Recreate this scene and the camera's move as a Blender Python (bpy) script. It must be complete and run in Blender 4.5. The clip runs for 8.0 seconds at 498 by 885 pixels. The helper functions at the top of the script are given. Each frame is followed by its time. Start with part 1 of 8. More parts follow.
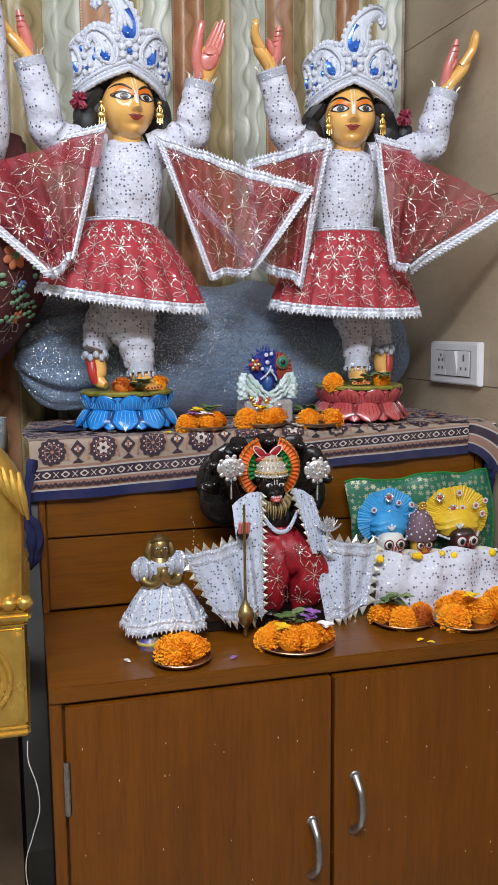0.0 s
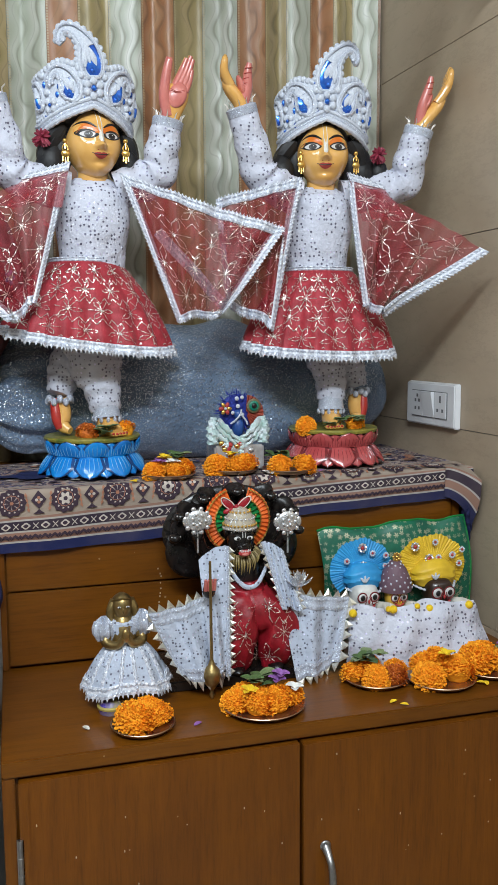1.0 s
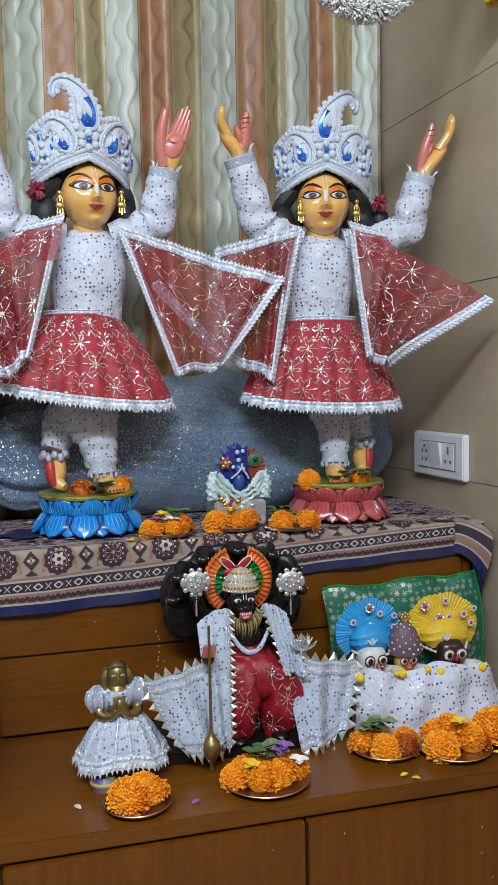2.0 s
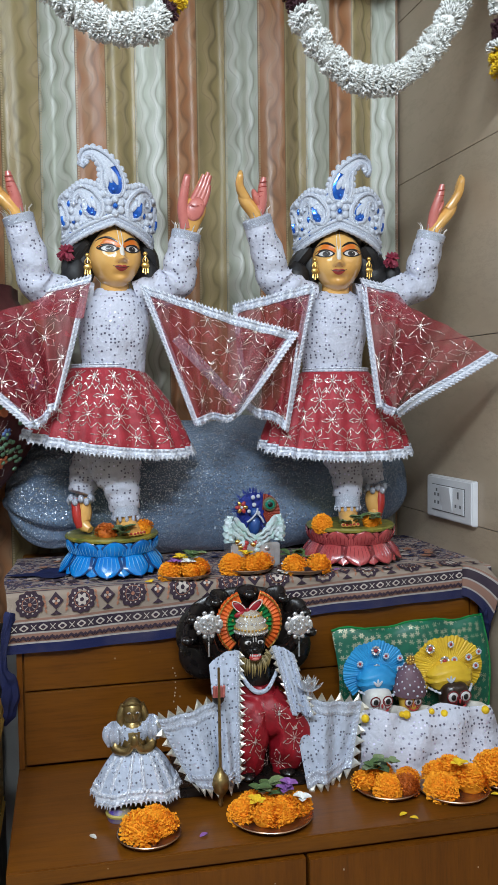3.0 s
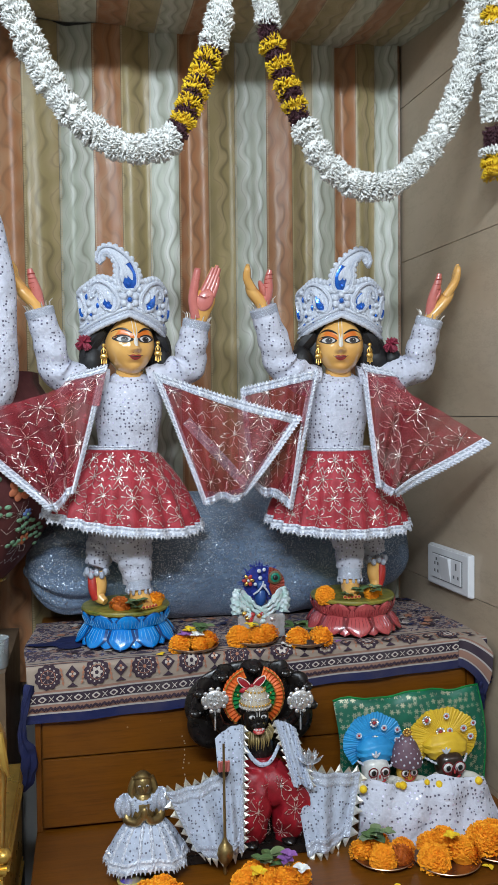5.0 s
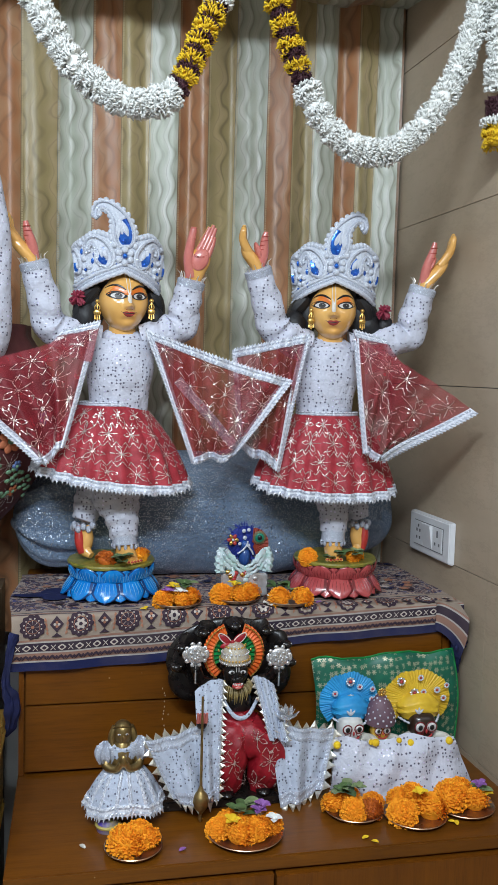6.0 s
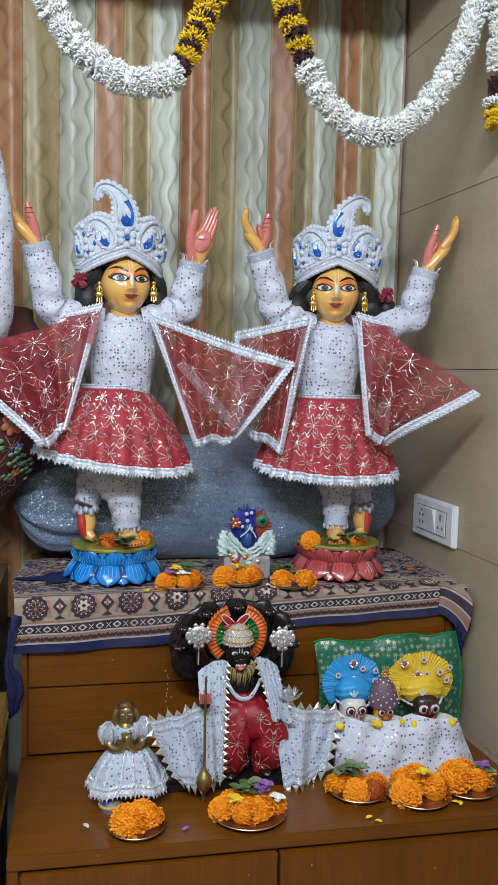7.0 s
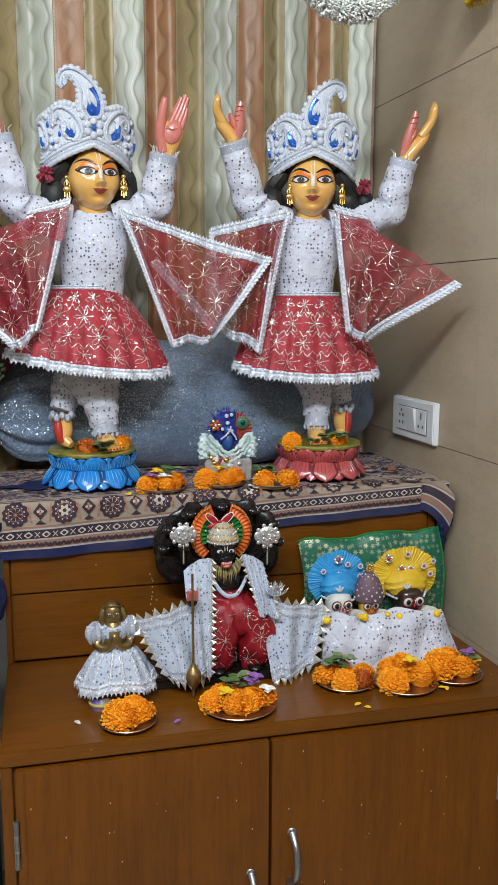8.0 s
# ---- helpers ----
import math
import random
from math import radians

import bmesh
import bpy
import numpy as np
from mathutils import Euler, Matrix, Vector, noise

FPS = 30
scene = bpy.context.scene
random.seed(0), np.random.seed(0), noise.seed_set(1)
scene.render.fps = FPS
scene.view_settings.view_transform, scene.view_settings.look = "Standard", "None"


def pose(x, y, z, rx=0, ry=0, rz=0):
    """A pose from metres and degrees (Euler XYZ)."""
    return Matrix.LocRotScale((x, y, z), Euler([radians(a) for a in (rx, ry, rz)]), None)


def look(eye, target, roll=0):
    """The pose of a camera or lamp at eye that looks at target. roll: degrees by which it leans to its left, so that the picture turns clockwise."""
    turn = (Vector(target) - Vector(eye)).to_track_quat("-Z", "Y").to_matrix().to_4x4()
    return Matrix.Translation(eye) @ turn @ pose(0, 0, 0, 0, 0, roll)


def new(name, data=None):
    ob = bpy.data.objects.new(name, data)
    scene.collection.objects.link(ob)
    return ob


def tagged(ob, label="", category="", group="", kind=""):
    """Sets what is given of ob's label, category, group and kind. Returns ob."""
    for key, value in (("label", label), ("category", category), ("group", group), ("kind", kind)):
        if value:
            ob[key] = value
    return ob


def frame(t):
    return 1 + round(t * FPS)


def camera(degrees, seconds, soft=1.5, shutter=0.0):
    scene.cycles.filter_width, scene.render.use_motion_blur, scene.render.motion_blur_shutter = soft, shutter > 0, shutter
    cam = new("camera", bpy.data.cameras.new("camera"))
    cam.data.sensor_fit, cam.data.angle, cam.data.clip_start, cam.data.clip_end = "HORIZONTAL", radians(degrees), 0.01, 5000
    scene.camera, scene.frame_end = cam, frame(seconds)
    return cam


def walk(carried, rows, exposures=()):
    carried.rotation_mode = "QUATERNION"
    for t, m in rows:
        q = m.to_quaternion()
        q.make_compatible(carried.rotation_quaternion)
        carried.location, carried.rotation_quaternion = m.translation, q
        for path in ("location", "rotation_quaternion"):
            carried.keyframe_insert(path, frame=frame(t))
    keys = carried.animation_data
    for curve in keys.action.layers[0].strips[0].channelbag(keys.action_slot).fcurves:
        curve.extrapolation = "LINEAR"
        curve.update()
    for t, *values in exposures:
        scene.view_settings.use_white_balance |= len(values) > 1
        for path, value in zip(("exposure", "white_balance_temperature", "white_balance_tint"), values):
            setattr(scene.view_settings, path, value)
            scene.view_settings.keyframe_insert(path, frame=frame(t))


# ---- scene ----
cam = camera(32.9, 8.0, soft=1.0)
PATH = [
    (0, (-0.428, -1.142, 1.238), (0.079, 0.774, 0.97), -0.5),
    (0.5, (-0.401, -1.142, 1.27), (0.111, 0.774, 1.012), -0.5),
    (1, (-0.382, -1.095, 1.295), (0.155, 0.816, 1.053), -0.4),
    (1.2, (-0.389, -1.057, 1.302), (0.162, 0.85, 1.059), -0.2),
    (2.3, (-0.339, -1.048, 1.325), (0.157, 0.886, 1.204), -1.1),
    (2.5, (-0.333, -1.076, 1.344), (0.143, 0.863, 1.217), -1.0),
    (3, (-0.323, -1.132, 1.377), (0.1, 0.82, 1.267), -0.7),
    (3.5, (-0.315, -1.177, 1.418), (0.084, 0.781, 1.324), -0.6),
    (4, (-0.318, -1.196, 1.453), (0.064, 0.766, 1.374), -0.6),
    (5.3, (-0.312, -1.228, 1.511), (0.063, 0.734, 1.432), -0.6),
    (5.5, (-0.313, -1.233, 1.511), (0.07, 0.728, 1.411), -0.1),
    (6, (-0.316, -1.234, 1.505), (0.086, 0.718, 1.338), 1.6),
    (6.5, (-0.32, -1.24, 1.498), (0.082, 0.713, 1.331), 1.6),
    (7, (-0.317, -1.234, 1.475), (0.081, 0.718, 1.303), 1.5),
    (7.5, (-0.324, -1.221, 1.445), (0.087, 0.72, 1.198), 0.8),
    (8, (-0.333, -1.21, 1.402), (0.136, 0.707, 1.082), 0.2),
]
walk(cam, [(t, look(eye, target, roll)) for t, eye, target, roll in PATH],
     [(0.0, 0.13, 6400, 16), (0.5, 0.08, 6280, 11), (1.0, 0.02, 6150, 9), (2.5, -0.10, 5950, 10), (5.5, -0.10, 5950, 10), (7.0, -0.08, 6050, 10), (8.0, 0.02, 6350, 10)])

# ---- light ----
world = bpy.data.worlds.new("world")
scene.world = world
world.use_nodes = True
world.node_tree.nodes["Background"].inputs[0].default_value = (0.80, 0.88, 1.0, 1)
world.node_tree.nodes["Background"].inputs[1].default_value = 0.12


def area_lamp(name, eye, target, sx, sy, watts, colour):
    data = bpy.data.lights.new(name, "AREA")
    data.shape, data.size, data.size_y, data.energy, data.color = "RECTANGLE", sx, sy, watts, colour
    ob = new(name, data)
    ob.matrix_world = look(eye, target)
    return ob


area_lamp("tube_lamp", (-0.55, -1.75, 2.66), (0.0, 0.45, 1.9), 1.2, 0.08, 51, (0.90, 0.975, 1.0))
# weak fill added to lift the left side; no such fitting is known
area_lamp("added_fill_lamp", (-1.2, -0.9, 2.66), (-0.9, -0.6, 0.6), 0.6, 0.6, 10, (0.92, 0.975, 1.0))


# ---- building helpers ----
BASES = {}


def thing(name, label, category, at=(0, 0, 0), group="", kind=""):
    ob = new(name)
    ob.empty_display_size = 0.02
    ob.location = at
    BASES[ob.name] = Matrix.Translation(at)
    return tagged(ob, label, category, group, kind)


def mesh_of(name, bm, mats, smooth=True, angle=40):
    me = bpy.data.meshes.new(name)
    bmesh.ops.recalc_face_normals(bm, faces=bm.faces)
    if smooth:
        lim = radians(angle)
        for f in bm.faces:
            f.smooth = True
        for e in bm.edges:
            if len(e.link_faces) == 2 and e.calc_face_angle(0) > lim:
                e.smooth = False
    bm.to_mesh(me)
    bm.free()
    for m in (mats if isinstance(mats, (list, tuple)) else [mats]):
        me.materials.append(m)
    return me


def part(name, bm, mats, parent, label="", smooth=True, angle=40, kind=""):
    """One mesh part, given in world coordinates, under a thing or a part."""
    ob = new(name, mesh_of(name, bm, mats, smooth, angle))
    if parent is not None:
        ob.parent = parent
        ob.matrix_parent_inverse = BASES.get(parent.name, Matrix()).inverted()
    return tagged(ob, label, "", "", kind)


def solo(name, bm, mats, label, category, group="", kind="", smooth=True, angle=40):
    ob = new(name, mesh_of(name, bm, mats, smooth, angle))
    return tagged(ob, label, category, group, kind)


def V(*a):
    return Vector(a)


def quad(bm, pts, mi=0):
    f = bm.faces.new([bm.verts.new(p) for p in pts])
    f.material_index = mi
    return f


def box(bm, lo, hi, mi=0, bevel=0.0):
    x0, y0, z0 = lo
    x1, y1, z1 = hi
    vs = [bm.verts.new(p) for p in ((x0, y0, z0), (x1, y0, z0), (x1, y1, z0), (x0, y1, z0), (x0, y0, z1), (x1, y0, z1), (x1, y1, z1), (x0, y1, z1))]
    fs = [bm.faces.new([vs[i] for i in q]) for q in ((0, 3, 2, 1), (4, 5, 6, 7), (0, 1, 5, 4), (1, 2, 6, 5), (2, 3, 7, 6), (3, 0, 4, 7))]
    for f in fs:
        f.material_index = mi
    if bevel:
        es = {e for f in fs for e in f.edges}
        bmesh.ops.bevel(bm, geom=list(es), offset=bevel, segments=2, affect="EDGES", material=-1)


def grid(bm, fn, nu, nv, mi=0, wrap_u=False, uv=None):
    """A sheet of fn(u, v) for u, v from 0 to 1. mi may be a function of (u, v). uv: a function that gives the cloth's own coordinates."""
    layer = bm.loops.layers.uv.verify() if uv else None
    cols = nu if wrap_u else nu + 1
    vs = [[bm.verts.new(fn(i / nu, j / nv)) for i in range(cols)] for j in range(nv + 1)]
    for j in range(nv):
        for i in range(nu):
            k = (i + 1) % cols
            f = bm.faces.new((vs[j][i], vs[j][k], vs[j + 1][k], vs[j + 1][i]))
            f.material_index = mi((i + 0.5) / nu, (j + 0.5) / nv) if callable(mi) else mi
            if layer:
                for lp, (a, b) in zip(f.loops, ((i, j), (i + 1, j), (i + 1, j + 1), (i, j + 1))):
                    lp[layer].uv = uv(a / nu, b / nv)
    return vs


def lathe(bm, prof, c=(0, 0, 0), n=28, mi=0, sx=1.0, sy=1.0, turn=None, ripple=None):
    """A turned form: prof holds (radius, height). ripple(angle, k) scales the radius."""
    c = Vector(c)
    m = len(prof) - 1

    def fn(u, v):
        r, z = prof[round(v * m)]
        a = math.tau * u
        if ripple:
            r *= ripple(a, v)
        p = V(r * math.cos(a) * sx, r * math.sin(a) * sy, z)
        if turn is not None:
            p = turn @ p
        return c + p
    rows = grid(bm, fn, n, m, mi, wrap_u=True)
    for row in (rows[0], rows[-1]):
        f = bm.faces.new(row)
        f.material_index = mi


def ball(bm, c, r, mi=0, n=10, m=7, turn=None, warp=None):
    """An ellipsoid with radii r = (rx, ry, rz) or one number."""
    r = (r, r, r) if isinstance(r, (int, float)) else r
    c = Vector(c)

    def fn(u, v):
        a, b = math.tau * u, math.pi * (min(max(v, 0.004), 0.996) - 0.5)
        p = V(math.cos(a) * math.cos(b), math.sin(a) * math.cos(b), math.sin(b))
        if warp:
            p = warp(p)
        p = V(p.x * r[0], p.y * r[1], p.z * r[2])
        return c + (turn @ p if turn is not None else p)
    rows = grid(bm, fn, n, m, mi, wrap_u=True)
    for row in (rows[0], rows[-1]):
        bm.faces.new(row).material_index = mi


def spline(pts, n):
    """n + 1 points on a smooth line through pts (tuples of any length)."""
    P = [np.array(p, float) for p in pts]
    P = [2 * P[0] - P[1]] + P + [2 * P[-1] - P[-2]]
    out = []
    for k in range(n + 1):
        s = k / n * (len(P) - 3)
        i = min(int(s), len(P) - 4)
        t = s - i
        a, b, c, d = P[i:i + 4]
        out.append(0.5 * (2 * b + (c - a) * t + (2 * a - 5 * b + 4 * c - d) * t * t + (3 * b - a - 3 * c + d) * t ** 3))
    return out


def tube(bm, pts, radii, n=10, mi=0, steps=0, flat=1.0, side=None, wob=None):
    """A round bar along pts; radii one number or one for each point; flat squeezes it across side."""
    rr = [radii] * len(pts) if isinstance(radii, (int, float)) else list(radii)
    if steps:
        q = spline([(*p, r) for p, r in zip(pts, rr)], steps)
        pts, rr = [Vector(p[:3]) for p in q], [max(p[3], 1e-5) for p in q]
    else:
        pts = [Vector(p) for p in pts]
    ref = Vector(side) if side else V(0.31, -0.84, 0.44)
    rows = []
    for i, p in enumerate(pts):
        d = (pts[min(i + 1, len(pts) - 1)] - pts[max(i - 1, 0)]).normalized()
        s = (ref - d * ref.dot(d)).normalized()
        w = d.cross(s)
        if not side:
            ref = s
        row = []
        for k in range(n):
            a = math.tau * k / n
            r = rr[i] * (wob(i / (len(pts) - 1), a) if wob else 1)
            row.append(bm.verts.new(p + s * (r * flat * math.cos(a)) + w * (r * math.sin(a))))
        rows.append(row)
    for a, b in zip(rows, rows[1:]):
        for k in range(n):
            bm.faces.new((a[k], a[(k + 1) % n], b[(k + 1) % n], b[k])).material_index = mi
    for row in (rows[0], rows[-1]):
        bm.faces.new(row).material_index = mi


def thick(bm, depth):
    """Gives an open sheet a back side."""
    bmesh.ops.recalc_face_normals(bm, faces=bm.faces)
    bmesh.ops.solidify(bm, geom=bm.faces[:], thickness=depth)


# ---- materials ----
def shader(name):
    m = bpy.data.materials.new(name)
    m.use_nodes = True
    nt = m.node_tree
    return m, nt, nt.nodes["Principled BSDF"]


def node(nt, kind, ins=None, **props):
    n = nt.nodes.new(kind)
    for k, v in props.items():
        setattr(n, k, v)
    for k, v in (ins or {}).items():
        if hasattr(v, "is_output"):
            nt.links.new(v, n.inputs[k])
        else:
            n.inputs[k].default_value = v
    return n


def mth(nt, op, a, b=0.0, c=0.0):
    return node(nt, "ShaderNodeMath", {0: a, 1: b, 2: c}, operation=op).outputs[0]


def blend(nt, fac, a, b):
    def col(x):
        return x if hasattr(x, "is_output") else (*x, 1)
    return node(nt, "ShaderNodeMix", {0: fac, 6: col(a), 7: col(b)}, data_type="RGBA").outputs[2]


def coords(nt, kind="Object"):
    return node(nt, "ShaderNodeTexCoord").outputs[kind]


def fractal(nt, scale, detail=4.0, rough=0.6, stretch=None, src=None):
    v = src or coords(nt)
    if stretch:
        v = node(nt, "ShaderNodeMapping", {"Vector": v, "Scale": stretch}).outputs[0]
    return node(nt, "ShaderNodeTexNoise", {"Vector": v, "Scale": scale, "Detail": detail, "Roughness": rough}).outputs[0]


def ramp(nt, x, lo, hi):
    return node(nt, "ShaderNodeMapRange", {0: x, 1: lo, 2: hi}).outputs[0]


def relief(nt, bsdf, height, strength, dist=0.002):
    b = node(nt, "ShaderNodeBump", {"Height": height, "Strength": strength, "Distance": dist})
    nt.links.new(b.outputs[0], bsdf.inputs["Normal"])


def plain(name, c, rough=0.5, metal=0.0, c2=None, scale=40.0, bump=0.15, fine=400.0, coat=0.0, sheen=0.0, trans=0.0):
    """A surface with a coarse change of tone, a fine grain and a little relief."""
    m, nt, b = shader(name)
    c2 = c2 or tuple(x * 0.72 for x in c)
    n1 = fractal(nt, scale)
    n2 = fractal(nt, fine, 2.0)
    mixed = blend(nt, ramp(nt, n1, 0.35, 0.7), c, c2)
    nt.links.new(mixed, b.inputs["Base Color"])
    b.inputs["Metallic"].default_value = metal
    nt.links.new(mth(nt, "MULTIPLY_ADD", n1, 0.25, rough - 0.12), b.inputs["Roughness"])
    b.inputs["Coat Weight"].default_value = coat
    b.inputs["Coat Roughness"].default_value = 0.08
    b.inputs["Sheen Weight"].default_value = sheen
    b.inputs["Transmission Weight"].default_value = trans
    if bump:
        relief(nt, b, n2, bump, 0.001)
    return m


def wood(name, c, c2, along="x", rough=0.34, coat=0.14):
    m, nt, b = shader(name)
    st = {"x": (1.5, 22, 22), "z": (22, 22, 1.5)}[along]
    n1 = fractal(nt, 3.0, 6.0, 0.65, st)
    n2 = fractal(nt, 14.0, 4.0, 0.7, st)
    n3 = fractal(nt, 3.5, 3.0)
    f = mth(nt, "ADD", mth(nt, "MULTIPLY", ramp(nt, n1, 0.3, 0.75), 0.65), mth(nt, "MULTIPLY", ramp(nt, n2, 0.45, 0.75), 0.5))
    col = blend(nt, f, c, c2)
    col = blend(nt, mth(nt, "MULTIPLY", ramp(nt, n3, 0.45, 0.75), 0.35), col, tuple(x * 0.6 for x in c2))
    specks = node(nt, "ShaderNodeTexVoronoi", {"Vector": coords(nt), "Scale": 16.0}).outputs["Distance"]
    col = blend(nt, mth(nt, "MULTIPLY", mth(nt, "LESS_THAN", specks, 0.03), 0.6), col, (0.42, 0.30, 0.17))
    nt.links.new(col, b.inputs["Base Color"])
    nt.links.new(mth(nt, "MULTIPLY_ADD", n3, 0.22, rough - 0.08), b.inputs["Roughness"])
    b.inputs["Coat Weight"].default_value = coat
    b.inputs["Coat Roughness"].default_value = 0.12
    b.inputs["Specular IOR Level"].default_value = 0.35
    relief(nt, b, n2, 0.12, 0.001)
    return m


def sequin_cloth(name, c, dot, scale, size):
    """Cloth with small round sequins sewn on."""
    m, nt, b = shader(name)
    vor = node(nt, "ShaderNodeTexVoronoi", {"Vector": coords(nt), "Scale": scale, "Randomness": 0.6})
    d = mth(nt, "LESS_THAN", vor.outputs["Distance"], size)
    n = fractal(nt, 60.0, 3.0)
    base = blend(nt, ramp(nt, n, 0.35, 0.75), c, tuple(x * 0.84 for x in c))
    pick = node(nt, "ShaderNodeSeparateColor", {0: vor.outputs["Color"]}).outputs[0]
    # a fifth of the sequins get a near-white colour in place of glints
    painted_glint = mth(nt, "GREATER_THAN", pick, 0.80)
    col = blend(nt, d, base, blend(nt, painted_glint, dot, tuple(min(1, x * 3 + 0.3) for x in dot)))
    nt.links.new(col, b.inputs["Base Color"])
    nt.links.new(mth(nt, "MULTIPLY", d, 0.6), b.inputs["Metallic"])
    nt.links.new(mth(nt, "MULTIPLY_ADD", d, -0.42, 0.8), b.inputs["Roughness"])
    crease = fractal(nt, 22.0, 4.0, 0.55)
    h = mth(nt, "ADD", mth(nt, "MULTIPLY_ADD", n, 0.8, mth(nt, "MULTIPLY", crease, 3.4)), mth(nt, "MULTIPLY", d, 0.3))
    relief(nt, b, h, 0.7, 0.004)
    return m


def glitter_cloth(name, c, c2, scale, rough=0.35, share=0.66, tilt=0.9, crease=0.0):
    """Fabric with fine metal flakes that each lie at their own angle."""
    m, nt, b = shader(name)
    vor = node(nt, "ShaderNodeTexVoronoi", {"Vector": coords(nt), "Scale": scale})
    pick = node(nt, "ShaderNodeSeparateColor", {0: vor.outputs["Color"]})
    flake = mth(nt, "MULTIPLY", mth(nt, "GREATER_THAN", pick.outputs[0], share), mth(nt, "LESS_THAN", vor.outputs["Distance"], 0.46))
    n = fractal(nt, 7.0, 4.0)
    base = blend(nt, ramp(nt, n, 0.35, 0.7), c, c2)
    nt.links.new(blend(nt, flake, base, (0.80, 0.86, 0.95)), b.inputs["Base Color"])
    nt.links.new(mth(nt, "MULTIPLY", flake, 0.85), b.inputs["Metallic"])
    nt.links.new(mth(nt, "MULTIPLY_ADD", flake, rough - 0.62, 0.62), b.inputs["Roughness"])
    lean = node(nt, "ShaderNodeVectorMath", {0: vor.outputs["Color"], 1: (0.5, 0.5, 0.5)}, operation="SUBTRACT").outputs[0]
    amount = mth(nt, "MULTIPLY", flake, tilt)
    lean = node(nt, "ShaderNodeVectorMath", {0: lean, 3: amount}, operation="SCALE").outputs[0]
    soft = node(nt, "ShaderNodeBump", {"Height": fractal(nt, 11.0, 4.0, 0.55, (1, 1, 2.2)), "Strength": crease, "Distance": 0.02}).outputs[0]
    way = node(nt, "ShaderNodeVectorMath", {0: soft, 1: lean}, operation="ADD").outputs[0]
    way = node(nt, "ShaderNodeVectorMath", {0: way}, operation="NORMALIZE").outputs[0]
    nt.links.new(way, b.inputs["Normal"])
    return m


def net_cloth(name, c, open_part, scale=900.0):
    """Thin net: part of the light goes straight through the meshes."""
    m, nt, b = shader(name)
    n = fractal(nt, 30.0, 3.0)
    nt.links.new(blend(nt, ramp(nt, n, 0.35, 0.7), c, tuple(x * 0.7 for x in c)), b.inputs["Base Color"])
    b.inputs["Roughness"].default_value = 0.55
    see = node(nt, "ShaderNodeBsdfTransparent", {0: (1, 1, 1, 1)})
    fac = mth(nt, "ADD", mth(nt, "MULTIPLY", ramp(nt, n, 0.3, 0.75), 0.22), open_part - 0.1)
    mix = node(nt, "ShaderNodeMixShader", {0: fac, 1: b.outputs[0], 2: see.outputs[0]})
    nt.links.new(mix.outputs[0], nt.nodes["Material Output"].inputs[0])
    return m


def wall_plaster():
    m, nt, b = shader("stone_tile_wall")
    n1 = fractal(nt, 2.2, 6.0, 0.65, (1, 1, 2.2))
    n2 = fractal(nt, 4.0, 4.0, 0.55, (1, 1, 0.35))
    n3 = fractal(nt, 220.0, 3.0)
    col = blend(nt, ramp(nt, n1, 0.35, 0.7), (0.47, 0.375, 0.270), (0.36, 0.282, 0.195))
    col = blend(nt, mth(nt, "MULTIPLY", ramp(nt, n2, 0.42, 0.8), 0.6), col, (0.46, 0.385, 0.300))
    vein = fractal(nt, 3.5, 8.0, 0.75, (1, 1, 3.0))
    col = blend(nt, mth(nt, "MULTIPLY", ramp(nt, mth(nt, "ABSOLUTE", mth(nt, "SUBTRACT", vein, 0.5)), 0.02, 0.0), 0.16), col, (0.16, 0.125, 0.09))
    nt.links.new(col, b.inputs["Base Color"])
    nt.links.new(mth(nt, "MULTIPLY_ADD", n2, 0.25, 0.27), b.inputs["Roughness"])
    relief(nt, b, mth(nt, "ADD", n2, mth(nt, "MULTIPLY", n3, 0.3)), 0.12, 0.003)
    return m


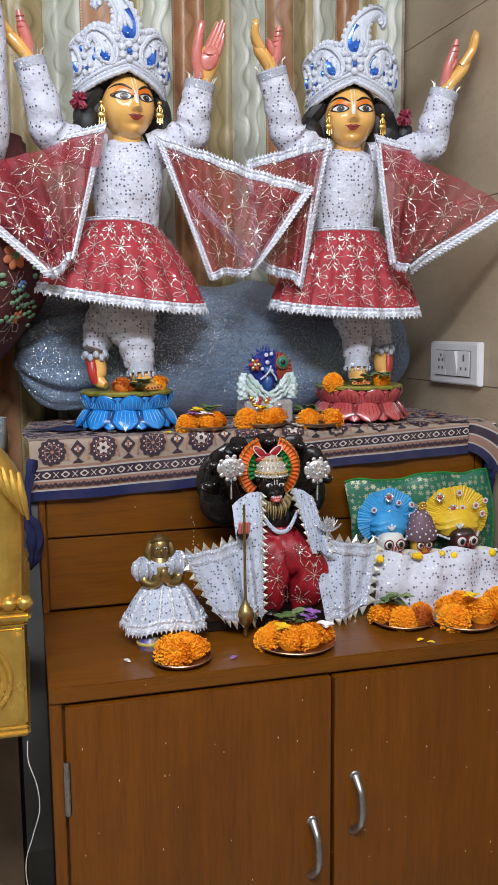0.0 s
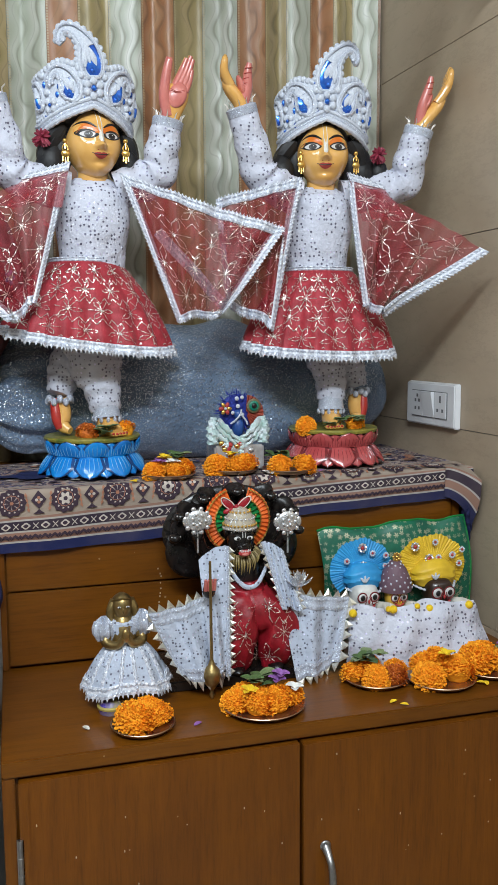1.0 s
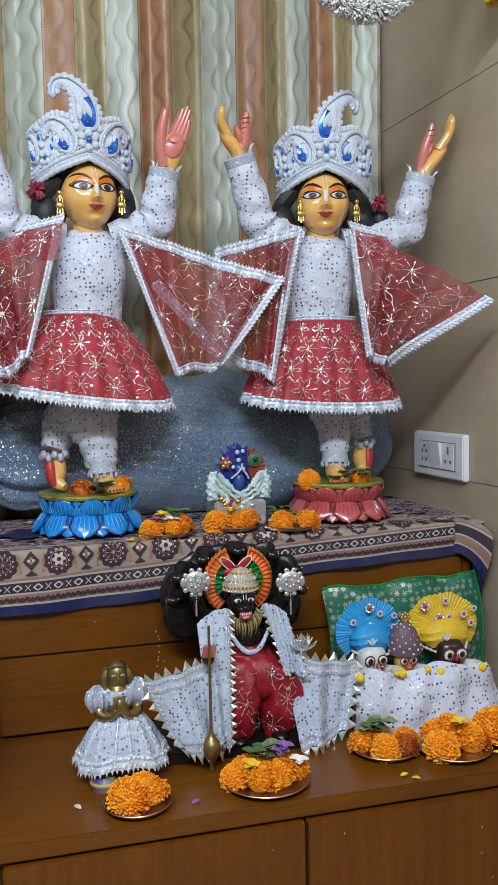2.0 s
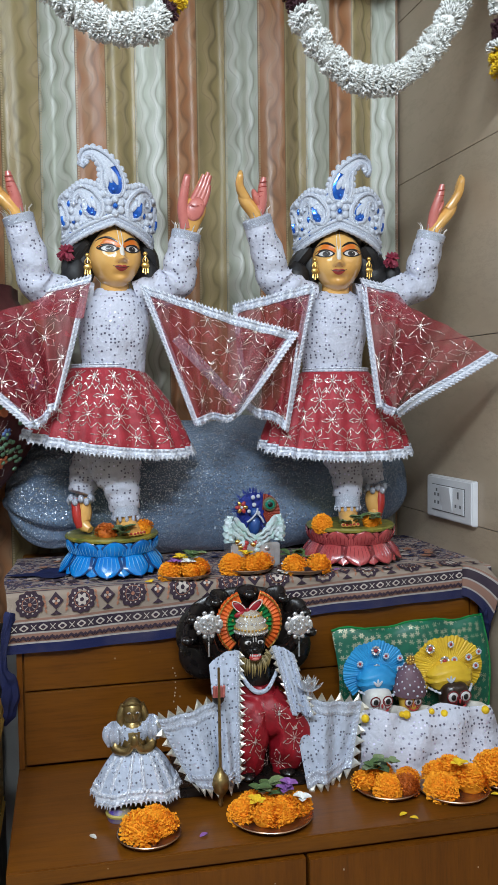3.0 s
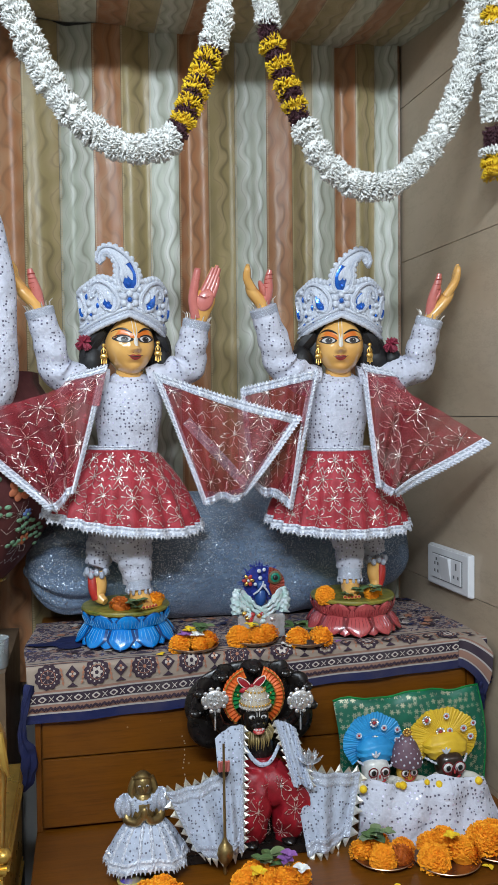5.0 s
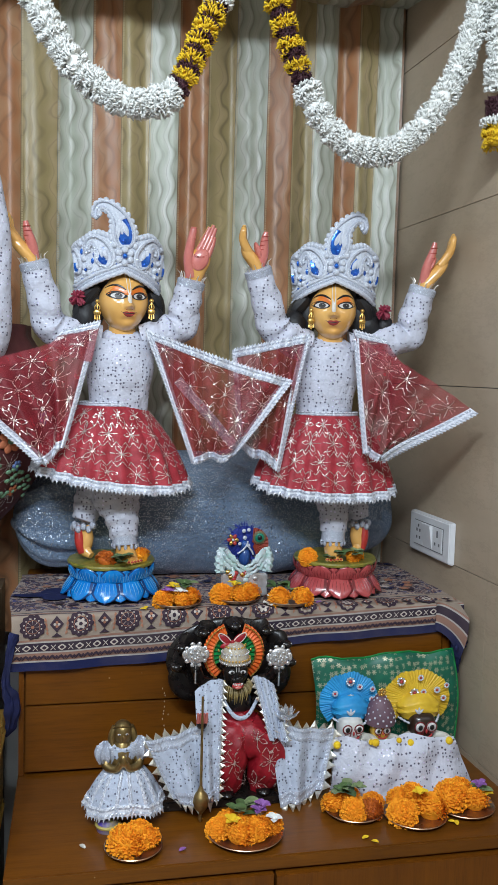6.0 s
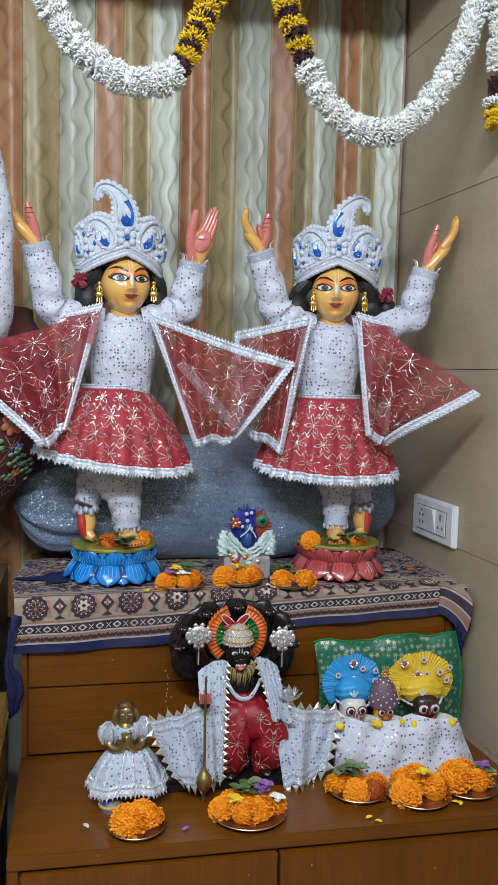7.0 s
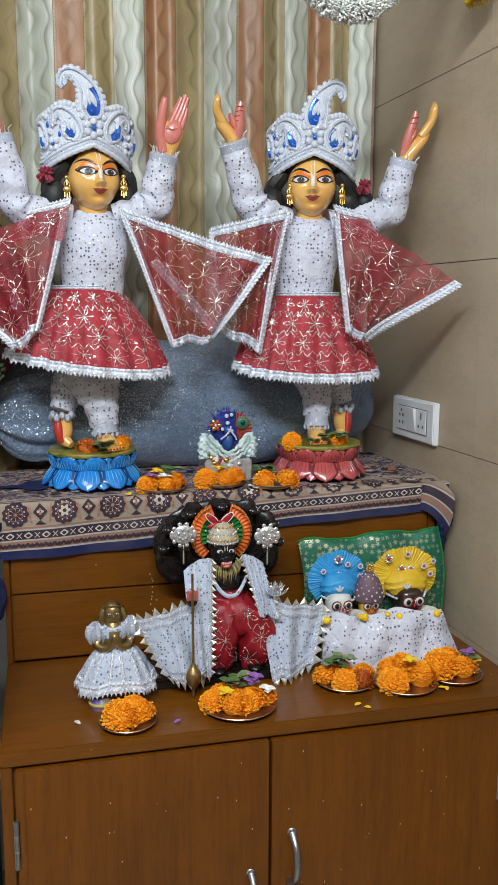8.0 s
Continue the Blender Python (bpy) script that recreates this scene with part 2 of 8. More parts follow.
def curtain_cloth():
    """Sewn stripes of copper, olive and silver-sage satin, with woven wavy lines in each."""
    m, nt, b = shader("striped_curtain")
    uv = node(nt, "ShaderNodeUVMap").outputs[0]
    sep = node(nt, "ShaderNodeSeparateXYZ", {0: uv})
    u, z = sep.outputs[0], sep.outputs[1]
    third = mth(nt, "MULTIPLY", mth(nt, "FRACT", u), 3.0)
    k = mth(nt, "FLOOR", third)
    pos = mth(nt, "FRACT", third)
    sage = mth(nt, "GREATER_THAN", k, 1.5)
    col = blend(nt, mth(nt, "GREATER_THAN", k, 0.5), (0.40, 0.170, 0.068), (0.35, 0.275, 0.120))
    col = blend(nt, sage, col, (0.46, 0.485, 0.390))
    # flowing lines whose phase, width and strength wander down the cloth
    drift = node(nt, "ShaderNodeTexNoise", {"Vector": node(nt, "ShaderNodeCombineXYZ", {0: mth(nt, "MULTIPLY", u, 3.1), 1: mth(nt, "MULTIPLY", z, 5.0)}).outputs[0], "Scale": 1.0, "Detail": 2.0}).outputs[0]
    stripe = mth(nt, "FLOOR", mth(nt, "MULTIPLY", u, 3.0))
    sway = mth(nt, "SINE", mth(nt, "ADD", mth(nt, "MULTIPLY", z, 78.0), mth(nt, "ADD", mth(nt, "MULTIPLY", stripe, 2.3), mth(nt, "MULTIPLY", drift, 4.0))))
    line = mth(nt, "ADD", mth(nt, "MULTIPLY", pos, mth(nt, "MULTIPLY_ADD", sage, 0.8, 1.7)), mth(nt, "ADD", mth(nt, "MULTIPLY", sway, 0.20), mth(nt, "MULTIPLY", drift, 1.6)))
    band = mth(nt, "FRACT", line)
    light = mth(nt, "MULTIPLY", ramp(nt, band, 0.05, 0.50), ramp(nt, band, 0.86, 0.56))
    power = ramp(nt, node(nt, "ShaderNodeTexNoise", {"Vector": node(nt, "ShaderNodeCombineXYZ", {0: mth(nt, "MULTIPLY", u, 7.0), 1: mth(nt, "MULTIPLY", z, 3.0), 2: 4.0}).outputs[0], "Scale": 1.0, "Detail": 2.0}).outputs[0], 0.34, 0.66)
    light = mth(nt, "MULTIPLY", light, mth(nt, "MULTIPLY_ADD", power, 0.75, 0.25))
    edge = mth(nt, "MULTIPLY", ramp(nt, band, 0.72, 0.82), ramp(nt, band, 0.98, 0.88))
    fine = mth(nt, "ABSOLUTE", mth(nt, "SUBTRACT", mth(nt, "FRACT", mth(nt, "MULTIPLY_ADD", line, 2.0, mth(nt, "MULTIPLY", drift, 1.2))), 0.5))
    edge = mth(nt, "MAXIMUM", edge, mth(nt, "MULTIPLY", ramp(nt, fine, 0.10, 0.02), 0.55))
    # pale woven lines, brightened in colour to include the satin's highlights
    col = blend(nt, mth(nt, "MULTIPLY", light, mth(nt, "MULTIPLY_ADD", sage, 0.48, 0.40)), col, blend(nt, sage, (0.60, 0.44, 0.27), (0.74, 0.73, 0.67)))
    col = blend(nt, mth(nt, "MULTIPLY", edge, mth(nt, "MULTIPLY_ADD", power, 0.34, 0.16)), col, (0.10, 0.070, 0.042))
    seam = mth(nt, "LESS_THAN", mth(nt, "ABSOLUTE", mth(nt, "SUBTRACT", pos, 0.045)), 0.028)
    dash = mth(nt, "GREATER_THAN", mth(nt, "FRACT", mth(nt, "MULTIPLY", z, 190.0)), 0.3)
    col = blend(nt, mth(nt, "MULTIPLY", mth(nt, "MULTIPLY", seam, dash), 0.6), col, (0.58, 0.47, 0.30))
    ditch = mth(nt, "LESS_THAN", mth(nt, "ABSOLUTE", mth(nt, "SUBTRACT", pos, 0.010)), 0.012)
    col = blend(nt, mth(nt, "MULTIPLY", ditch, 0.55), col, (0.10, 0.07, 0.04))
    n = fractal(nt, 5.0, 5.0)
    col = blend(nt, mth(nt, "MULTIPLY", ramp(nt, n, 0.4, 0.8), 0.30), col, (0.14, 0.11, 0.08))
    nt.links.new(col, b.inputs["Base Color"])
    nt.links.new(mth(nt, "MULTIPLY_ADD", light, -0.14, 0.42), b.inputs["Roughness"])
    b.inputs["Sheen Weight"].default_value = 0.15
    weave = fractal(nt, 700.0, 1.0)
    crush = fractal(nt, 16.0, 4.0, 0.6, (1, 1, 0.3))
    relief(nt, b, mth(nt, "ADD", mth(nt, "MULTIPLY_ADD", crush, 3.0, mth(nt, "MULTIPLY", light, 0.8)), mth(nt, "MULTIPLY", weave, 0.4)), 0.35, 0.002)
    return m


WALL = wall_plaster()
CURTAIN = curtain_cloth()
WOOD_X = wood("teak_veneer_along", (0.198, 0.066, 0.0035), (0.102, 0.0305, 0.0018), "x")
WOOD_Z = wood("teak_veneer_upright", (0.208, 0.066, 0.0035), (0.108, 0.0305, 0.0018), "z")
DARK = plain("dark_gap", (0.015, 0.011, 0.008), 0.8)
PAINT = plain("cream_room_paint", (0.66, 0.65, 0.62), 0.7, scale=3.0, bump=0.1)
FLOORM = plain("speckled_floor", (0.42, 0.38, 0.33), 0.35, scale=6.0)
STEEL = plain("worn_steel", (0.45, 0.45, 0.46), 0.32, 0.95, scale=90.0, bump=0.1)
WHITE_PLASTIC = plain("white_plastic", (0.72, 0.72, 0.74), 0.35, scale=12.0, c2=(0.66, 0.66, 0.68), bump=0.03)
GREY_PLASTIC = plain("grey_joint", (0.16, 0.16, 0.17), 0.5)
SKIN = plain("golden_skin_paint", (0.80, 0.455, 0.130), 0.18, c2=(0.72, 0.36, 0.085), scale=14.0, coat=1.0, bump=0.03)
PALM = plain("pink_palm_paint", (0.62, 0.20, 0.165), 0.3, c2=(0.54, 0.14, 0.12), scale=40.0, coat=0.6, bump=0.05)
HAIR = plain("black_hair", (0.012, 0.011, 0.012), 0.5, scale=200.0, bump=0.5, fine=700.0)
EYEWHITE = plain("eye_white_paint", (0.66, 0.64, 0.62), 0.5, c2=(0.60, 0.58, 0.57), coat=0.0, bump=0)
BLACK_PAINT = plain("black_paint", (0.012, 0.010, 0.010), 0.4, coat=0.1, bump=0)
LID = plain("orange_lid_paint", (0.78, 0.20, 0.015), 0.3, c2=(0.66, 0.15, 0.012), coat=0.4, bump=0)
IRIS = plain("brown_iris_paint", (0.055, 0.042, 0.038), 0.4, coat=0.1, bump=0)
LIPS = plain("lip_paint", (0.44, 0.06, 0.05), 0.25, coat=0.5, bump=0)
CHALK = plain("chalk_white", (0.80, 0.76, 0.68), 0.6, bump=0.1)
WHITE_SEQUIN = sequin_cloth("white_sequin_cloth", (0.64, 0.65, 0.75), (0.17, 0.16, 0.23), 135.0, 0.27)
WHITE_SEQUIN_FINE = sequin_cloth("white_sequin_small", (0.52, 0.57, 0.69), (0.16, 0.16, 0.22), 165.0, 0.27)
SILVER = glitter_cloth("silver_lace", (0.50, 0.53, 0.62), (0.36, 0.38, 0.46), 520.0, 0.32, 0.6, 1.0)
SILVER_EDGE = plain("silver_thread", (0.80, 0.82, 0.88), 0.5, 0.15, c2=(0.58, 0.60, 0.68), scale=300.0, bump=0.4)
PILLOWM = glitter_cloth("blue_glitter_cloth", (0.25, 0.34, 0.48), (0.12, 0.175, 0.27), 430.0, 0.34, 0.42, 1.5, 0.30)
RED_NET = net_cloth("red_net", (0.34, 0.020, 0.034), 0.42)
RED_SKIRT = plain("red_skirt_cloth", (0.42, 0.026, 0.042), 0.6, c2=(0.25, 0.008, 0.016), scale=45.0, bump=0.7, fine=420.0, sheen=0.12)
GOLD_THREAD = plain("gold_thread", (0.80, 0.76, 0.72), 0.32, 0.8, c2=(0.9, 0.84, 0.76), scale=300.0, bump=0)


# ---- the large structure ----
def wall_x(y):
    """Where the stone wall beside the altar stands, which is not quite square to the cabinet."""
    return 0.450 + (0.35 - y) * 0.06


def slab(name, lo, hi, mat, label, category):
    bm = bmesh.new()
    box(bm, lo, hi)
    return solo(name, bm, mat, label, category, kind="structure", smooth=False)


slab("floor", (-2.2, -2.6, -0.06), (1.2, 1.0, 0.0), FLOORM, "speckled stone floor of the prayer room", "floor")
slab("ceiling", (-2.2, -2.6, 2.75), (1.2, 1.0, 2.82), PAINT, "cream painted ceiling of the room", "ceiling")
slab("wall_back", (-2.2, 0.80, 0.0), (0.62, 0.95, 2.75), PAINT, "painted wall behind the curtain", "wall")
slab("wall_left", (-2.32, -2.6, 0.0), (-2.2, 1.0, 2.75), PAINT, "painted side wall of the room", "wall")
slab("wall_behind", (-2.2, -2.72, 0.0), (1.2, -2.6, 2.75), PAINT, "painted wall across the room", "wall")

# the stone wall, in large slabs with thin joints
wall = tagged(new("wall_right"), "brown polished stone tiled wall", "wall", kind="structure")
BASES["wall_right"] = Matrix()
bm = bmesh.new()
for (y0, y1) in ((-2.6, 0.80),):
    vs = [(wall_x(y0) + 0.004, y0), (wall_x(y1) + 0.004, y1), (wall_x(y1) + 0.12, y1), (wall_x(y0) + 0.12, y0)]
    lo = [bm.verts.new((x, y, 0)) for x, y in vs]
    hi = [bm.verts.new((x, y, 2.75)) for x, y in vs]
    for k in range(4):
        bm.faces.new((lo[k], lo[(k + 1) % 4], hi[(k + 1) % 4], hi[k]))
    bm.faces.new(lo), bm.faces.new(hi)
part("wall_core", bm, GREY_PLASTIC, wall, smooth=False)
ys = [0.80, 0.225, -0.375, -0.975, -1.575, -2.175, -2.6]
zs = [0.0, 0.40, 0.76, 1.12, 1.487, 1.85, 2.21, 2.75]
for i in range(len(ys) - 1):
    for j in range(len(zs) - 1):
        bm = bmesh.new()
        a, b_ = ys[i] - 0.0008, ys[i + 1] + 0.0008
        z0, z1 = zs[j] + 0.0008, zs[j + 1] - 0.0008
        d = random.uniform(0, 0.0012)
        q = [(wall_x(a) - d, a), (wall_x(b_) - d, b_), (wall_x(b_) + 0.006, b_), (wall_x(a) + 0.006, a)]
        lo = [bm.verts.new((x, y, z0)) for x, y in q]
        hi = [bm.verts.new((x, y, z1)) for x, y in q]
        for k in range(4):
            bm.faces.new((lo[k], lo[(k + 1) % 4], hi[(k + 1) % 4], hi[k]))
        bm.faces.new(lo), bm.faces.new(hi)
        part("stone_tile", bm, WALL, wall, smooth=False)

# curtain with sewn stripes
STOPS = ([-0.77, -0.520, -0.287, -0.099, 0.104, 0.267, 0.416], [-2.0, -1.0, 0.0, 1.0, 2.0, 3.0, 4.0])


def back_y(x):
    return 0.712 - 0.05 * x


def fold(x, z):
    a = 0.010 * math.sin(x * 34 + 0.6) + 0.006 * math.sin(x * 71 + 1.0 + 0.6 * math.sin(z * 2.1))
    a += 0.014 * math.exp(-((x + 0.075) / 0.025) ** 2) + 0.016 * math.exp(-((x - 0.29) / 0.03) ** 2)
    a += 0.010 * math.sin(x * 19 + 1.2 + 0.5 * math.sin(z * 1.3)) + 0.003 * math.sin(x * 120 + 3 * math.sin(z * 2.6))
    return 1.5 * a * (0.8 + 0.25 * math.sin(z * 1.7))


bm = bmesh.new()
X0, X1, Z0, Z1 = -0.80, 0.424, 0.90, 2.37


def curtain_point(u, v):
    x, z = X0 + (X1 - X0) * u, Z0 + (Z1 - Z0) * v
    return V(x, back_y(x) + fold(x, z), z)


grid(bm, curtain_point, 240, 24, uv=lambda u, v: (float(np.interp(X0 + (X1 - X0) * u, *STOPS)), Z0 + (Z1 - Z0) * v))
thick(bm, 0.002)
solo("curtain", bm, CURTAIN, "striped copper, olive and silver satin curtain with wavy lines", "curtain")

# cloth canopy over the altar, sagging a little between its ends
bm = bmesh.new()


def canopy_point(u, v):
    x = -0.80 + (wall_x(0.4) + 0.80 - 0.004) * u
    y = 0.16 + (0.715 - 0.16) * v
    return V(x, y, 2.352 + 0.010 * v - 0.020 * math.sin(math.pi * v) - 0.012 * math.sin(x * 5 + 1) - 0.004 * math.sin(x * 31))


grid(bm, canopy_point, 90, 12, uv=lambda u, v: (float(np.interp(-0.80 + 1.22 * u, *STOPS)), 0.2 + 0.6 * v))
thick(bm, 0.002)
solo("canopy", bm, CURTAIN, "striped satin cloth canopy stretched above the altar", "canopy")
slab("canopy_board", (-0.80, 0.14, 2.385), (0.452, 0.80, 2.41), PAINT, "plain board above the cloth canopy", "board")

# ---- cabinets ----
cab = thing("cabinet", "low brown teak veneer cabinet with two doors", "cabinet", (0, 0.2, 0))
RX = 0.448
bm = bmesh.new()
box(bm, (-0.412, 0.012, 0.0), (RX + 0.010, 0.69, 0.722))
part("body", bm, WOOD_Z, cab, angle=30)
bm = bmesh.new()
box(bm, (-0.415, -0.004, 0.724), (RX + 0.018, 0.70, 0.748), bevel=0.0025)
part("top", bm, WOOD_X, cab, "worn teak worktop with a rounded front edge", angle=30)
bm = bmesh.new()
box(bm, (-0.415, -0.002, 0.0), (-0.3985, 0.0115, 0.7235), bevel=0.0012)
part("stile", bm, WOOD_Z, cab, angle=30)
bm = bmesh.new()
box(bm, (0.4065, -0.002, 0.0), (RX + 0.014, 0.0115, 0.7235), bevel=0.0012)
part("stile", bm, WOOD_Z, cab, angle=30)
for x0, x1, out, hx, hz in ((-0.394, -0.0035, 0.0, -0.0335, 0.45), (0.0005, 0.404, 0.004, 0.034, 0.515)):
    bm = bmesh.new()
    box(bm, (x0, -0.008 - out, 0.05), (x1, 0.0105, 0.7195), bevel=0.0012)
    door = part("door", bm, WOOD_Z, cab, angle=30)
    bm = bmesh.new()
    s = x0
    box(bm, (s - 0.0005, -0.0105 - out, 0.05), (s + 0.013, -0.006 - out, 0.7195), bevel=0.001)
    part("lipping", bm, WOOD_Z, door, angle=30)
    bm = bmesh.new()
    y = -0.008 - out
    tube(bm, [(hx, y - 0.002, hz + 0.043), (hx + 0.001, y - 0.010, hz + 0.036), (hx + 0.002, y - 0.021, hz + 0.024), (hx + 0.003, y - 0.024, hz), (hx + 0.002, y - 0.021, hz - 0.024), (hx, y - 0.010, hz - 0.036), (hx - 0.001, y - 0.002, hz - 0.043)],
         [0.0075, 0.0060, 0.0052, 0.0058, 0.0052, 0.0060, 0.0075], 10, steps=20)
    for s in (1, -1):
        ball(bm, (hx, y - 0.0015, hz + s * 0.044), (0.0085, 0.003, 0.0085))
        ball(bm, (hx, y - 0.005, hz + s * 0.0455), (0.003, 0.0025, 0.003))
    part("handle", bm, STEEL, door, "worn chrome pull handle")
bm = bmesh.new()
tube(bm, [(-0.3945, -0.011, 0.563), (-0.3945, -0.011, 0.642)], 0.0035, 8)
box(bm, (-0.399, -0.0105, 0.563), (-0.390, -0.0085, 0.642))
for z in (0.590, 0.615):
    tube(bm, [(-0.3945, -0.011, z), (-0.3945, -0.011, z + 0.002)], 0.0042, 8)
part("hinge", bm, STEEL, cab, "tarnished steel butt hinge")
bm = bmesh.new()
tube(bm, [(0.405, -0.011, 0.563), (0.405, -0.011, 0.642)], 0.0035, 8)
box(bm, (0.401, -0.0105, 0.563), (0.409, -0.0085, 0.642))
part("hinge", bm, STEEL, cab, "tarnished steel butt hinge")

step = thing("drawer_unit", "brown teak step unit with drawers, standing on the cabinet", "drawer unit", (0, 0.5, 0.748))
SX0, SX1 = -0.414, 0.430
bm = bmesh.new()
box(bm, (SX0, 0.330, 0.749), (SX1, 0.688, 1.030))
part("body", bm, WOOD_X, step, angle=30)
bm = bmesh.new()
box(bm, (SX0 - 0.003, 0.314, 1.030), (SX1 + 0.004, 0.69, 1.050), bevel=0.002)
part("top", bm, WOOD_X, step, angle=30)
for x0, x1 in ((SX0, -0.4045), (0.4145, SX1)):
    bm = bmesh.new()
    box(bm, (x0, 0.316, 0.749), (x1, 0.3295, 1.0295), bevel=0.001)
    part("stile", bm, WOOD_Z, step, angle=30)
for z0, z1 in ((0.7545, 0.8795), (0.8825, 1.0285)):
    bm = bmesh.new()
    box(bm, (-0.4015, 0.317, z0), (0.4125, 0.3295, z1), bevel=0.0015)
    part("drawer", bm, WOOD_X, step, angle=30)

# ---- switch plate ----
plate = thing("switch_board", "white plastic switch and socket plate on the stone wall", "switch", (0.44, 0.445, 1.162))


def on_wall(along, up, out):
    y = 0.445 - along
    return V(wall_x(y) - 0.001 - out, y, 1.163 + up)


def wall_box(bm, a0, a1, u0, u1, o0, o1, mi=0, bev=0.0, taper=0.0):
    t = taper
    vs = [bm.verts.new(on_wall(*p)) for p in ((a0, u0, o0), (a1, u0, o0), (a1, u1, o0), (a0, u1, o0), (a0 + t, u0 + t, o1), (a1 - t, u0 + t, o1), (a1 - t, u1 - t, o1), (a0 + t, u1 - t, o1))]
    fs = [bm.faces.new([vs[i] for i in q]) for q in ((0, 3, 2, 1), (4, 5, 6, 7), (0, 1, 5, 4), (1, 2, 6, 5), (2, 3, 7, 6), (3, 0, 4, 7))]
    for f in fs:
        f.material_index = mi
    if bev:
        bmesh.ops.bevel(bm, geom=list({e for f in fs for e in f.edges}), offset=bev, segments=2, affect="EDGES")


bm = bmesh.new()
wall_box(bm, -0.093, 0.093, -0.045, 0.045, 0.0, 0.0128, bev=0.002, taper=0.003)
part("frame", bm, WHITE_PLASTIC, plate)
bm = bmesh.new()
wall_box(bm, -0.066, 0.066, -0.027, 0.027, 0.0128, 0.0140)
part("joint", bm, GREY_PLASTIC, plate)
for a0, a1 in ((-0.064, -0.0225), (0.0225, 0.064)):
    bm = bmesh.new()
    wall_box(bm, a0, a1, -0.0255, 0.0255, 0.0135, 0.0155, bev=0.0006)
    c = (a0 + a1) / 2
    holes = ((c - 0.007, 0.006), (c + 0.007, 0.006), (c, 0.016), (c - 0.007, -0.010), (c + 0.007, -0.010)) if a0 < 0 else ((c, 0.012), (c - 0.009, -0.010), (c + 0.009, -0.010))
    for k, (a, u) in enumerate(holes):
        h = 0.007 if (a0 > 0 and k == 0) else 0.0032
        wall_box(bm, a - 0.003, a + 0.003, u - h, u + h, 0.0150, 0.0158, 1)
    part("socket", bm, [WHITE_PLASTIC, GREY_PLASTIC], plate)
bm = bmesh.new()
vs = [on_wall(*p) for p in ((-0.020, -0.0255, 0.0135), (0.020, -0.0255, 0.0135), (0.020, 0.0255, 0.0135), (-0.020, 0.0255, 0.0135), (-0.020, -0.0255, 0.0150), (0.020, -0.0255, 0.0150), (0.020, 0.0255, 0.0225), (-0.020, 0.0255, 0.0225))]
vs = [bm.verts.new(p) for p in vs]
for q in ((0, 3, 2, 1), (4, 5, 6, 7), (0, 1, 5, 4), (1, 2, 6, 5), (2, 3, 7, 6), (3, 0, 4, 7)):
    bm.faces.new([vs[i] for i in q])
part("rocker", bm, WHITE_PLASTIC, plate, angle=20)


# ---- cloth helpers: lace, embroidery, wings ----
def ribbon(bm, edge, inward, width, lift=0.0022, teeth=0.0, step=0.0035, mi=0, tmi=1):
    """Lace along a line: edge(s) gives its points, inward(s) the way across. Ribbed, with small tongues on its outer side."""
    probe = [edge(k / 60) for k in range(61)]
    length = sum((b - a).length for a, b in zip(probe, probe[1:]))
    n = max(8, int(length / step))
    rows = []
    for i in range(n + 1):
        s = i / n
        p = edge(s)
        w = inward(s).normalized()
        d = (edge(min(1, s + 0.01)) - edge(max(0, s - 0.01))).normalized()
        nm = d.cross(w).normalized()
        if nm.y > 0:
            nm = -nm
        h = lift + (0.0013 if i % 2 else 0.0)
        rows.append([p - nm * 0.0012, p + nm * lift * 0.8, p + w * width * 0.22 + nm * h, p + w * width * 0.40 + nm * (lift * 0.7), p + w * width * 0.60 + nm * (lift * 0.7), p + w * width * 0.80 + nm * h, p + w * width + nm * lift * 0.8, p + w * width - nm * 0.0012])
        if teeth and i % 2 == 0 and 0 < i < n:
            q = d * step * 0.5
            a, b, c = p - q + nm * lift, p + q + nm * lift, p - w * teeth + nm * lift * 0.6
            a2, b2, c2 = a - nm * 0.0016, b - nm * 0.0016, c - nm * 0.001
            vs = [bm.verts.new(x) for x in (a, b, c, a2, b2, c2)]
            for f in ((0, 1, 2), (3, 5, 4), (0, 2, 5, 3), (1, 4, 5, 2)):
                bm.faces.new([vs[k] for k in f]).material_index = tmi
    vr = [[bm.verts.new(x) for x in r] for r in rows]
    for r, (a, b) in enumerate(zip(vr, vr[1:])):
        for k in range(7):
            white = k in (0, 3, 6) or (k in (1, 5) and r % 3 != 0) or (k in (2, 4) and r % 4 == 0)
            bm.faces.new((a[k], b[k], b[k + 1], a[k + 1])).material_index = tmi if white else mi
        bm.faces.new((a[7], b[7], b[0], a[0])).material_index = mi


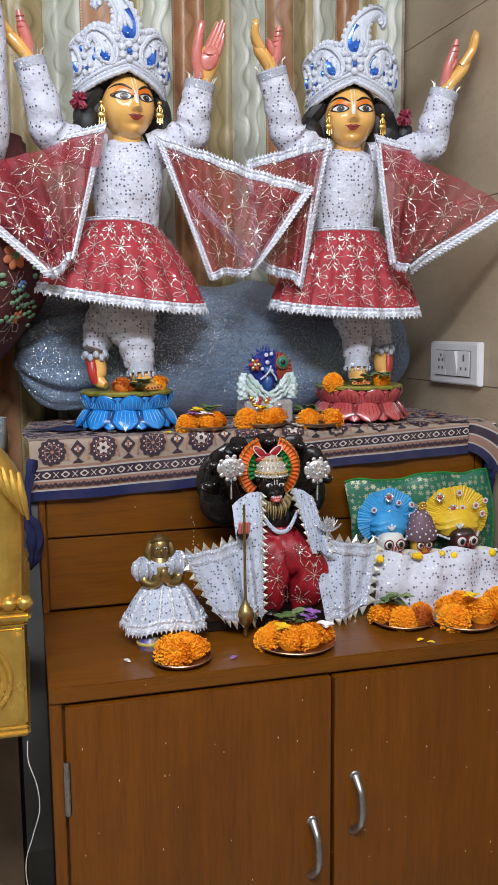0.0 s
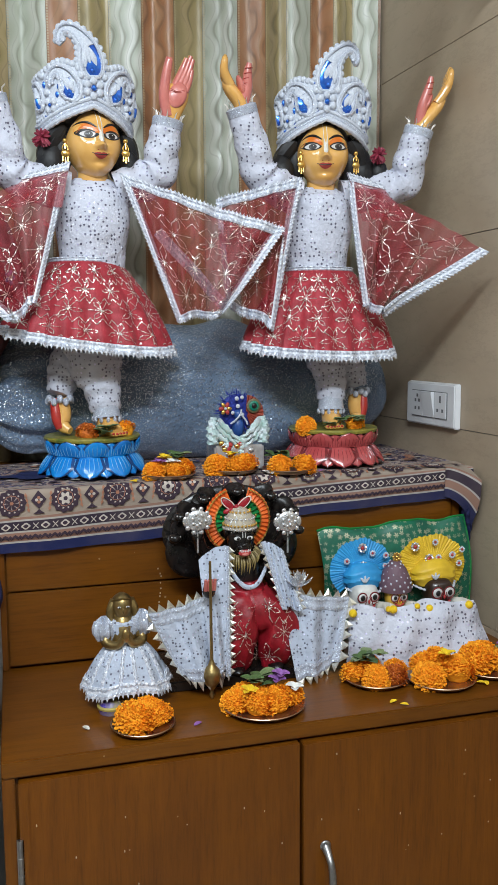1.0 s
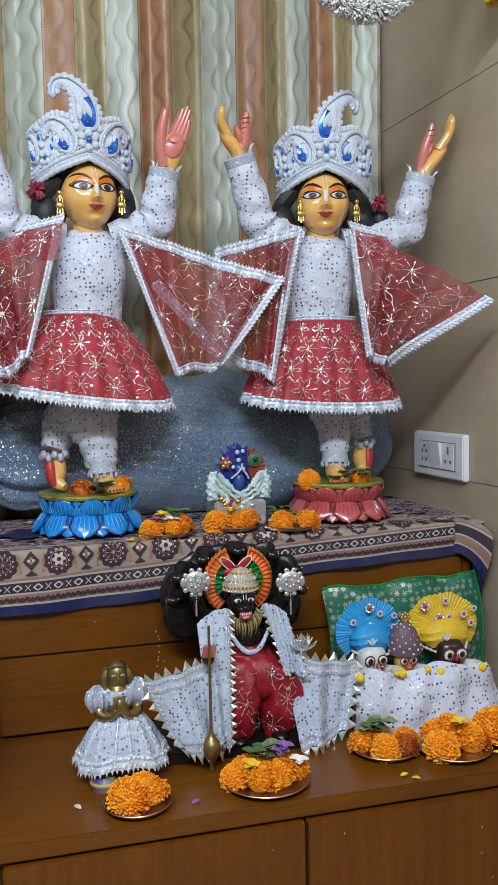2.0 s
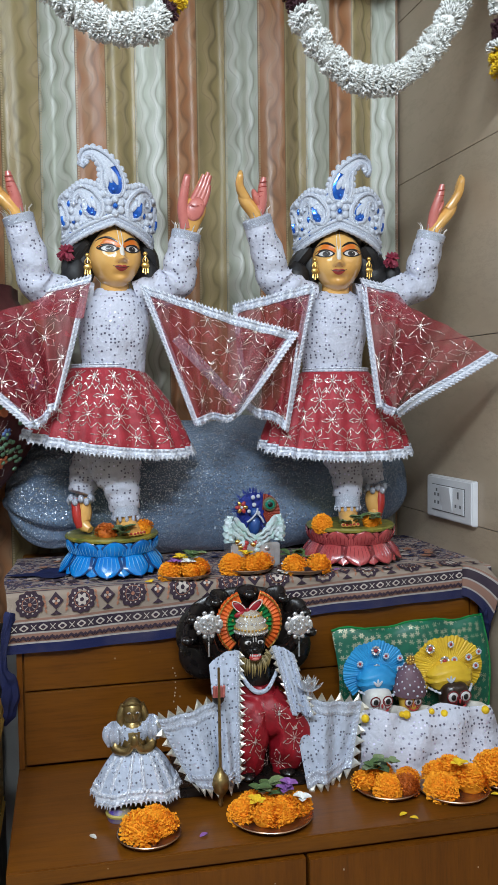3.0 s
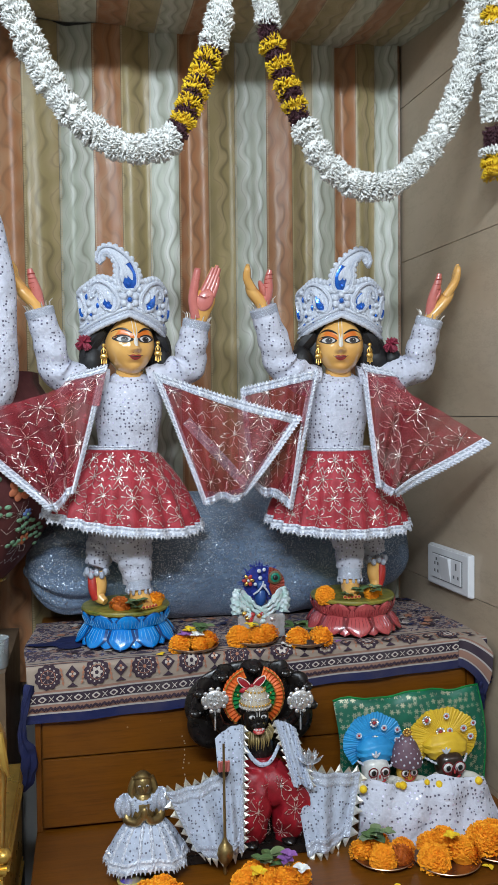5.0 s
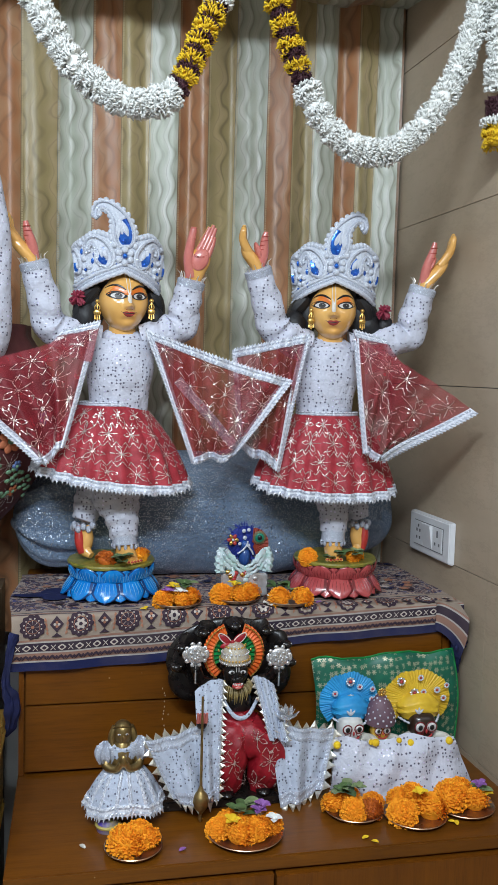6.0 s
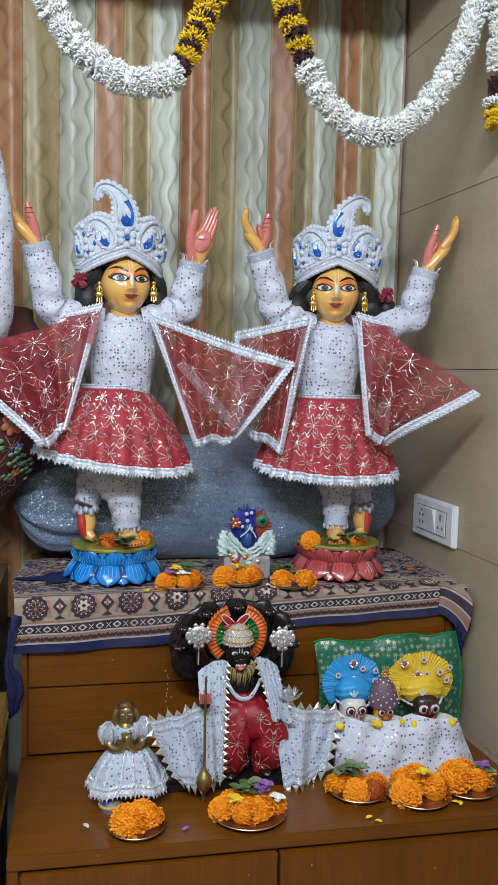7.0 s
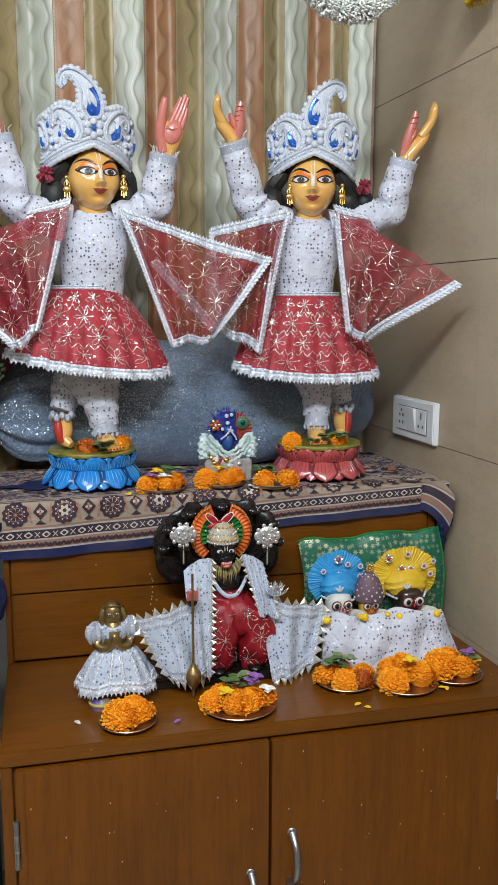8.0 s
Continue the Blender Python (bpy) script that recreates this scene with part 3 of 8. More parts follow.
def flakes(bm, surf, path, su, sv, rng, size=0.0011, gap=0.0018, lift=0.0012, miss=0.12):
    """Little metal sequins along a path of (metres across, metres down) on a sheet."""
    for (a0, b0), (a1, b1) in zip(path, path[1:]):
        ln = math.hypot(a1 - a0, b1 - b0)
        for k in range(max(1, int(ln / gap))):
            t = (k + 0.5) * gap / max(ln, 1e-6)
            u, v = (a0 + (a1 - a0) * t) / su, (b0 + (b1 - b0) * t) / sv
            if not (0.03 < u < 0.97 and 0.03 < v < 0.97) or rng.random() < miss:
                continue
            p = surf(u, v)
            e1, e2 = (surf(u + 0.004, v) - p).normalized(), (surf(u, v + 0.004) - p).normalized()
            nm = e1.cross(e2)
            if nm.y > 0:
                nm = -nm
            c = p + nm * lift + nm * rng.uniform(0, 0.0006)
            t1 = (e1 + nm * rng.uniform(-0.5, 0.5)).normalized() * size * rng.uniform(0.7, 1.3)
            t2 = (e2 + nm * rng.uniform(-0.5, 0.5)).normalized() * size * rng.uniform(0.7, 1.3)
            bm.faces.new([bm.verts.new(q) for q in (c - t1, c - t2, c + t1, c + t2)])


def embroider(bm, surf, su, sv, seed, pitch=0.062, r=0.024, petals=6):
    """Star flowers of pointed petals, joined by zigzag stems."""
    rng = random.Random(seed)
    row = 0
    b = r * 0.8
    while b < sv:
        a = r * 0.7 + (pitch / 2 if row % 2 else 0)
        while a < su:
            tw = rng.uniform(0, 1)
            rr = r * rng.uniform(0.85, 1.1)
            for k in range(petals):
                an = math.tau * (k + tw) / petals
                w = math.pi / petals * 0.62
                path = [(a, b)] + [(a + q * math.cos(an + o), b + q * math.sin(an + o)) for q, o in ((rr * 0.62, -w), (rr, 0), (rr * 0.62, w))] + [(a, b)]
                flakes(bm, surf, path if k % 2 == 0 else [(a, b), (a + rr * math.cos(an), b + rr * math.sin(an))], su, sv, rng)
            stem = [(a + pitch * s / 6, b + pitch * 0.42 + (0.006 if s % 2 else -0.006)) for s in range(7)]
            flakes(bm, surf, stem, su, sv, rng)
            a += pitch
        b += pitch * 0.80
        row += 1


def wing(A, B, C, D, folds, depth, sag=0.0, phase=0.0):
    """A hanging cloth wing: A to B along the top, D to C along the foot."""
    A, B, C, D = Vector(A), Vector(B), Vector(C), Vector(D)

    def fn(u, v):
        p = A.lerp(B, u).lerp(D.lerp(C, u), v)
        k = 0.25 + 0.75 * v
        y = depth * k * math.sin(folds * math.pi * (u + 0.12 * v) + phase) * (0.35 + 0.65 * math.sin(math.pi * min(1, u * 1.1)))
        y += depth * 0.25 * math.sin(folds * 2.7 * math.pi * u + 2 * v + phase)
        return p + V(0.15 * y, y, -sag * math.sin(math.pi * u) * (1 - 0.6 * v) + 0.004 * math.sin(9 * u + 4 * v + phase) * v)
    return fn


def size_of(fn):
    return (fn(0, 0.5) - fn(1, 0.5)).length, ((fn(0.3, 0) - fn(0.3, 1)).length + (fn(0.7, 0) - fn(0.7, 1)).length) / 2


def edge_lace(bm, fn, side, width, teeth=0.0035):
    e = 0.03
    pick = {"top": (lambda s: fn(s, 0), lambda s: fn(s, e) - fn(s, 0)), "foot": (lambda s: fn(s, 1), lambda s: fn(s, 1 - e) - fn(s, 1)),
            "inner": (lambda s: fn(0, s), lambda s: fn(e, s) - fn(0, s)), "outer": (lambda s: fn(1, s), lambda s: fn(1 - e, s) - fn(1, s))}[side]
    ribbon(bm, *pick, width, teeth=teeth)


# ---- lotus pedestals ----
def lotus_pedestal(c, name, label, colour, dark, topcol):
    x, y, z = c
    t = thing(name, label, "pedestal", c, "lotus pedestals")
    bm = bmesh.new()
    lathe(bm, [(0.078, 0.0), (0.088, 0.006), (0.086, 0.016), (0.076, 0.032), (0.074, 0.040), (0.078, 0.058), (0.080, 0.062)], c, 40)
    part("core", bm, dark, t)
    bm = bmesh.new()
    lathe(bm, [(0.0801, 0.060), (0.0855, 0.062), (0.0865, 0.066), (0.0845, 0.069), (0.070, 0.0695), (0.02, 0.069)], c, 40)
    part("top_plate", bm, topcol, t, "mottled green and ochre painted top")

    def petal(a, r0, z0, r1, z1, half, mi_name, out):
        bm = bmesh.new()

        def fn(u, v):
            w = half * min(1.0, (1.0 - v) * 2.0 + 0.01) ** 0.66 * (0.86 + 0.25 * v)
            ang = a + (u - 0.5) * 2 * w
            r = r0 + (r1 - r0) * v + out * math.sin(math.pi * v) * (1 - 0.5 * (2 * u - 1) ** 2) + 0.0028 * math.sin(math.pi * u)
            return V(x + r * math.cos(ang), y + r * math.sin(ang), z + z0 + (z1 - z0) * v)
        grid(bm, fn, 18, 12, mi=lambda u, v: 1 if (u < 0.09 or u > 0.91 or v > 0.91) else 0)
        for k, far in ((0.22, 0.55), (0.36, 0.66), (0.5, 0.74), (0.64, 0.66), (0.78, 0.55)):
            tube(bm, [fn(k, v * far) + (fn(k, v * far) - V(x, y, fn(k, v * far).z)).normalized() * 0.0002 for v in (0.12, 0.4, 0.75, 1.0)], [0.0005, 0.0006, 0.0005, 0.0002], 5, 2, steps=6)
        part(mi_name, bm, [colour[0], dark, colour[1]], t)
    n = 10
    for k in range(n):
        a = math.tau * (k + 0.25) / n
        petal(a, 0.0755, 0.037, 0.0985, 0.0015, math.pi / n * 1.06, "lower_petal", 0.0028)
        petal(a + math.pi / n, 0.0745, 0.034, 0.0935, 0.002, math.pi / n * 0.85, "lower_petal", 0.0015)
    for k in range(n):
        a = math.tau * (k + 0.5) / n
        petal(a, 0.0765, 0.037, 0.0850, 0.065, math.pi / n * 1.04, "upper_petal", 0.0025)
        petal(a + math.pi / n, 0.0760, 0.036, 0.0805, 0.062, math.pi / n * 0.7, "upper_petal", 0.0015)
    return t


BLUE1 = plain("blue_petal_paint", (0.014, 0.27, 0.74), 0.2, c2=(0.008, 0.17, 0.58), scale=25.0, coat=0.7, bump=0.04)
BLUE2 = plain("light_blue_stroke", (0.16, 0.46, 0.78), 0.25, coat=0.6, bump=0)
BLUE3 = plain("deep_blue_paint", (0.008, 0.06, 0.22), 0.25, coat=0.6, bump=0)
PINK1 = plain("rose_petal_paint", (0.50, 0.085, 0.085), 0.2, c2=(0.40, 0.055, 0.06), scale=25.0, coat=0.7, bump=0.04)
PINK2 = plain("dark_rose_stroke", (0.26, 0.03, 0.035), 0.25, coat=0.6, bump=0)
PINK3 = plain("maroon_paint", (0.20, 0.02, 0.025), 0.25, coat=0.6, bump=0)
OLIVE = plain("ochre_green_paint", (0.30, 0.25, 0.035), 0.4, c2=(0.09, 0.12, 0.02), scale=55.0, coat=0.2)
TOP = 1.0575
LP, RP = (-0.244, 0.450, TOP), (0.218, 0.436, TOP)
lotus_pedestal(LP, "lotus_pedestal", "glossy blue painted lotus petal pedestal on the patterned cloth", (BLUE1, BLUE2), BLUE3, OLIVE)
lotus_pedestal(RP, "lotus_pedestal", "glossy rose pink painted lotus petal pedestal on the cloth", (PINK1, PINK2), PINK3, OLIVE)

# ---- the two large statues ----
S_MATS = [SKIN, PALM, HAIR, EYEWHITE, BLACK_PAINT, LID, IRIS, LIPS, CHALK, WHITE_SEQUIN, SILVER, plain("red_sole_paint", (0.50, 0.03, 0.02), 0.3, coat=0.4), GOLD_THREAD]


def face_y(x, z):
    """The front of the face, over its middle; x and z in metres from the head's centre."""
    w = 0.0480 * (1 - 0.25 * max(0, -z / 0.055) ** 1.6)
    k = max(0.0, 1 - (x / w) ** 2 - (z / 0.0585) ** 2)
    y = -0.050 * k ** 0.42
    y -= 0.0085 * math.exp(-(x / 0.0052) ** 2) * math.exp(-((z - 0.004) / 0.016) ** 2)
    y -= 0.0110 * math.exp(-(x / 0.0064) ** 2) * math.exp(-((z + 0.0085) / 0.0062) ** 2)
    y -= 0.0060 * math.exp(-((abs(x) - 0.0070) / 0.0036) ** 2) * math.exp(-((z + 0.0105) / 0.0046) ** 2)
    y -= 0.0042 * math.exp(-(x / 0.014) ** 2) * math.exp(-((z + 0.0235) / 0.0065) ** 2)
    y += 0.0022 * math.exp(-(x / 0.013) ** 2) * math.exp(-((z + 0.0345) / 0.004) ** 2)
    y -= 0.0050 * math.exp(-(x / 0.013) ** 2) * math.exp(-((z + 0.046) / 0.009) ** 2)
    y -= 0.0020 * math.exp(-((abs(x) - 0.026) / 0.012) ** 2) * math.exp(-((z + 0.014) / 0.012) ** 2)
    y += 0.0030 * math.exp(-((abs(x) - 0.020) / 0.011) ** 2) * math.exp(-((z - 0.010) / 0.009) ** 2)
    return y


def hand(bm, wrist, tip, thumb, spread, palm=False):
    """A carved hand: joined fingers that curve back a little, the thumb apart, the inner side painted pink."""
    w, t, th = Vector(wrist), Vector(tip), Vector(thumb)
    d = t - w
    mid = w + d * 0.42
    if palm:
        out = (t - th).normalized()
        core = w.lerp(t, 0.40) - out * 0.004
        tube(bm, [w - d * 0.05, w + d * 0.10, core, core + d * 0.14], [0.0165, 0.0165, 0.0215, 0.018], 16, 0, steps=12, flat=0.50, side=(0.1, -1, 0))
        ball(bm, core + V(0.001, -0.0070, 0.002), (0.0165, 0.0060, 0.023), 1, 16, 10, turn=Euler((0, math.atan2(d.x, d.z), 0)).to_matrix())
        for k in range(4):
            o = (k - 1.5) / 1.5
            across = V(d.z, 0, -d.x).normalized()
            a = core + across * (0.0105 * o) + d * 0.12
            e = t + across * (0.0082 * (o - 0.4)) - d * (0.06, 0.0, 0.03, 0.17)[k] + V(0.0, 0.002, 0.004)
            m_ = a.lerp(e, 0.55) + out * 0.0015 + V(0, 0.002, 0)
            tube(bm, [a + V(0, 0.003, 0), m_ + V(0, 0.003, 0), e + V(0, 0.001, 0)], [0.0072, 0.0066, 0.0042], 9, 0, steps=9)
            tube(bm, [a + V(0, -0.0020, 0), m_ + V(0, -0.0012, 0), e + V(0, -0.0010, -0.001)], [0.0064, 0.0058, 0.0036], 9, 1, steps=9)
        tube(bm, [w + d * 0.10 - out * 0.006, w.lerp(th, 0.5) - out * 0.009, th - out * 0.002, th], [0.0105, 0.0098, 0.0070, 0.0040], 10, 1, steps=12)
        for q in (0.35, 0.5):
            tube(bm, [core - out * 0.013 + V(0, -0.013, 0.002 + 0.02 * q), core + V(0, -0.0136, 0.012 * q), core + out * 0.013 + V(0, -0.0125, 0.016 * q)], 0.0005, 5, 7, steps=8)
        return
    bow = 0.014 if d.x > 0 else -0.014
    tube(bm, [w - d * 0.04, w + d * 0.14, mid + V(bow * 0.7, 0, -0.002), w + d * 0.60 + V(bow * 0.8, 0, 0)], [0.0165, 0.0175, 0.0165, 0.0095], 14, 0, steps=14, flat=0.72, side=(1.0 if bow < 0 else -1.0, -0.25, 0.4))
    for k in range(4):
        o = (k - 1.5) * spread * 1.25
        side = V(0.25 * o, o, 0)
        e = t + side * 0.9 + V(0, 0, -0.004 * abs(k - 1.4))
        tube(bm, [mid + side * 0.8 + V(bow * 0.6, 0, 0), mid.lerp(e, 0.5) + side * 0.9 + V(bow * 0.75, 0, -0.002), mid.lerp(e, 0.85) + side + V(bow * 0.25, 0, 0), e], [0.0092, 0.0080, 0.0058, 0.0034], 9, 0, steps=12)
    inner = V(-bow * 0.75, -0.002, 0.002)
    ball(bm, mid + inner, (0.0060, 0.0125, 0.0185), 1, 12, 8, turn=Euler((0, math.atan2(d.x, d.z), 0)).to_matrix())
    tube(bm, [w + d * 0.10 + inner * 0.5, w.lerp(th, 0.45) + V(-bow * 0.25, 0, 0), w.lerp(th, 0.8), th + V(0, 0, 0.001)], [0.0105, 0.0102, 0.0080, 0.0046], 10, 1, steps=12)
    for k in (0.55, 0.66, 0.77, 0.88):
        q = w.lerp(th, k)
        tube(bm, [q + V(0.0080 * c_, -0.0088 * math.sqrt(max(0.0, 1 - c_ * c_)), 0.001 * c_) for c_ in (-0.9, -0.5, 0, 0.5, 0.9)], 0.0007, 5, 7)


def statue(name, label, waist, head, yaw, arms, legs, eye_x, hair_side):
    bm = bmesh.new()
    hx, hy, hz = head
    turn = Matrix.Rotation(radians(yaw), 3, "Z")
    H = Vector(head)

    def at(x, z, out=0.0):
        return H + turn @ V(x, face_y(x, z) - out, z)

    # head: face in front, hair behind
    def skull(p):
        x, z = p.x * 0.0480, p.z * 0.0585
        if p.y < 0:
            zz = z
            xx = x * (1 - 0.25 * max(0, -z / 0.055) ** 1.6)
            y = face_y(xx * 0.999, zz * 0.999)
            return V(xx, min(y, 0.0), zz)
        return V(x * (1 - 0.25 * max(0, -z / 0.055) ** 1.6), p.y * 0.052, z)
    ball(bm, head, 1.0, 0, n=120, m=80, turn=turn, warp=skull)
    # painted features lie a hair's breadth over the face
    def patch(outline, mi, out):
        cx = sum(p[0] for p in outline) / len(outline)
        cz = sum(p[1] for p in outline) / len(outline)
        rings = []
        for s in (1.0, 0.66, 0.33):
            rings.append([bm.verts.new(at(cx + (x - cx) * s, cz + (z - cz) * s, out)) for x, z in outline])
        for a, b in zip(rings, rings[1:]):
            for k in range(len(outline)):
                bm.faces.new((a[k], a[(k + 1) % len(a)], b[(k + 1) % len(a)], b[k])).material_index = mi
        bm.faces.new(rings[-1]).material_index = mi

    def almond(cx, cz, w, up, dn, tilt, s, n=18):
        out = []
        for k in range(n):
            a = math.tau * k / n
            x = w * math.cos(a)
            z = (up if math.sin(a) > 0 else dn) * math.sin(a) * (1 - 0.25 * math.cos(a) ** 2) + tilt * math.cos(a)
            out.append((cx + s * x, cz + z))
        return out
    for s in (-1, 1):
        cx, cz = s * eye_x, 0.0100
        patch(almond(cx + s * 0.001, cz + 0.0045, 0.0195, 0.0138, 0.004, 0.0018, s, 30), 5, 0.0003)
        patch(almond(cx + s * 0.0018, cz + 0.0006, 0.0182, 0.0084, 0.0072, 0.0016, s, 30), 4, 0.0006)
        patch(almond(cx, cz + 0.0001, 0.0130, 0.0055, 0.0050, 0.0004, s, 30), 3, 0.0009)
        patch([(cx + 0.0009 + 0.0070 * math.cos(math.tau * k / 20), cz + 0.0052 * math.sin(math.tau * k / 20)) for k in range(20)], 6, 0.0012)
        patch([(cx + 0.0009 + 0.0040 * math.cos(math.tau * k / 14), cz + 0.0038 * math.sin(math.tau * k / 14)) for k in range(14)], 4, 0.0014)
        # white dot on the pupil: a catchlight given as colour
        patch([(cx + 0.0022 + 0.0008 * math.cos(math.tau * k / 6), cz + 0.0016 + 0.0008 * math.sin(math.tau * k / 6)) for k in range(6)], 3, 0.0016)
        brow = [(s * (0.0060 + 0.034 * t), 0.0205 + 0.0100 * math.sin(math.pi * (0.04 + 0.80 * t))) for t in (0, 0.2, 0.4, 0.6, 0.8, 1.0)]
        tube(bm, [at(x, z, 0.0002) for x, z in brow], [0.0010, 0.0020, 0.0024, 0.0021, 0.0016, 0.0006], 6, 4, steps=18)
        ball(bm, at(s * 0.0052, -0.0152, -0.0012), (0.0018, 0.0012, 0.0011), 7, 8, 6)
    lip = [math.tau * k / 28 for k in range(28)]
    patch([(0.0120 * math.cos(a), -0.0235 + 14.0 * (0.0120 * math.cos(a)) ** 2 + (0.0046 * (1 - 0.35 * math.exp(-(math.cos(a) / 0.22) ** 2)) if math.sin(a) > 0 else 0.0060) * math.sin(a) * abs(math.sin(a)) ** 0.4) for a in lip], 7, 0.0007)
    tube(bm, [at(x, -0.0232 + 14.0 * x * x, 0.0010) for x in (-0.0150, -0.010, -0.005, 0, 0.005, 0.010, 0.0150)], [0.0004, 0.0006, 0.0007, 0.0007, 0.0007, 0.0006, 0.0004], 5, 4, steps=14)
    for s in (-1, 1):
        tube(bm, [at(s * 0.0032, z, 0.0001) for z in (0.052, 0.042, 0.032, 0.022)], 0.0008, 5, 8)
    patch([(-0.0036, 0.024), (-0.0038, 0.012), (-0.0042, 0.002), (-0.0030, -0.003), (0, -0.0045), (0.0030, -0.003), (0.0042, 0.002), (0.0038, 0.012), (0.0036, 0.024)], 8, 0.0004)
    # hair in loose locks
    rng = random.Random(int(abs(hx) * 1000))
    ball(bm, H + turn @ V(0, 0.014, 0.022), (0.053, 0.050, 0.047), 2, 20, 12)
    for s in (-1, 1):
        ball(bm, H + turn @ V(s * 0.052, 0.022, -0.004), (0.022, 0.028, 0.050), 2, 18, 12)
        for k in range(9):
            q = k / 8
            p = H + turn @ V(s * (0.043 + 0.016 * q), 0.006 + 0.012 * math.sin(k), 0.036 - 0.012 * q)
            e = H + turn @ V(s * (0.052 + 0.022 * rng.random() + (0.012 if q > 0.5 else 0)), 0.010 + 0.02 * rng.random(), -0.050 - 0.012 * rng.random() + 0.03 * q)
            m_ = p.lerp(e, 0.5) + V(s * 0.012, 0, 0)
            tube(bm, [p, m_, e], [0.010, 0.0135, 0.008], 7, 2, steps=8, wob=lambda t, a: 1 + 0.18 * math.sin(7 * a + 9 * t))
    for p, r in hair_side:
        ball(bm, p, r, 2, 18, 12, warp=lambda q: q * (1 + 0.06 * math.sin(9 * q.z + 5 * q.x)))
    # neck and tunic
    wx, wy, wz = waist
    n0 = H + V(0, 0.008, -0.056)
    tube(bm, [n0 + V(0, 0, 0.03), n0, n0 + V(0, 0.002, -0.012)], [0.026, 0.027, 0.030], 16, 0)
    wr = lambda t, a: 1 + 0.012 * math.sin(5 * a + 9 * t) + 0.010 * math.sin(23 * t + 2 * math.sin(a))
    tube(bm, [(wx, wy, wz - 0.03), (wx, wy, wz), (wx + 0.1 * (hx - wx), wy, wz + 0.035), (wx + 0.5 * (hx - wx), wy - 0.002, wz + 0.080), (hx, hy + 0.012, hz - 0.078), (hx, hy + 0.011, hz - 0.060), (hx, hy + 0.010, hz - 0.053)],
         [0.060, 0.057, 0.060, 0.065, 0.060, 0.040, 0.031], 28, 9, steps=30, flat=0.78, side=(0, -1, 0), wob=wr)
    # arms in sleeves
    for shoulder, elbow, wrist, tip, thumb, palm in arms:
        S, E, W_ = Vector(shoulder), Vector(elbow), Vector(wrist)
        wob = lambda t, a: 1 + 0.075 * math.sin(27 * t + 2.2 * math.sin(a + 3 * t)) * math.sin(math.pi * t) ** 0.6 + 0.05 * math.sin(3 * a + 31 * t) * math.sin(math.pi * t)
        tube(bm, [S, S.lerp(E, 0.6) + V(0, 0, -0.004), E, E.lerp(W_, 0.45), W_ - (W_ - E).normalized() * 0.012], [0.034, 0.034, 0.033, 0.030, 0.0265], 24, 9, steps=48, wob=wob)
        d = (W_ - E).normalized()
        tube(bm, [W_ - d * 0.014, W_ - d * 0.001, W_ + d * 0.002], [0.0275, 0.0278, 0.0225], 18, 10, wob=lambda t, a: 1 + 0.03 * math.sin(9 * a))
        for k in range(11):
            a = math.tau * k / 11 + rng.random() * 0.3
            o = d.orthogonal().normalized()
            o2 = d.cross(o)
            r = o * math.cos(a) + o2 * math.sin(a)
            tube(bm, [W_ + r * 0.0225, W_ + d * 0.008 + r * 0.024, W_ + d * 0.013 + r * (0.026 + 0.006 * rng.random())], [0.0014, 0.0012, 0.0004], 4, 12)
        hand(bm, W_ - d * 0.004, tip, thumb, 0.0058 if palm else 0.0050, palm)
    # legs
    for pts, radii in legs["pants"]:
        tube(bm, pts, radii, 20, 9, steps=24, wob=lambda t, a: 1 + 0.045 * math.sin(34 * t + 2.5 * math.sin(a + 1)) + 0.03 * math.sin(4 * a + 13 * t))
    a0, a1 = Vector(legs["ankle"][0]), Vector(legs["ankle"][1])
    tube(bm, [a0, a0.lerp(a1, 0.5), a1], [0.0245, 0.0238, 0.0255], 18, 10)
    f0, f1 = Vector(legs["foot"][0]), Vector(legs["foot"][1])
    tube(bm, [a1 + V(0, 0, 0.006), f0, f0.lerp(f1, 0.5), f1], [0.0185, 0.0195, 0.0165, 0.010], 14, 0, steps=16, wob=lambda t, a: 1)
    d = (f1 - f0).normalized()
    o = V(-d.y, d.x, 0).normalized()
    for k in range(5):
        q = f1 + o * (k - 2) * 0.0068 + d * (0.006 - 0.0012 * abs(k - 1))
        ball(bm, q, (0.0046, 0.0046, 0.0040), 0)
        ball(bm, q + d * 0.0028 + V(0, 0, 0.0018), (0.0028, 0.0028, 0.0022), 11)
    for k in range(12):
        a = math.tau * k / 12
        ball(bm, a1 + V(0.024 * math.cos(a), 0.024 * math.sin(a), -0.002), (0.0035, 0.0035, 0.006), 10, 6, 5)
    b0, b1, sole = Vector(legs["tiptoe"][0]), Vector(legs["tiptoe"][1]), legs["tiptoe"][2]
    tube(bm, [b0, b0.lerp(b1, 0.4) + V(-0.4 * sole * 0.010, 0, 0), b1 + V(0, 0, 0.012), b1 + V(-sole * 0.012, -0.012, 0.002)], [0.0150, 0.0150, 0.0130, 0.007], 12, 0, steps=14)
    tube(bm, [b0 + V(sole * 0.008, -0.006, 0.002), b0.lerp(b1, 0.5) + V(sole * 0.009, -0.008, 0), b1 + V(sole * 0.005, -0.006, 0.006)], [0.0090, 0.0095, 0.0080], 10, 11, steps=10)
    for k in range(12):
        a = math.tau * k / 12
        ball(bm, b0 + V(0.020 * math.cos(a), 0.020 * math.sin(a), 0.003 * math.sin(3 * k)), (0.006, 0.006, 0.0075), 10, 6, 5)
    return solo(name, bm, S_MATS, label, "statue", "dancing statues")


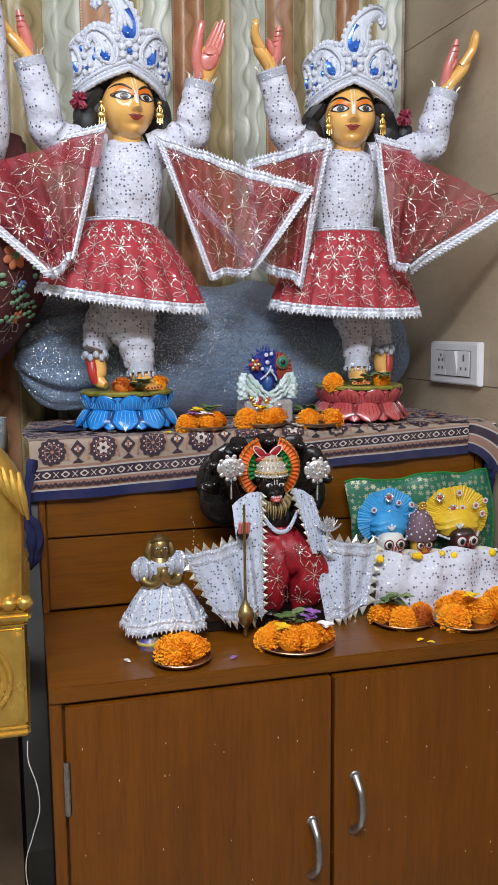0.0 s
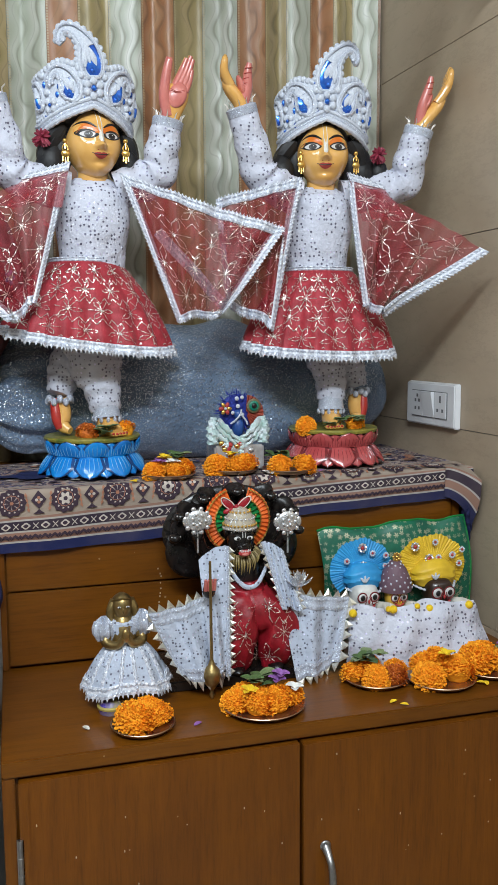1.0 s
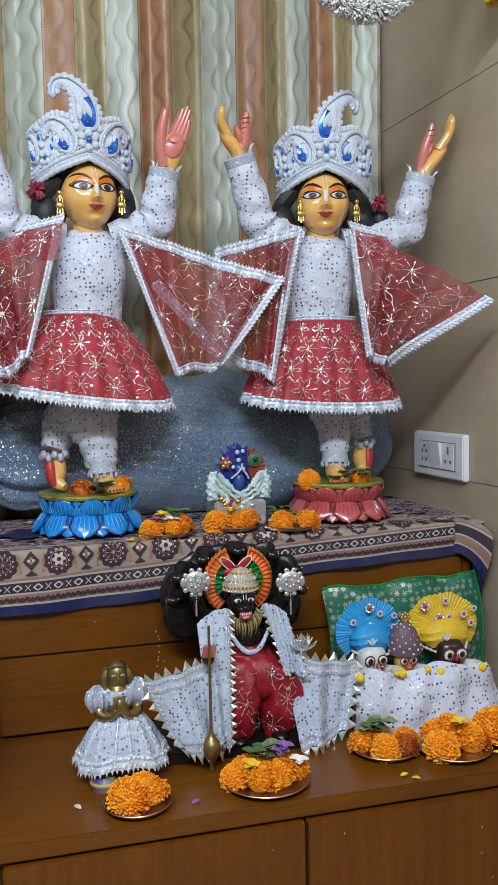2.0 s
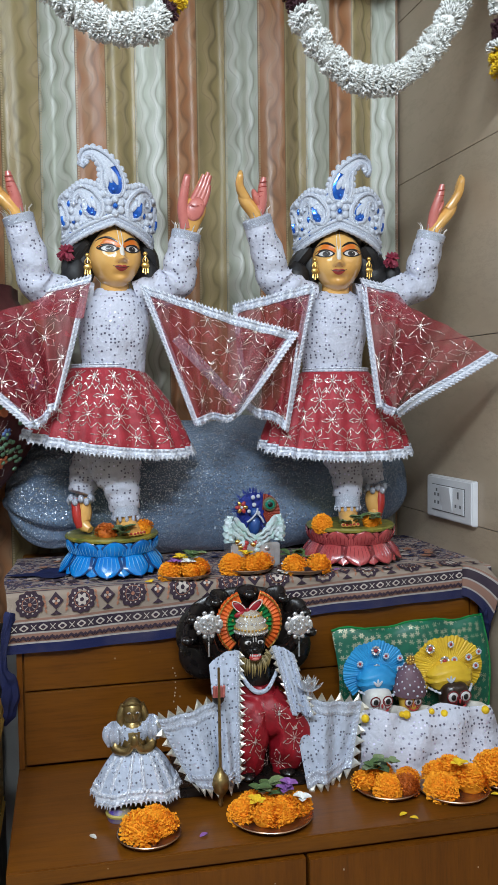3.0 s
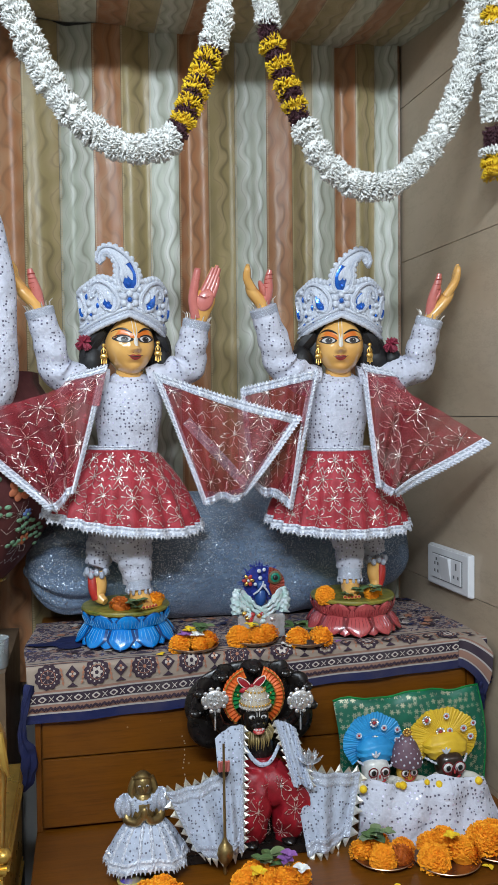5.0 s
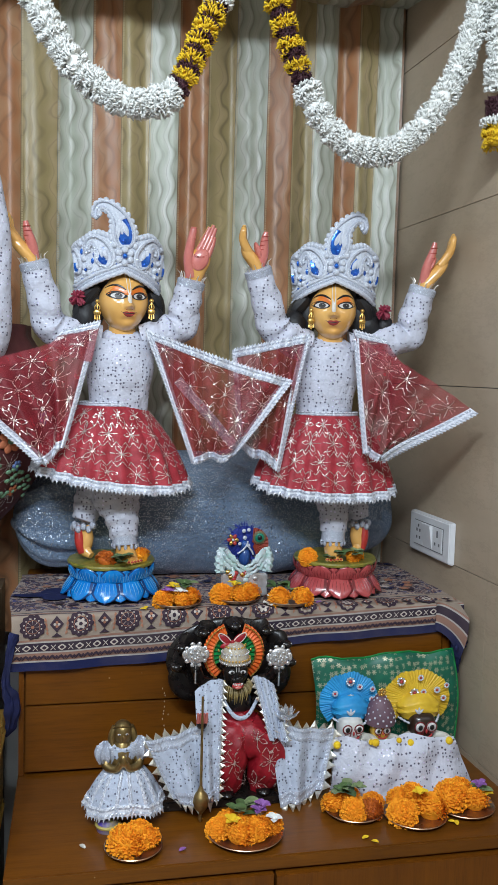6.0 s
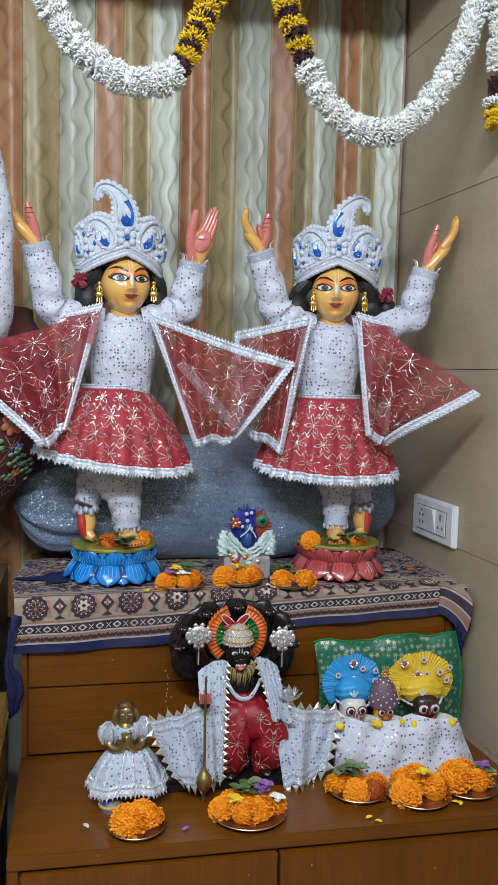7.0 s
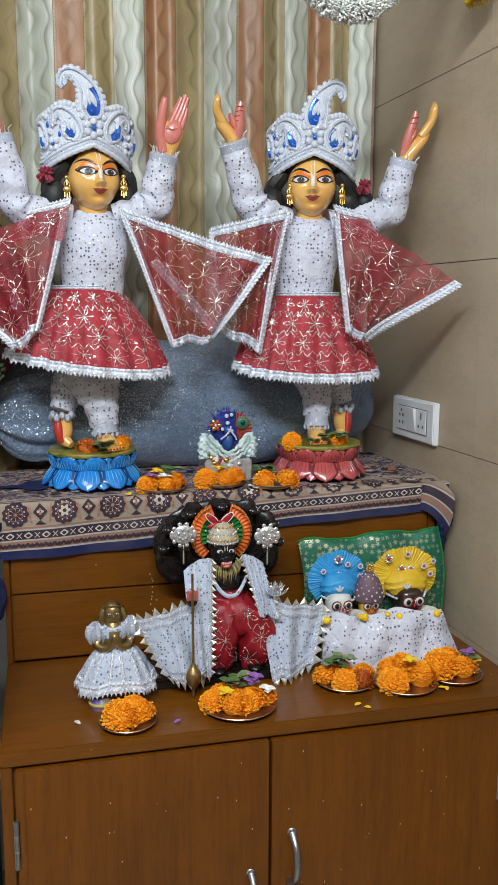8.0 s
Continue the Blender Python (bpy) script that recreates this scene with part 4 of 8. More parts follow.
statue("statue", "painted dancing statue in a white sequined tunic on a blue lotus", (-0.234, 0.452, 1.425), (-0.229, 0.447, 1.632), 11,
       [((-0.275, 0.455, 1.555), (-0.366, 0.445, 1.583), (-0.398, 0.425, 1.700), (-0.446, 0.420, 1.790), (-0.412, 0.412, 1.772), False),
        ((-0.185, 0.455, 1.560), (-0.116, 0.440, 1.593), (-0.098, 0.425, 1.680), (-0.052, 0.415, 1.781), (-0.096, 0.410, 1.775), True)],
       {"pants": [([(-0.235, 0.450, 1.315), (-0.236, 0.445, 1.255), (-0.226, 0.440, 1.215), (-0.220, 0.432, 1.170)], [0.062, 0.050, 0.036, 0.026]),
                  ([(-0.255, 0.470, 1.300), (-0.285, 0.470, 1.240), (-0.300, 0.460, 1.200)], [0.045, 0.034, 0.022])],
        "ankle": ((-0.2205, 0.431, 1.180), (-0.219, 0.428, 1.158)), "foot": ((-0.218, 0.424, 1.142), (-0.204, 0.388, 1.133)), "tiptoe": ((-0.300, 0.452, 1.190), (-0.296, 0.440, 1.134), -1)}, 0.0205, [((-0.300, 0.450, 1.600), (0.026, 0.028, 0.036)), ((-0.165, 0.458, 1.596), (0.020, 0.026, 0.034))])
statue("statue", "painted dancing statue in a white sequined tunic on a pink lotus", (0.184, 0.440, 1.417), (0.191, 0.426, 1.630), -14,
       [((0.140, 0.440, 1.560), (0.070, 0.430, 1.598), (0.030, 0.410, 1.706), (0.000, 0.400, 1.788), (0.042, 0.395, 1.776), False),
        ((0.236, 0.440, 1.560), (0.350, 0.415, 1.590), (0.371, 0.392, 1.685), (0.424, 0.378, 1.793), (0.384, 0.374, 1.772), False)],
       {"pants": [([(0.195, 0.440, 1.310), (0.203, 0.436, 1.262), (0.210, 0.430, 1.222), (0.209, 0.424, 1.180)], [0.052, 0.040, 0.031, 0.026]),
                  ([(0.235, 0.455, 1.300), (0.260, 0.460, 1.240), (0.272, 0.452, 1.200)], [0.045, 0.034, 0.022])],
        "ankle": ((0.209, 0.424, 1.190), (0.208, 0.420, 1.160)), "foot": ((0.207, 0.414, 1.144), (0.198, 0.376, 1.133)), "tiptoe": ((0.272, 0.444, 1.192), (0.268, 0.434, 1.134), 1)}, 0.0235, [((0.268, 0.432, 1.604), (0.030, 0.028, 0.030)), ((0.300, 0.422, 1.606), (0.018, 0.020, 0.024)), ((0.114, 0.440, 1.598), (0.026, 0.026, 0.034))])


# ---- skirts and shawls ----
def skirt(c, waist_z, hem_z, r0, r1, tilt, seed):
    cx, cy = c
    t = thing("skirt", "red net skirt with silver star embroidery and lace hem", "skirt", (cx, cy, hem_z), "statue skirts")

    def fn(u, v):
        a = math.tau * u
        k = v ** 0.85
        r = r0 + (r1 - r0) * k + 0.010 * math.sin(math.pi * v)
        r *= 1 + 0.006 * (1 - v) * math.sin(40 * a) + 0.050 * v ** 0.8 * math.sin(21 * a + 0.9 * math.sin(3 * a)) + 0.018 * v * math.sin(7 * a + 1)
        z = waist_z + (hem_z - waist_z) * v + v * (-tilt * math.cos(a) + 0.015 * math.sin(a))
        return V(cx + r * math.cos(a), cy + 0.80 * r * math.sin(a), z)
    bm = bmesh.new()
    grid(bm, fn, 160, 14, wrap_u=True)
    thick(bm, 0.001)
    cloth = part("cloth", bm, RED_SKIRT, t)
    bm = bmesh.new()
    ribbon(bm, lambda s: fn(s, 1), lambda s: fn(s, 0.9) - fn(s, 1), 0.017, teeth=0.005)
    part("hem_lace", bm, [SILVER, SILVER_EDGE], t, "silver lace hem", smooth=False)
    bm = bmesh.new()
    ribbon(bm, lambda s: fn(s, 0.0) + V(0, 0, 0.005), lambda s: V(0, 0, -1), 0.008, lift=0.003)
    part("waistband", bm, [SILVER, SILVER_EDGE], t, smooth=False)
    bm = bmesh.new()
    embroider(bm, lambda u, v: fn(0.48 + 0.54 * u, 0.03 + 0.88 * v), 0.40, 0.16, seed, 0.050, 0.021)
    part("embroidery", bm, GOLD_THREAD, t, "silver sequin flowers", smooth=False, kind="stuff")


skirt((-0.248, 0.455), 1.434, 1.292, 0.060, 0.154, 0.020, 3)
skirt((0.190, 0.440), 1.424, 1.272, 0.063, 0.147, 0.004, 5)


def shawl(at, wings, seed):
    t = thing("shawl", "sheer red net shawl with silver lace edges and sequin stars", "shawl", at, "statue shawls")
    for k, (corners, folds, depth, sag, phase, sides) in enumerate(wings):
        fn = wing(*corners, folds, depth, sag, phase)
        bm = bmesh.new()
        grid(bm, fn, 44, 26)
        part("net", bm, RED_NET, t, angle=180)
        bm = bmesh.new()
        for s, w in sides:
            edge_lace(bm, fn, s, w)
        part("lace_edge", bm, [SILVER, SILVER_EDGE], t, "silver lace border", smooth=False)
        bm = bmesh.new()
        embroider(bm, fn, *size_of(fn), seed + k, 0.060, 0.028)
        part("embroidery", bm, GOLD_THREAD, t, "silver sequin stars", smooth=False, kind="stuff")
    return t


left_shawl = shawl((-0.229, 0.40, 1.58),
      [(((-0.190, 0.395, 1.580), (0.094, 0.350, 1.490), (-0.015, 0.365, 1.340), (-0.096, 0.372, 1.330)), 4.0, 0.020, 0.004, 0.4, (("top", 0.017), ("outer", 0.019), ("foot", 0.012), ("inner", 0.015))),
       (((-0.276, 0.392, 1.583), (-0.570, 0.345, 1.498), (-0.383, 0.345, 1.322), (-0.338, 0.352, 1.362)), 4.0, 0.018, 0.012, 1.4, (("outer", 0.021), ("inner", 0.014), ("foot", 0.014))),
       (((-0.272, 0.392, 1.594), (-0.342, 0.402, 1.572), (-0.395, 0.378, 1.516), (-0.289, 0.376, 1.520)), 1.0, 0.004, 0.0, 0.4, (("top", 0.016),))], 11)
# the far edge of the folded net shows through it
bm = bmesh.new()
fold_a, fold_b = V(-0.116, 0.412, 1.492), V(0.000, 0.396, 1.362)
ribbon(bm, lambda q: fold_a.lerp(fold_b, q) + V(0, 0.004 * math.sin(9 * q), 0), lambda q: V(-0.72, 0, -0.66), 0.019)
part("lace_edge", bm, [SILVER, SILVER_EDGE], left_shawl, "silver lace border of the fold behind", smooth=False)
shawl((0.19, 0.39, 1.58),
      [(((0.222, 0.372, 1.582), (0.410, 0.205, 1.440), (0.272, 0.318, 1.334), (0.236, 0.335, 1.352)), 4.0, 0.018, -0.006, 2.2, (("outer", 0.019), ("inner", 0.014), ("foot", 0.014))),
       (((0.132, 0.370, 1.582), (-0.012, 0.432, 1.548), (0.004, 0.425, 1.356), (0.074, 0.362, 1.314)), 4.0, 0.018, 0.0, 0.9, (("top", 0.017), ("inner", 0.015), ("foot", 0.016), ("outer", 0.013))),
       (((0.218, 0.372, 1.594), (0.285, 0.376, 1.578), (0.330, 0.345, 1.512), (0.240, 0.350, 1.510)), 1.0, 0.004, 0.0, 0.4, (("top", 0.016),))], 21)


# ---- crowns, earrings, hair flowers ----
PEARL = plain("white_bead", (0.70, 0.73, 0.80), 0.5, c2=(0.50, 0.53, 0.62), scale=420.0, bump=0.9, fine=1100.0)
GEM = plain("blue_foil_gem", (0.02, 0.09, 0.50), 0.15, 0.5, c2=(0.03, 0.20, 0.75), scale=120.0, coat=0.8, bump=0.2)
GOLD = plain("gold_metal", (0.85, 0.56, 0.16), 0.28, 0.95, c2=(0.75, 0.46, 0.11), scale=120.0, bump=0.2)
MAROON_PETAL = plain("maroon_thread", (0.28, 0.025, 0.055), 0.6, bump=0.4)


def crown(c, yaw, flip, label):
    cx, cy, cz = c
    t = thing("crown", label, "crown", c, "statue crowns")
    turn = Matrix.Rotation(radians(yaw), 3, "Z")

    def pt(x, h, out=0.0):
        """x: metres along the front; h: height over the lower edge's side."""
        rad = 0.080 + 0.05 * h
        a = x / 0.088
        return Vector(c) + turn @ V((rad + out) * math.sin(a), -(rad + out) * 0.86 * math.cos(a) + 0.028, h)

    def low(x):
        return 0.041 * max(0.0, 1 - abs(x) / 0.110)

    def high(x):
        return 0.100 + 0.014 * math.exp(-((abs(x) - 0.055) / 0.028) ** 2) + 0.012 * math.exp(-(x / 0.02) ** 2) - 0.012 * (abs(x) / 0.135) ** 4

    # stiff shell of blue foil, white-quilted ornaments sewn over it
    bm = bmesh.new()
    grid(bm, lambda u, v: pt(0.27 * (u - 0.5), low(0.27 * (u - 0.5)) + (high(0.27 * (u - 0.5)) - low(0.27 * (u - 0.5))) * v), 60, 8)
    thick(bm, 0.003)
    part("shell", bm, PEARL, t, "white thread-covered shell")
    xs = np.linspace(-0.135, 0.135, 91)
    bm = bmesh.new()
    for o, r in ((0.003, 0.0046), (0.0175, 0.0036)):
        tube(bm, [pt(x, low(x) + o, 0.003) for x in xs], r, 8, 0, wob=lambda q, a: 1 + 0.13 * math.sin(420 * q))
    part("brim", bm, PEARL, t, "white corded chevron brim")
    bm = bmesh.new()
    tube(bm, [pt(x, low(x) + 0.0105, 0.0022) for x in xs], 0.0046, 8, 0, flat=0.5, side=(0, -1, 0), wob=lambda q, a: 1 + 0.22 * math.sin(560 * q))
    part("silver_braid", bm, SILVER, t, "glittering silver braid round the brim")

    def pompom(bm, x, h, r, out=0.004):
        ball(bm, pt(x, h, out), (r, r * 0.8, r), 0, 12, 8, warp=lambda p: p * (1 + 0.07 * math.sin(9 * math.atan2(p.z, p.x))))

    def drop(bm, silver, blue, spine, n, bead, stone):
        """A curled drop: white cord outline, silver thread inside it, blue foil bulb with three white leaves, white quilted tail."""
        line = spline(spine, n)
        edge = {-1: [], 1: []}
        for k in range(n + 1):
            d = line[min(k + 1, n)] - line[max(k - 1, 0)]
            m_ = math.hypot(d[0], d[1]) or 1.0
            edge[0] = (-d[1] / m_, d[0] / m_)
            for q in (-1, 1):
                edge[q].append((edge[0][0] * q, edge[0][1] * q, line[k]))
        def rim(scale):
            a = [(l[0] + nx * l[2] * scale, l[1] + nh * l[2] * scale) for nx, nh, l in edge[-1]]
            b = [(l[0] + nx * l[2] * scale, l[1] + nh * l[2] * scale) for nx, nh, l in edge[1]]
            return a[::-1] + b
        tube(bm, [pt(x, h, 0.0052) for x, h in rim(0.96)], 0.0034, 8, 0, wob=lambda q, a: 1 + 0.12 * math.sin(330 * q))
        tube(silver, [pt(x, h, 0.0072) for x, h in rim(0.78)], 0.0019, 6, 0, wob=lambda q, a: 1 + 0.3 * math.sin(300 * q))
        cut = int(n * 0.40)
        tube(bm, [pt(l[0], l[1], 0.0030) for l in line[cut:]], [float(l[2]) * 0.80 for l in line[cut:]], 10, 0, flat=0.30, side=(0, -1, 0))
        body = line[:cut + 1]
        tube(blue, [pt(l[0], l[1], 0.0022) for l in body], [float(l[2]) * 0.80 for l in body], 12, 0, flat=0.16, side=(0, -1, 0))
        b0, b1, b2 = line[int(n * 0.06)], line[int(n * 0.28)], line[int(n * 0.46)]
        w = float(b1[2])
        dx, dh = b2[0] - b0[0], b2[1] - b0[1]
        m_ = math.hypot(dx, dh)
        ux, uh = dx / m_, dh / m_
        for o, reach in ((-0.50, 0.80), (0.0, 1.15), (0.50, 0.80)):
            pts = [(b0[0] + ux * m_ * q * reach + -uh * w * o * (1.15 - 0.7 * q), b0[1] + uh * m_ * q * reach + ux * w * o * (1.15 - 0.7 * q)) for q in (0.30, 0.55, 0.8, 1.0)]
            tube(bm, [pt(x, h, 0.0052) for x, h in pts], [0.0016, w * 0.27, w * 0.20, 0.0010], 8, 0, steps=10, flat=0.6, side=(0, -1, 0))
        if stone:
            ball(blue, pt(b0[0] + ux * m_ * 0.12, b0[1] + uh * m_ * 0.12, 0.0065), (0.0042, 0.003, 0.0042), 0, 10, 7)
        if bead:
            ring = rim(1.16)
            run = 0.0
            for (xa, ha), (xb, hb) in zip(ring, ring[1:]):
                run += math.hypot(xb - xa, hb - ha)
                if run >= bead * 1.65 and ha > 0.088:
                    run = 0.0
                    pompom(bm, xb, hb, bead, 0.002)

    white, silver, blue = bmesh.new(), bmesh.new(), bmesh.new()
    drop(white, silver, blue, [(x * flip, h, w) for x, h, w in ((0.0, 0.090, 0.010), (0.001, 0.100, 0.0185), (0.003, 0.117, 0.0205), (0.008, 0.136, 0.0160), (0.020, 0.154, 0.0105), (0.036, 0.165, 0.0075), (0.050, 0.162, 0.0060), (0.055, 0.149, 0.0052), (0.049, 0.141, 0.0032))], 52, 0.0058, True)
    for sd in (-1, 1):
        drop(white, silver, blue, [(sd * x, h, w) for x, h, w in ((0.040, 0.052, 0.008), (0.038, 0.060, 0.0165), (0.039, 0.074, 0.0185), (0.047, 0.091, 0.0130), (0.060, 0.099, 0.0090), (0.072, 0.094, 0.0065), (0.076, 0.083, 0.0050), (0.072, 0.076, 0.0030))], 44, 0.0, True)
        drop(white, silver, blue, [(sd * x, h, w) for x, h, w in ((0.104, 0.040, 0.006), (0.104, 0.048, 0.0115), (0.105, 0.060, 0.0120), (0.110, 0.074, 0.0085), (0.117, 0.080, 0.0055), (0.124, 0.077, 0.0035))], 30, 0.0, False)
        # four-petalled flower low on the side, with a blue heart
        for k in range(4):
            a = math.pi / 4 + math.pi / 2 * k
            pompom(white, sd * 0.077 + 0.0085 * math.cos(a), 0.045 + 0.0085 * math.sin(a), 0.0062)
        ball(blue, pt(sd * 0.077, 0.045, 0.008), 0.0030, 0, 9, 6)
        pompom(white, sd * 0.084, 0.066, 0.0058)
        pompom(white, sd * 0.020, 0.092, 0.0062)
        pompom(white, sd * 0.094, 0.094, 0.0056)
    for k in range(6):
        a = math.tau * (k + 0.5) / 6
        pompom(white, 0.0125 * math.cos(a), 0.072 + 0.0120 * math.sin(a), 0.0070, 0.005)
    ball(blue, pt(0, 0.072, 0.009), (0.0048, 0.0035, 0.0048), 0, 10, 7)
    for x in np.linspace(-0.128, 0.128, 31):
        if abs(x) > 0.020:
            pompom(white, float(x), high(x) + 0.001, 0.0062, 0.001)
    for x in np.linspace(-0.122, 0.122, 39):
        pompom(white, float(x), low(x) + 0.0245, 0.0036, 0.003)
    rng = random.Random(5)
    for x, h in ((-0.019, 0.105), (0.019, 0.105), (-0.016, 0.058), (0.016, 0.058), (-0.058, 0.074), (0.058, 0.074), (-0.062, 0.062), (0.062, 0.062), (-0.090, 0.080), (0.090, 0.080), (-0.088, 0.030), (0.088, 0.030), (-0.060, 0.036), (0.060, 0.036), (-0.022, 0.080), (0.022, 0.080)):
        ball(blue, pt(x, h, 0.0012), (0.0058, 0.0022, 0.0068), 0, 8, 6)
    for k in range(26):
        x = rng.uniform(-0.125, 0.125)
        pompom(white, x, rng.uniform(low(x) + 0.030, high(x) - 0.008), rng.uniform(0.0030, 0.0046), 0.002)
    part("quilted_ornament", white, PEARL, t, "white thread-wound paisley drops, flowers and pompoms", kind="stuff")
    part("silver_thread", silver, SILVER, t, "sparkling silver thread outlines", kind="stuff")
    part("gem_inset", blue, GEM, t, "shiny blue foil insets", kind="stuff")
    # stiff cap that fills the crown
    bm = bmesh.new()
    lathe(bm, [(0.050, 0.050), (0.058, 0.075), (0.056, 0.092), (0.03, 0.102), (0.004, 0.104)], (cx, cy + 0.012, cz), 24, sy=0.8)
    part("cap", bm, SILVER, t)
    return t


crown((-0.236, 0.447, 1.644), 8, -1, "white beaded crown with paisley drops and blue gems on a statue")
crown((0.194, 0.428, 1.645), -14, 1, "white beaded crown with paisley drops and blue gems on a statue")


def earring(at):
    t = thing("earring", "gold filigree drop earring hanging beside the statue's face", "earring", at, "gold earrings")
    x, y, z = at
    bm = bmesh.new()
    ball(bm, (x, y, z), (0.0042, 0.0035, 0.0042))
    tube(bm, [(x, y, z - 0.003), (x, y - 0.001, z - 0.014)], 0.0013, 6)
    for s in (-1, 1):
        tube(bm, [(x, y, z - 0.004), (x + s * 0.0045, y, z - 0.011), (x + s * 0.004, y, z - 0.016)], 0.0011, 6, steps=6)
    ball(bm, (x, y - 0.001, z - 0.021), (0.0072, 0.003, 0.0065), 0, 12, 7)
    part("drop", bm, GOLD, t)
    for k in range(3):
        bm = bmesh.new()
        xx = x + (k - 1) * 0.0042
        tube(bm, [(xx, y - 0.001, z - 0.026), (xx, y - 0.001, z - 0.034 - 0.003 * (k == 1))], [0.0009, 0.0018], 6)
        part("tassel", bm, GOLD, t)


for p in ((-0.279, 0.405, 1.630), (-0.176, 0.412, 1.636), (0.139, 0.398, 1.630), (0.242, 0.388, 1.632)):
    earring(p)


def hair_flower(at):
    bm = bmesh.new()
    rng = random.Random(4)
    for k in range(46):
        a, b = rng.uniform(0, math.tau), rng.uniform(-1.2, 1.2)
        d = V(math.cos(a) * math.cos(b), math.sin(a) * math.cos(b) * 0.7, math.sin(b))
        p = Vector(at)
        tube(bm, [p, p + d * 0.010, p + d * 0.017 + V(0, 0, -0.002)], [0.0012, 0.003, 0.0012], 5)
    solo("hair_flower", bm, MAROON_PETAL, "maroon thread flower pinned in a statue's black hair", "flower", "hair flowers")


hair_flower((-0.316, 0.425, 1.638))
hair_flower((0.290, 0.396, 1.634))


# ---- patterned cloth over the drawer unit ----
def rug_cloth():
    m, nt, b = shader("woven_rug")
    sep = node(nt, "ShaderNodeSeparateXYZ", {0: node(nt, "ShaderNodeUVMap").outputs[0]})
    u, v = sep.outputs[0], sep.outputs[1]
    cream, dark, blue, pink, white = (0.36, 0.285, 0.225), (0.030, 0.017, 0.034), (0.006, 0.011, 0.075), (0.30, 0.16, 0.115), (0.44, 0.40, 0.37)
    warp = node(nt, "ShaderNodeCombineXYZ", {0: u, 1: v}).outputs[0]
    n1 = node(nt, "ShaderNodeTexNoise", {"Vector": warp, "Scale": 42.0, "Detail": 2.0, "Distortion": 2.6}).outputs[0]
    n2 = node(nt, "ShaderNodeTexNoise", {"Vector": warp, "Scale": 80.0, "Detail": 2.0, "Distortion": 1.5}).outputs[0]
    field = blend(nt, mth(nt, "GREATER_THAN", n1, 0.49), (0.37, 0.30, 0.26), (0.045, 0.030, 0.06))
    field = blend(nt, mth(nt, "GREATER_THAN", n2, 0.60), field, (0.36, 0.20, 0.15))
    field = blend(nt, mth(nt, "LESS_THAN", n2, 0.36), field, (0.05, 0.06, 0.20))
    col = blend(nt, 0.0, blue, blue)
    for start, c in ((0.016, white), (0.019, pink), (0.033, white), (0.036, dark), (0.052, white), (0.055, pink), (0.059, cream), (0.109, dark), (0.112, pink), (0.117, white), (0.120, dark), (0.124, cream)):
        col = blend(nt, mth(nt, "GREATER_THAN", v, start), col, c)
    col = blend(nt, mth(nt, "GREATER_THAN", v, 0.135), col, field)
    n = fractal(nt, 12.0, 4.0)
    col = blend(nt, mth(nt, "MULTIPLY", ramp(nt, n, 0.4, 0.8), 0.3), col, (0.16, 0.12, 0.10))
    nt.links.new(col, b.inputs["Base Color"])
    b.inputs["Roughness"].default_value = 0.85
    relief(nt, b, fractal(nt, 900.0, 1.0), 0.5, 0.001)
    return m


RUG = rug_cloth()
YARN_DARK = plain("dark_plum_yarn", (0.050, 0.028, 0.045), 0.9, bump=0.4)
YARN_CREAM = plain("cream_yarn", (0.62, 0.54, 0.48), 0.9, bump=0.4)
YARN_RUST = plain("rust_yarn", (0.45, 0.20, 0.12), 0.9, bump=0.4)
YARN_BLUE = plain("navy_cloth", (0.006, 0.011, 0.075), 0.8, c2=(0.004, 0.006, 0.04), scale=30.0, bump=0.4)
RT = 1.0545
UX0, UX1, VD = -0.432, 0.452, 0.42


def drop(x):
    return 0.105 - 0.050 * (x + 0.40) / 0.85


def rug_at(x, v, lift=0.0):
    """A place on the cloth: x along its hem, v up from the hem and back over the top."""
    d = drop(x)
    r = 0.008
    wave = 0.003 * math.sin(x * 21) + 0.002 * math.sin(x * 47 + 1)
    s = v - d
    x2 = x + 0.006 * math.sin(v * 20)
    if s < -r:
        return V(x2, 0.306 - lift + wave * min(1, -s / 0.05), RT - r + (s + r) + 0.004 * math.sin(x * 9) * (-s / 0.08))
    if s > r:
        return V(x2, 0.306 + r + (s - r), RT + lift + 0.0008 * math.sin(x * 60 + v * 40))
    a = (s + r) / (2 * r) * math.pi / 2
    return V(x2, 0.306 + r - (r + lift) * math.cos(a), RT - r + (r + lift) * math.sin(a))


rug = thing("rug_cloth", "cream, plum and navy oriental rug cloth draped over the drawer unit", "cloth", (0, 0.31, 1.0))
bm = bmesh.new()
grid(bm, lambda u, v: rug_at(UX0 + (UX1 - UX0) * u, VD * v ** 1.3), 90, 70, uv=lambda u, v: (UX0 + (UX1 - UX0) * u, VD * v ** 1.3))
thick(bm, 0.002)
part("cloth", bm, RUG, rug)


def motif(bm, cx, cv, outline, mi, lift):
    ring = [rug_at(cx + a, cv + b, lift) for a, b in outline]
    mid = bm.verts.new(rug_at(cx + sum(p[0] for p in outline) / len(outline), cv + sum(p[1] for p in outline) / len(outline), lift))
    vs = [bm.verts.new(p) for p in ring]
    for k in range(len(vs)):
        bm.faces.new((mid, vs[k], vs[(k + 1) % len(vs)])).material_index = mi


def rosette(r, lobes, amp, n=44, sx=1.0):
    return [(sx * r * (1 + amp * math.cos(lobes * math.tau * k / n)) * math.cos(math.tau * k / n), r * (1 + amp * math.cos(lobes * math.tau * k / n)) * math.sin(math.tau * k / n)) for k in range(n)]


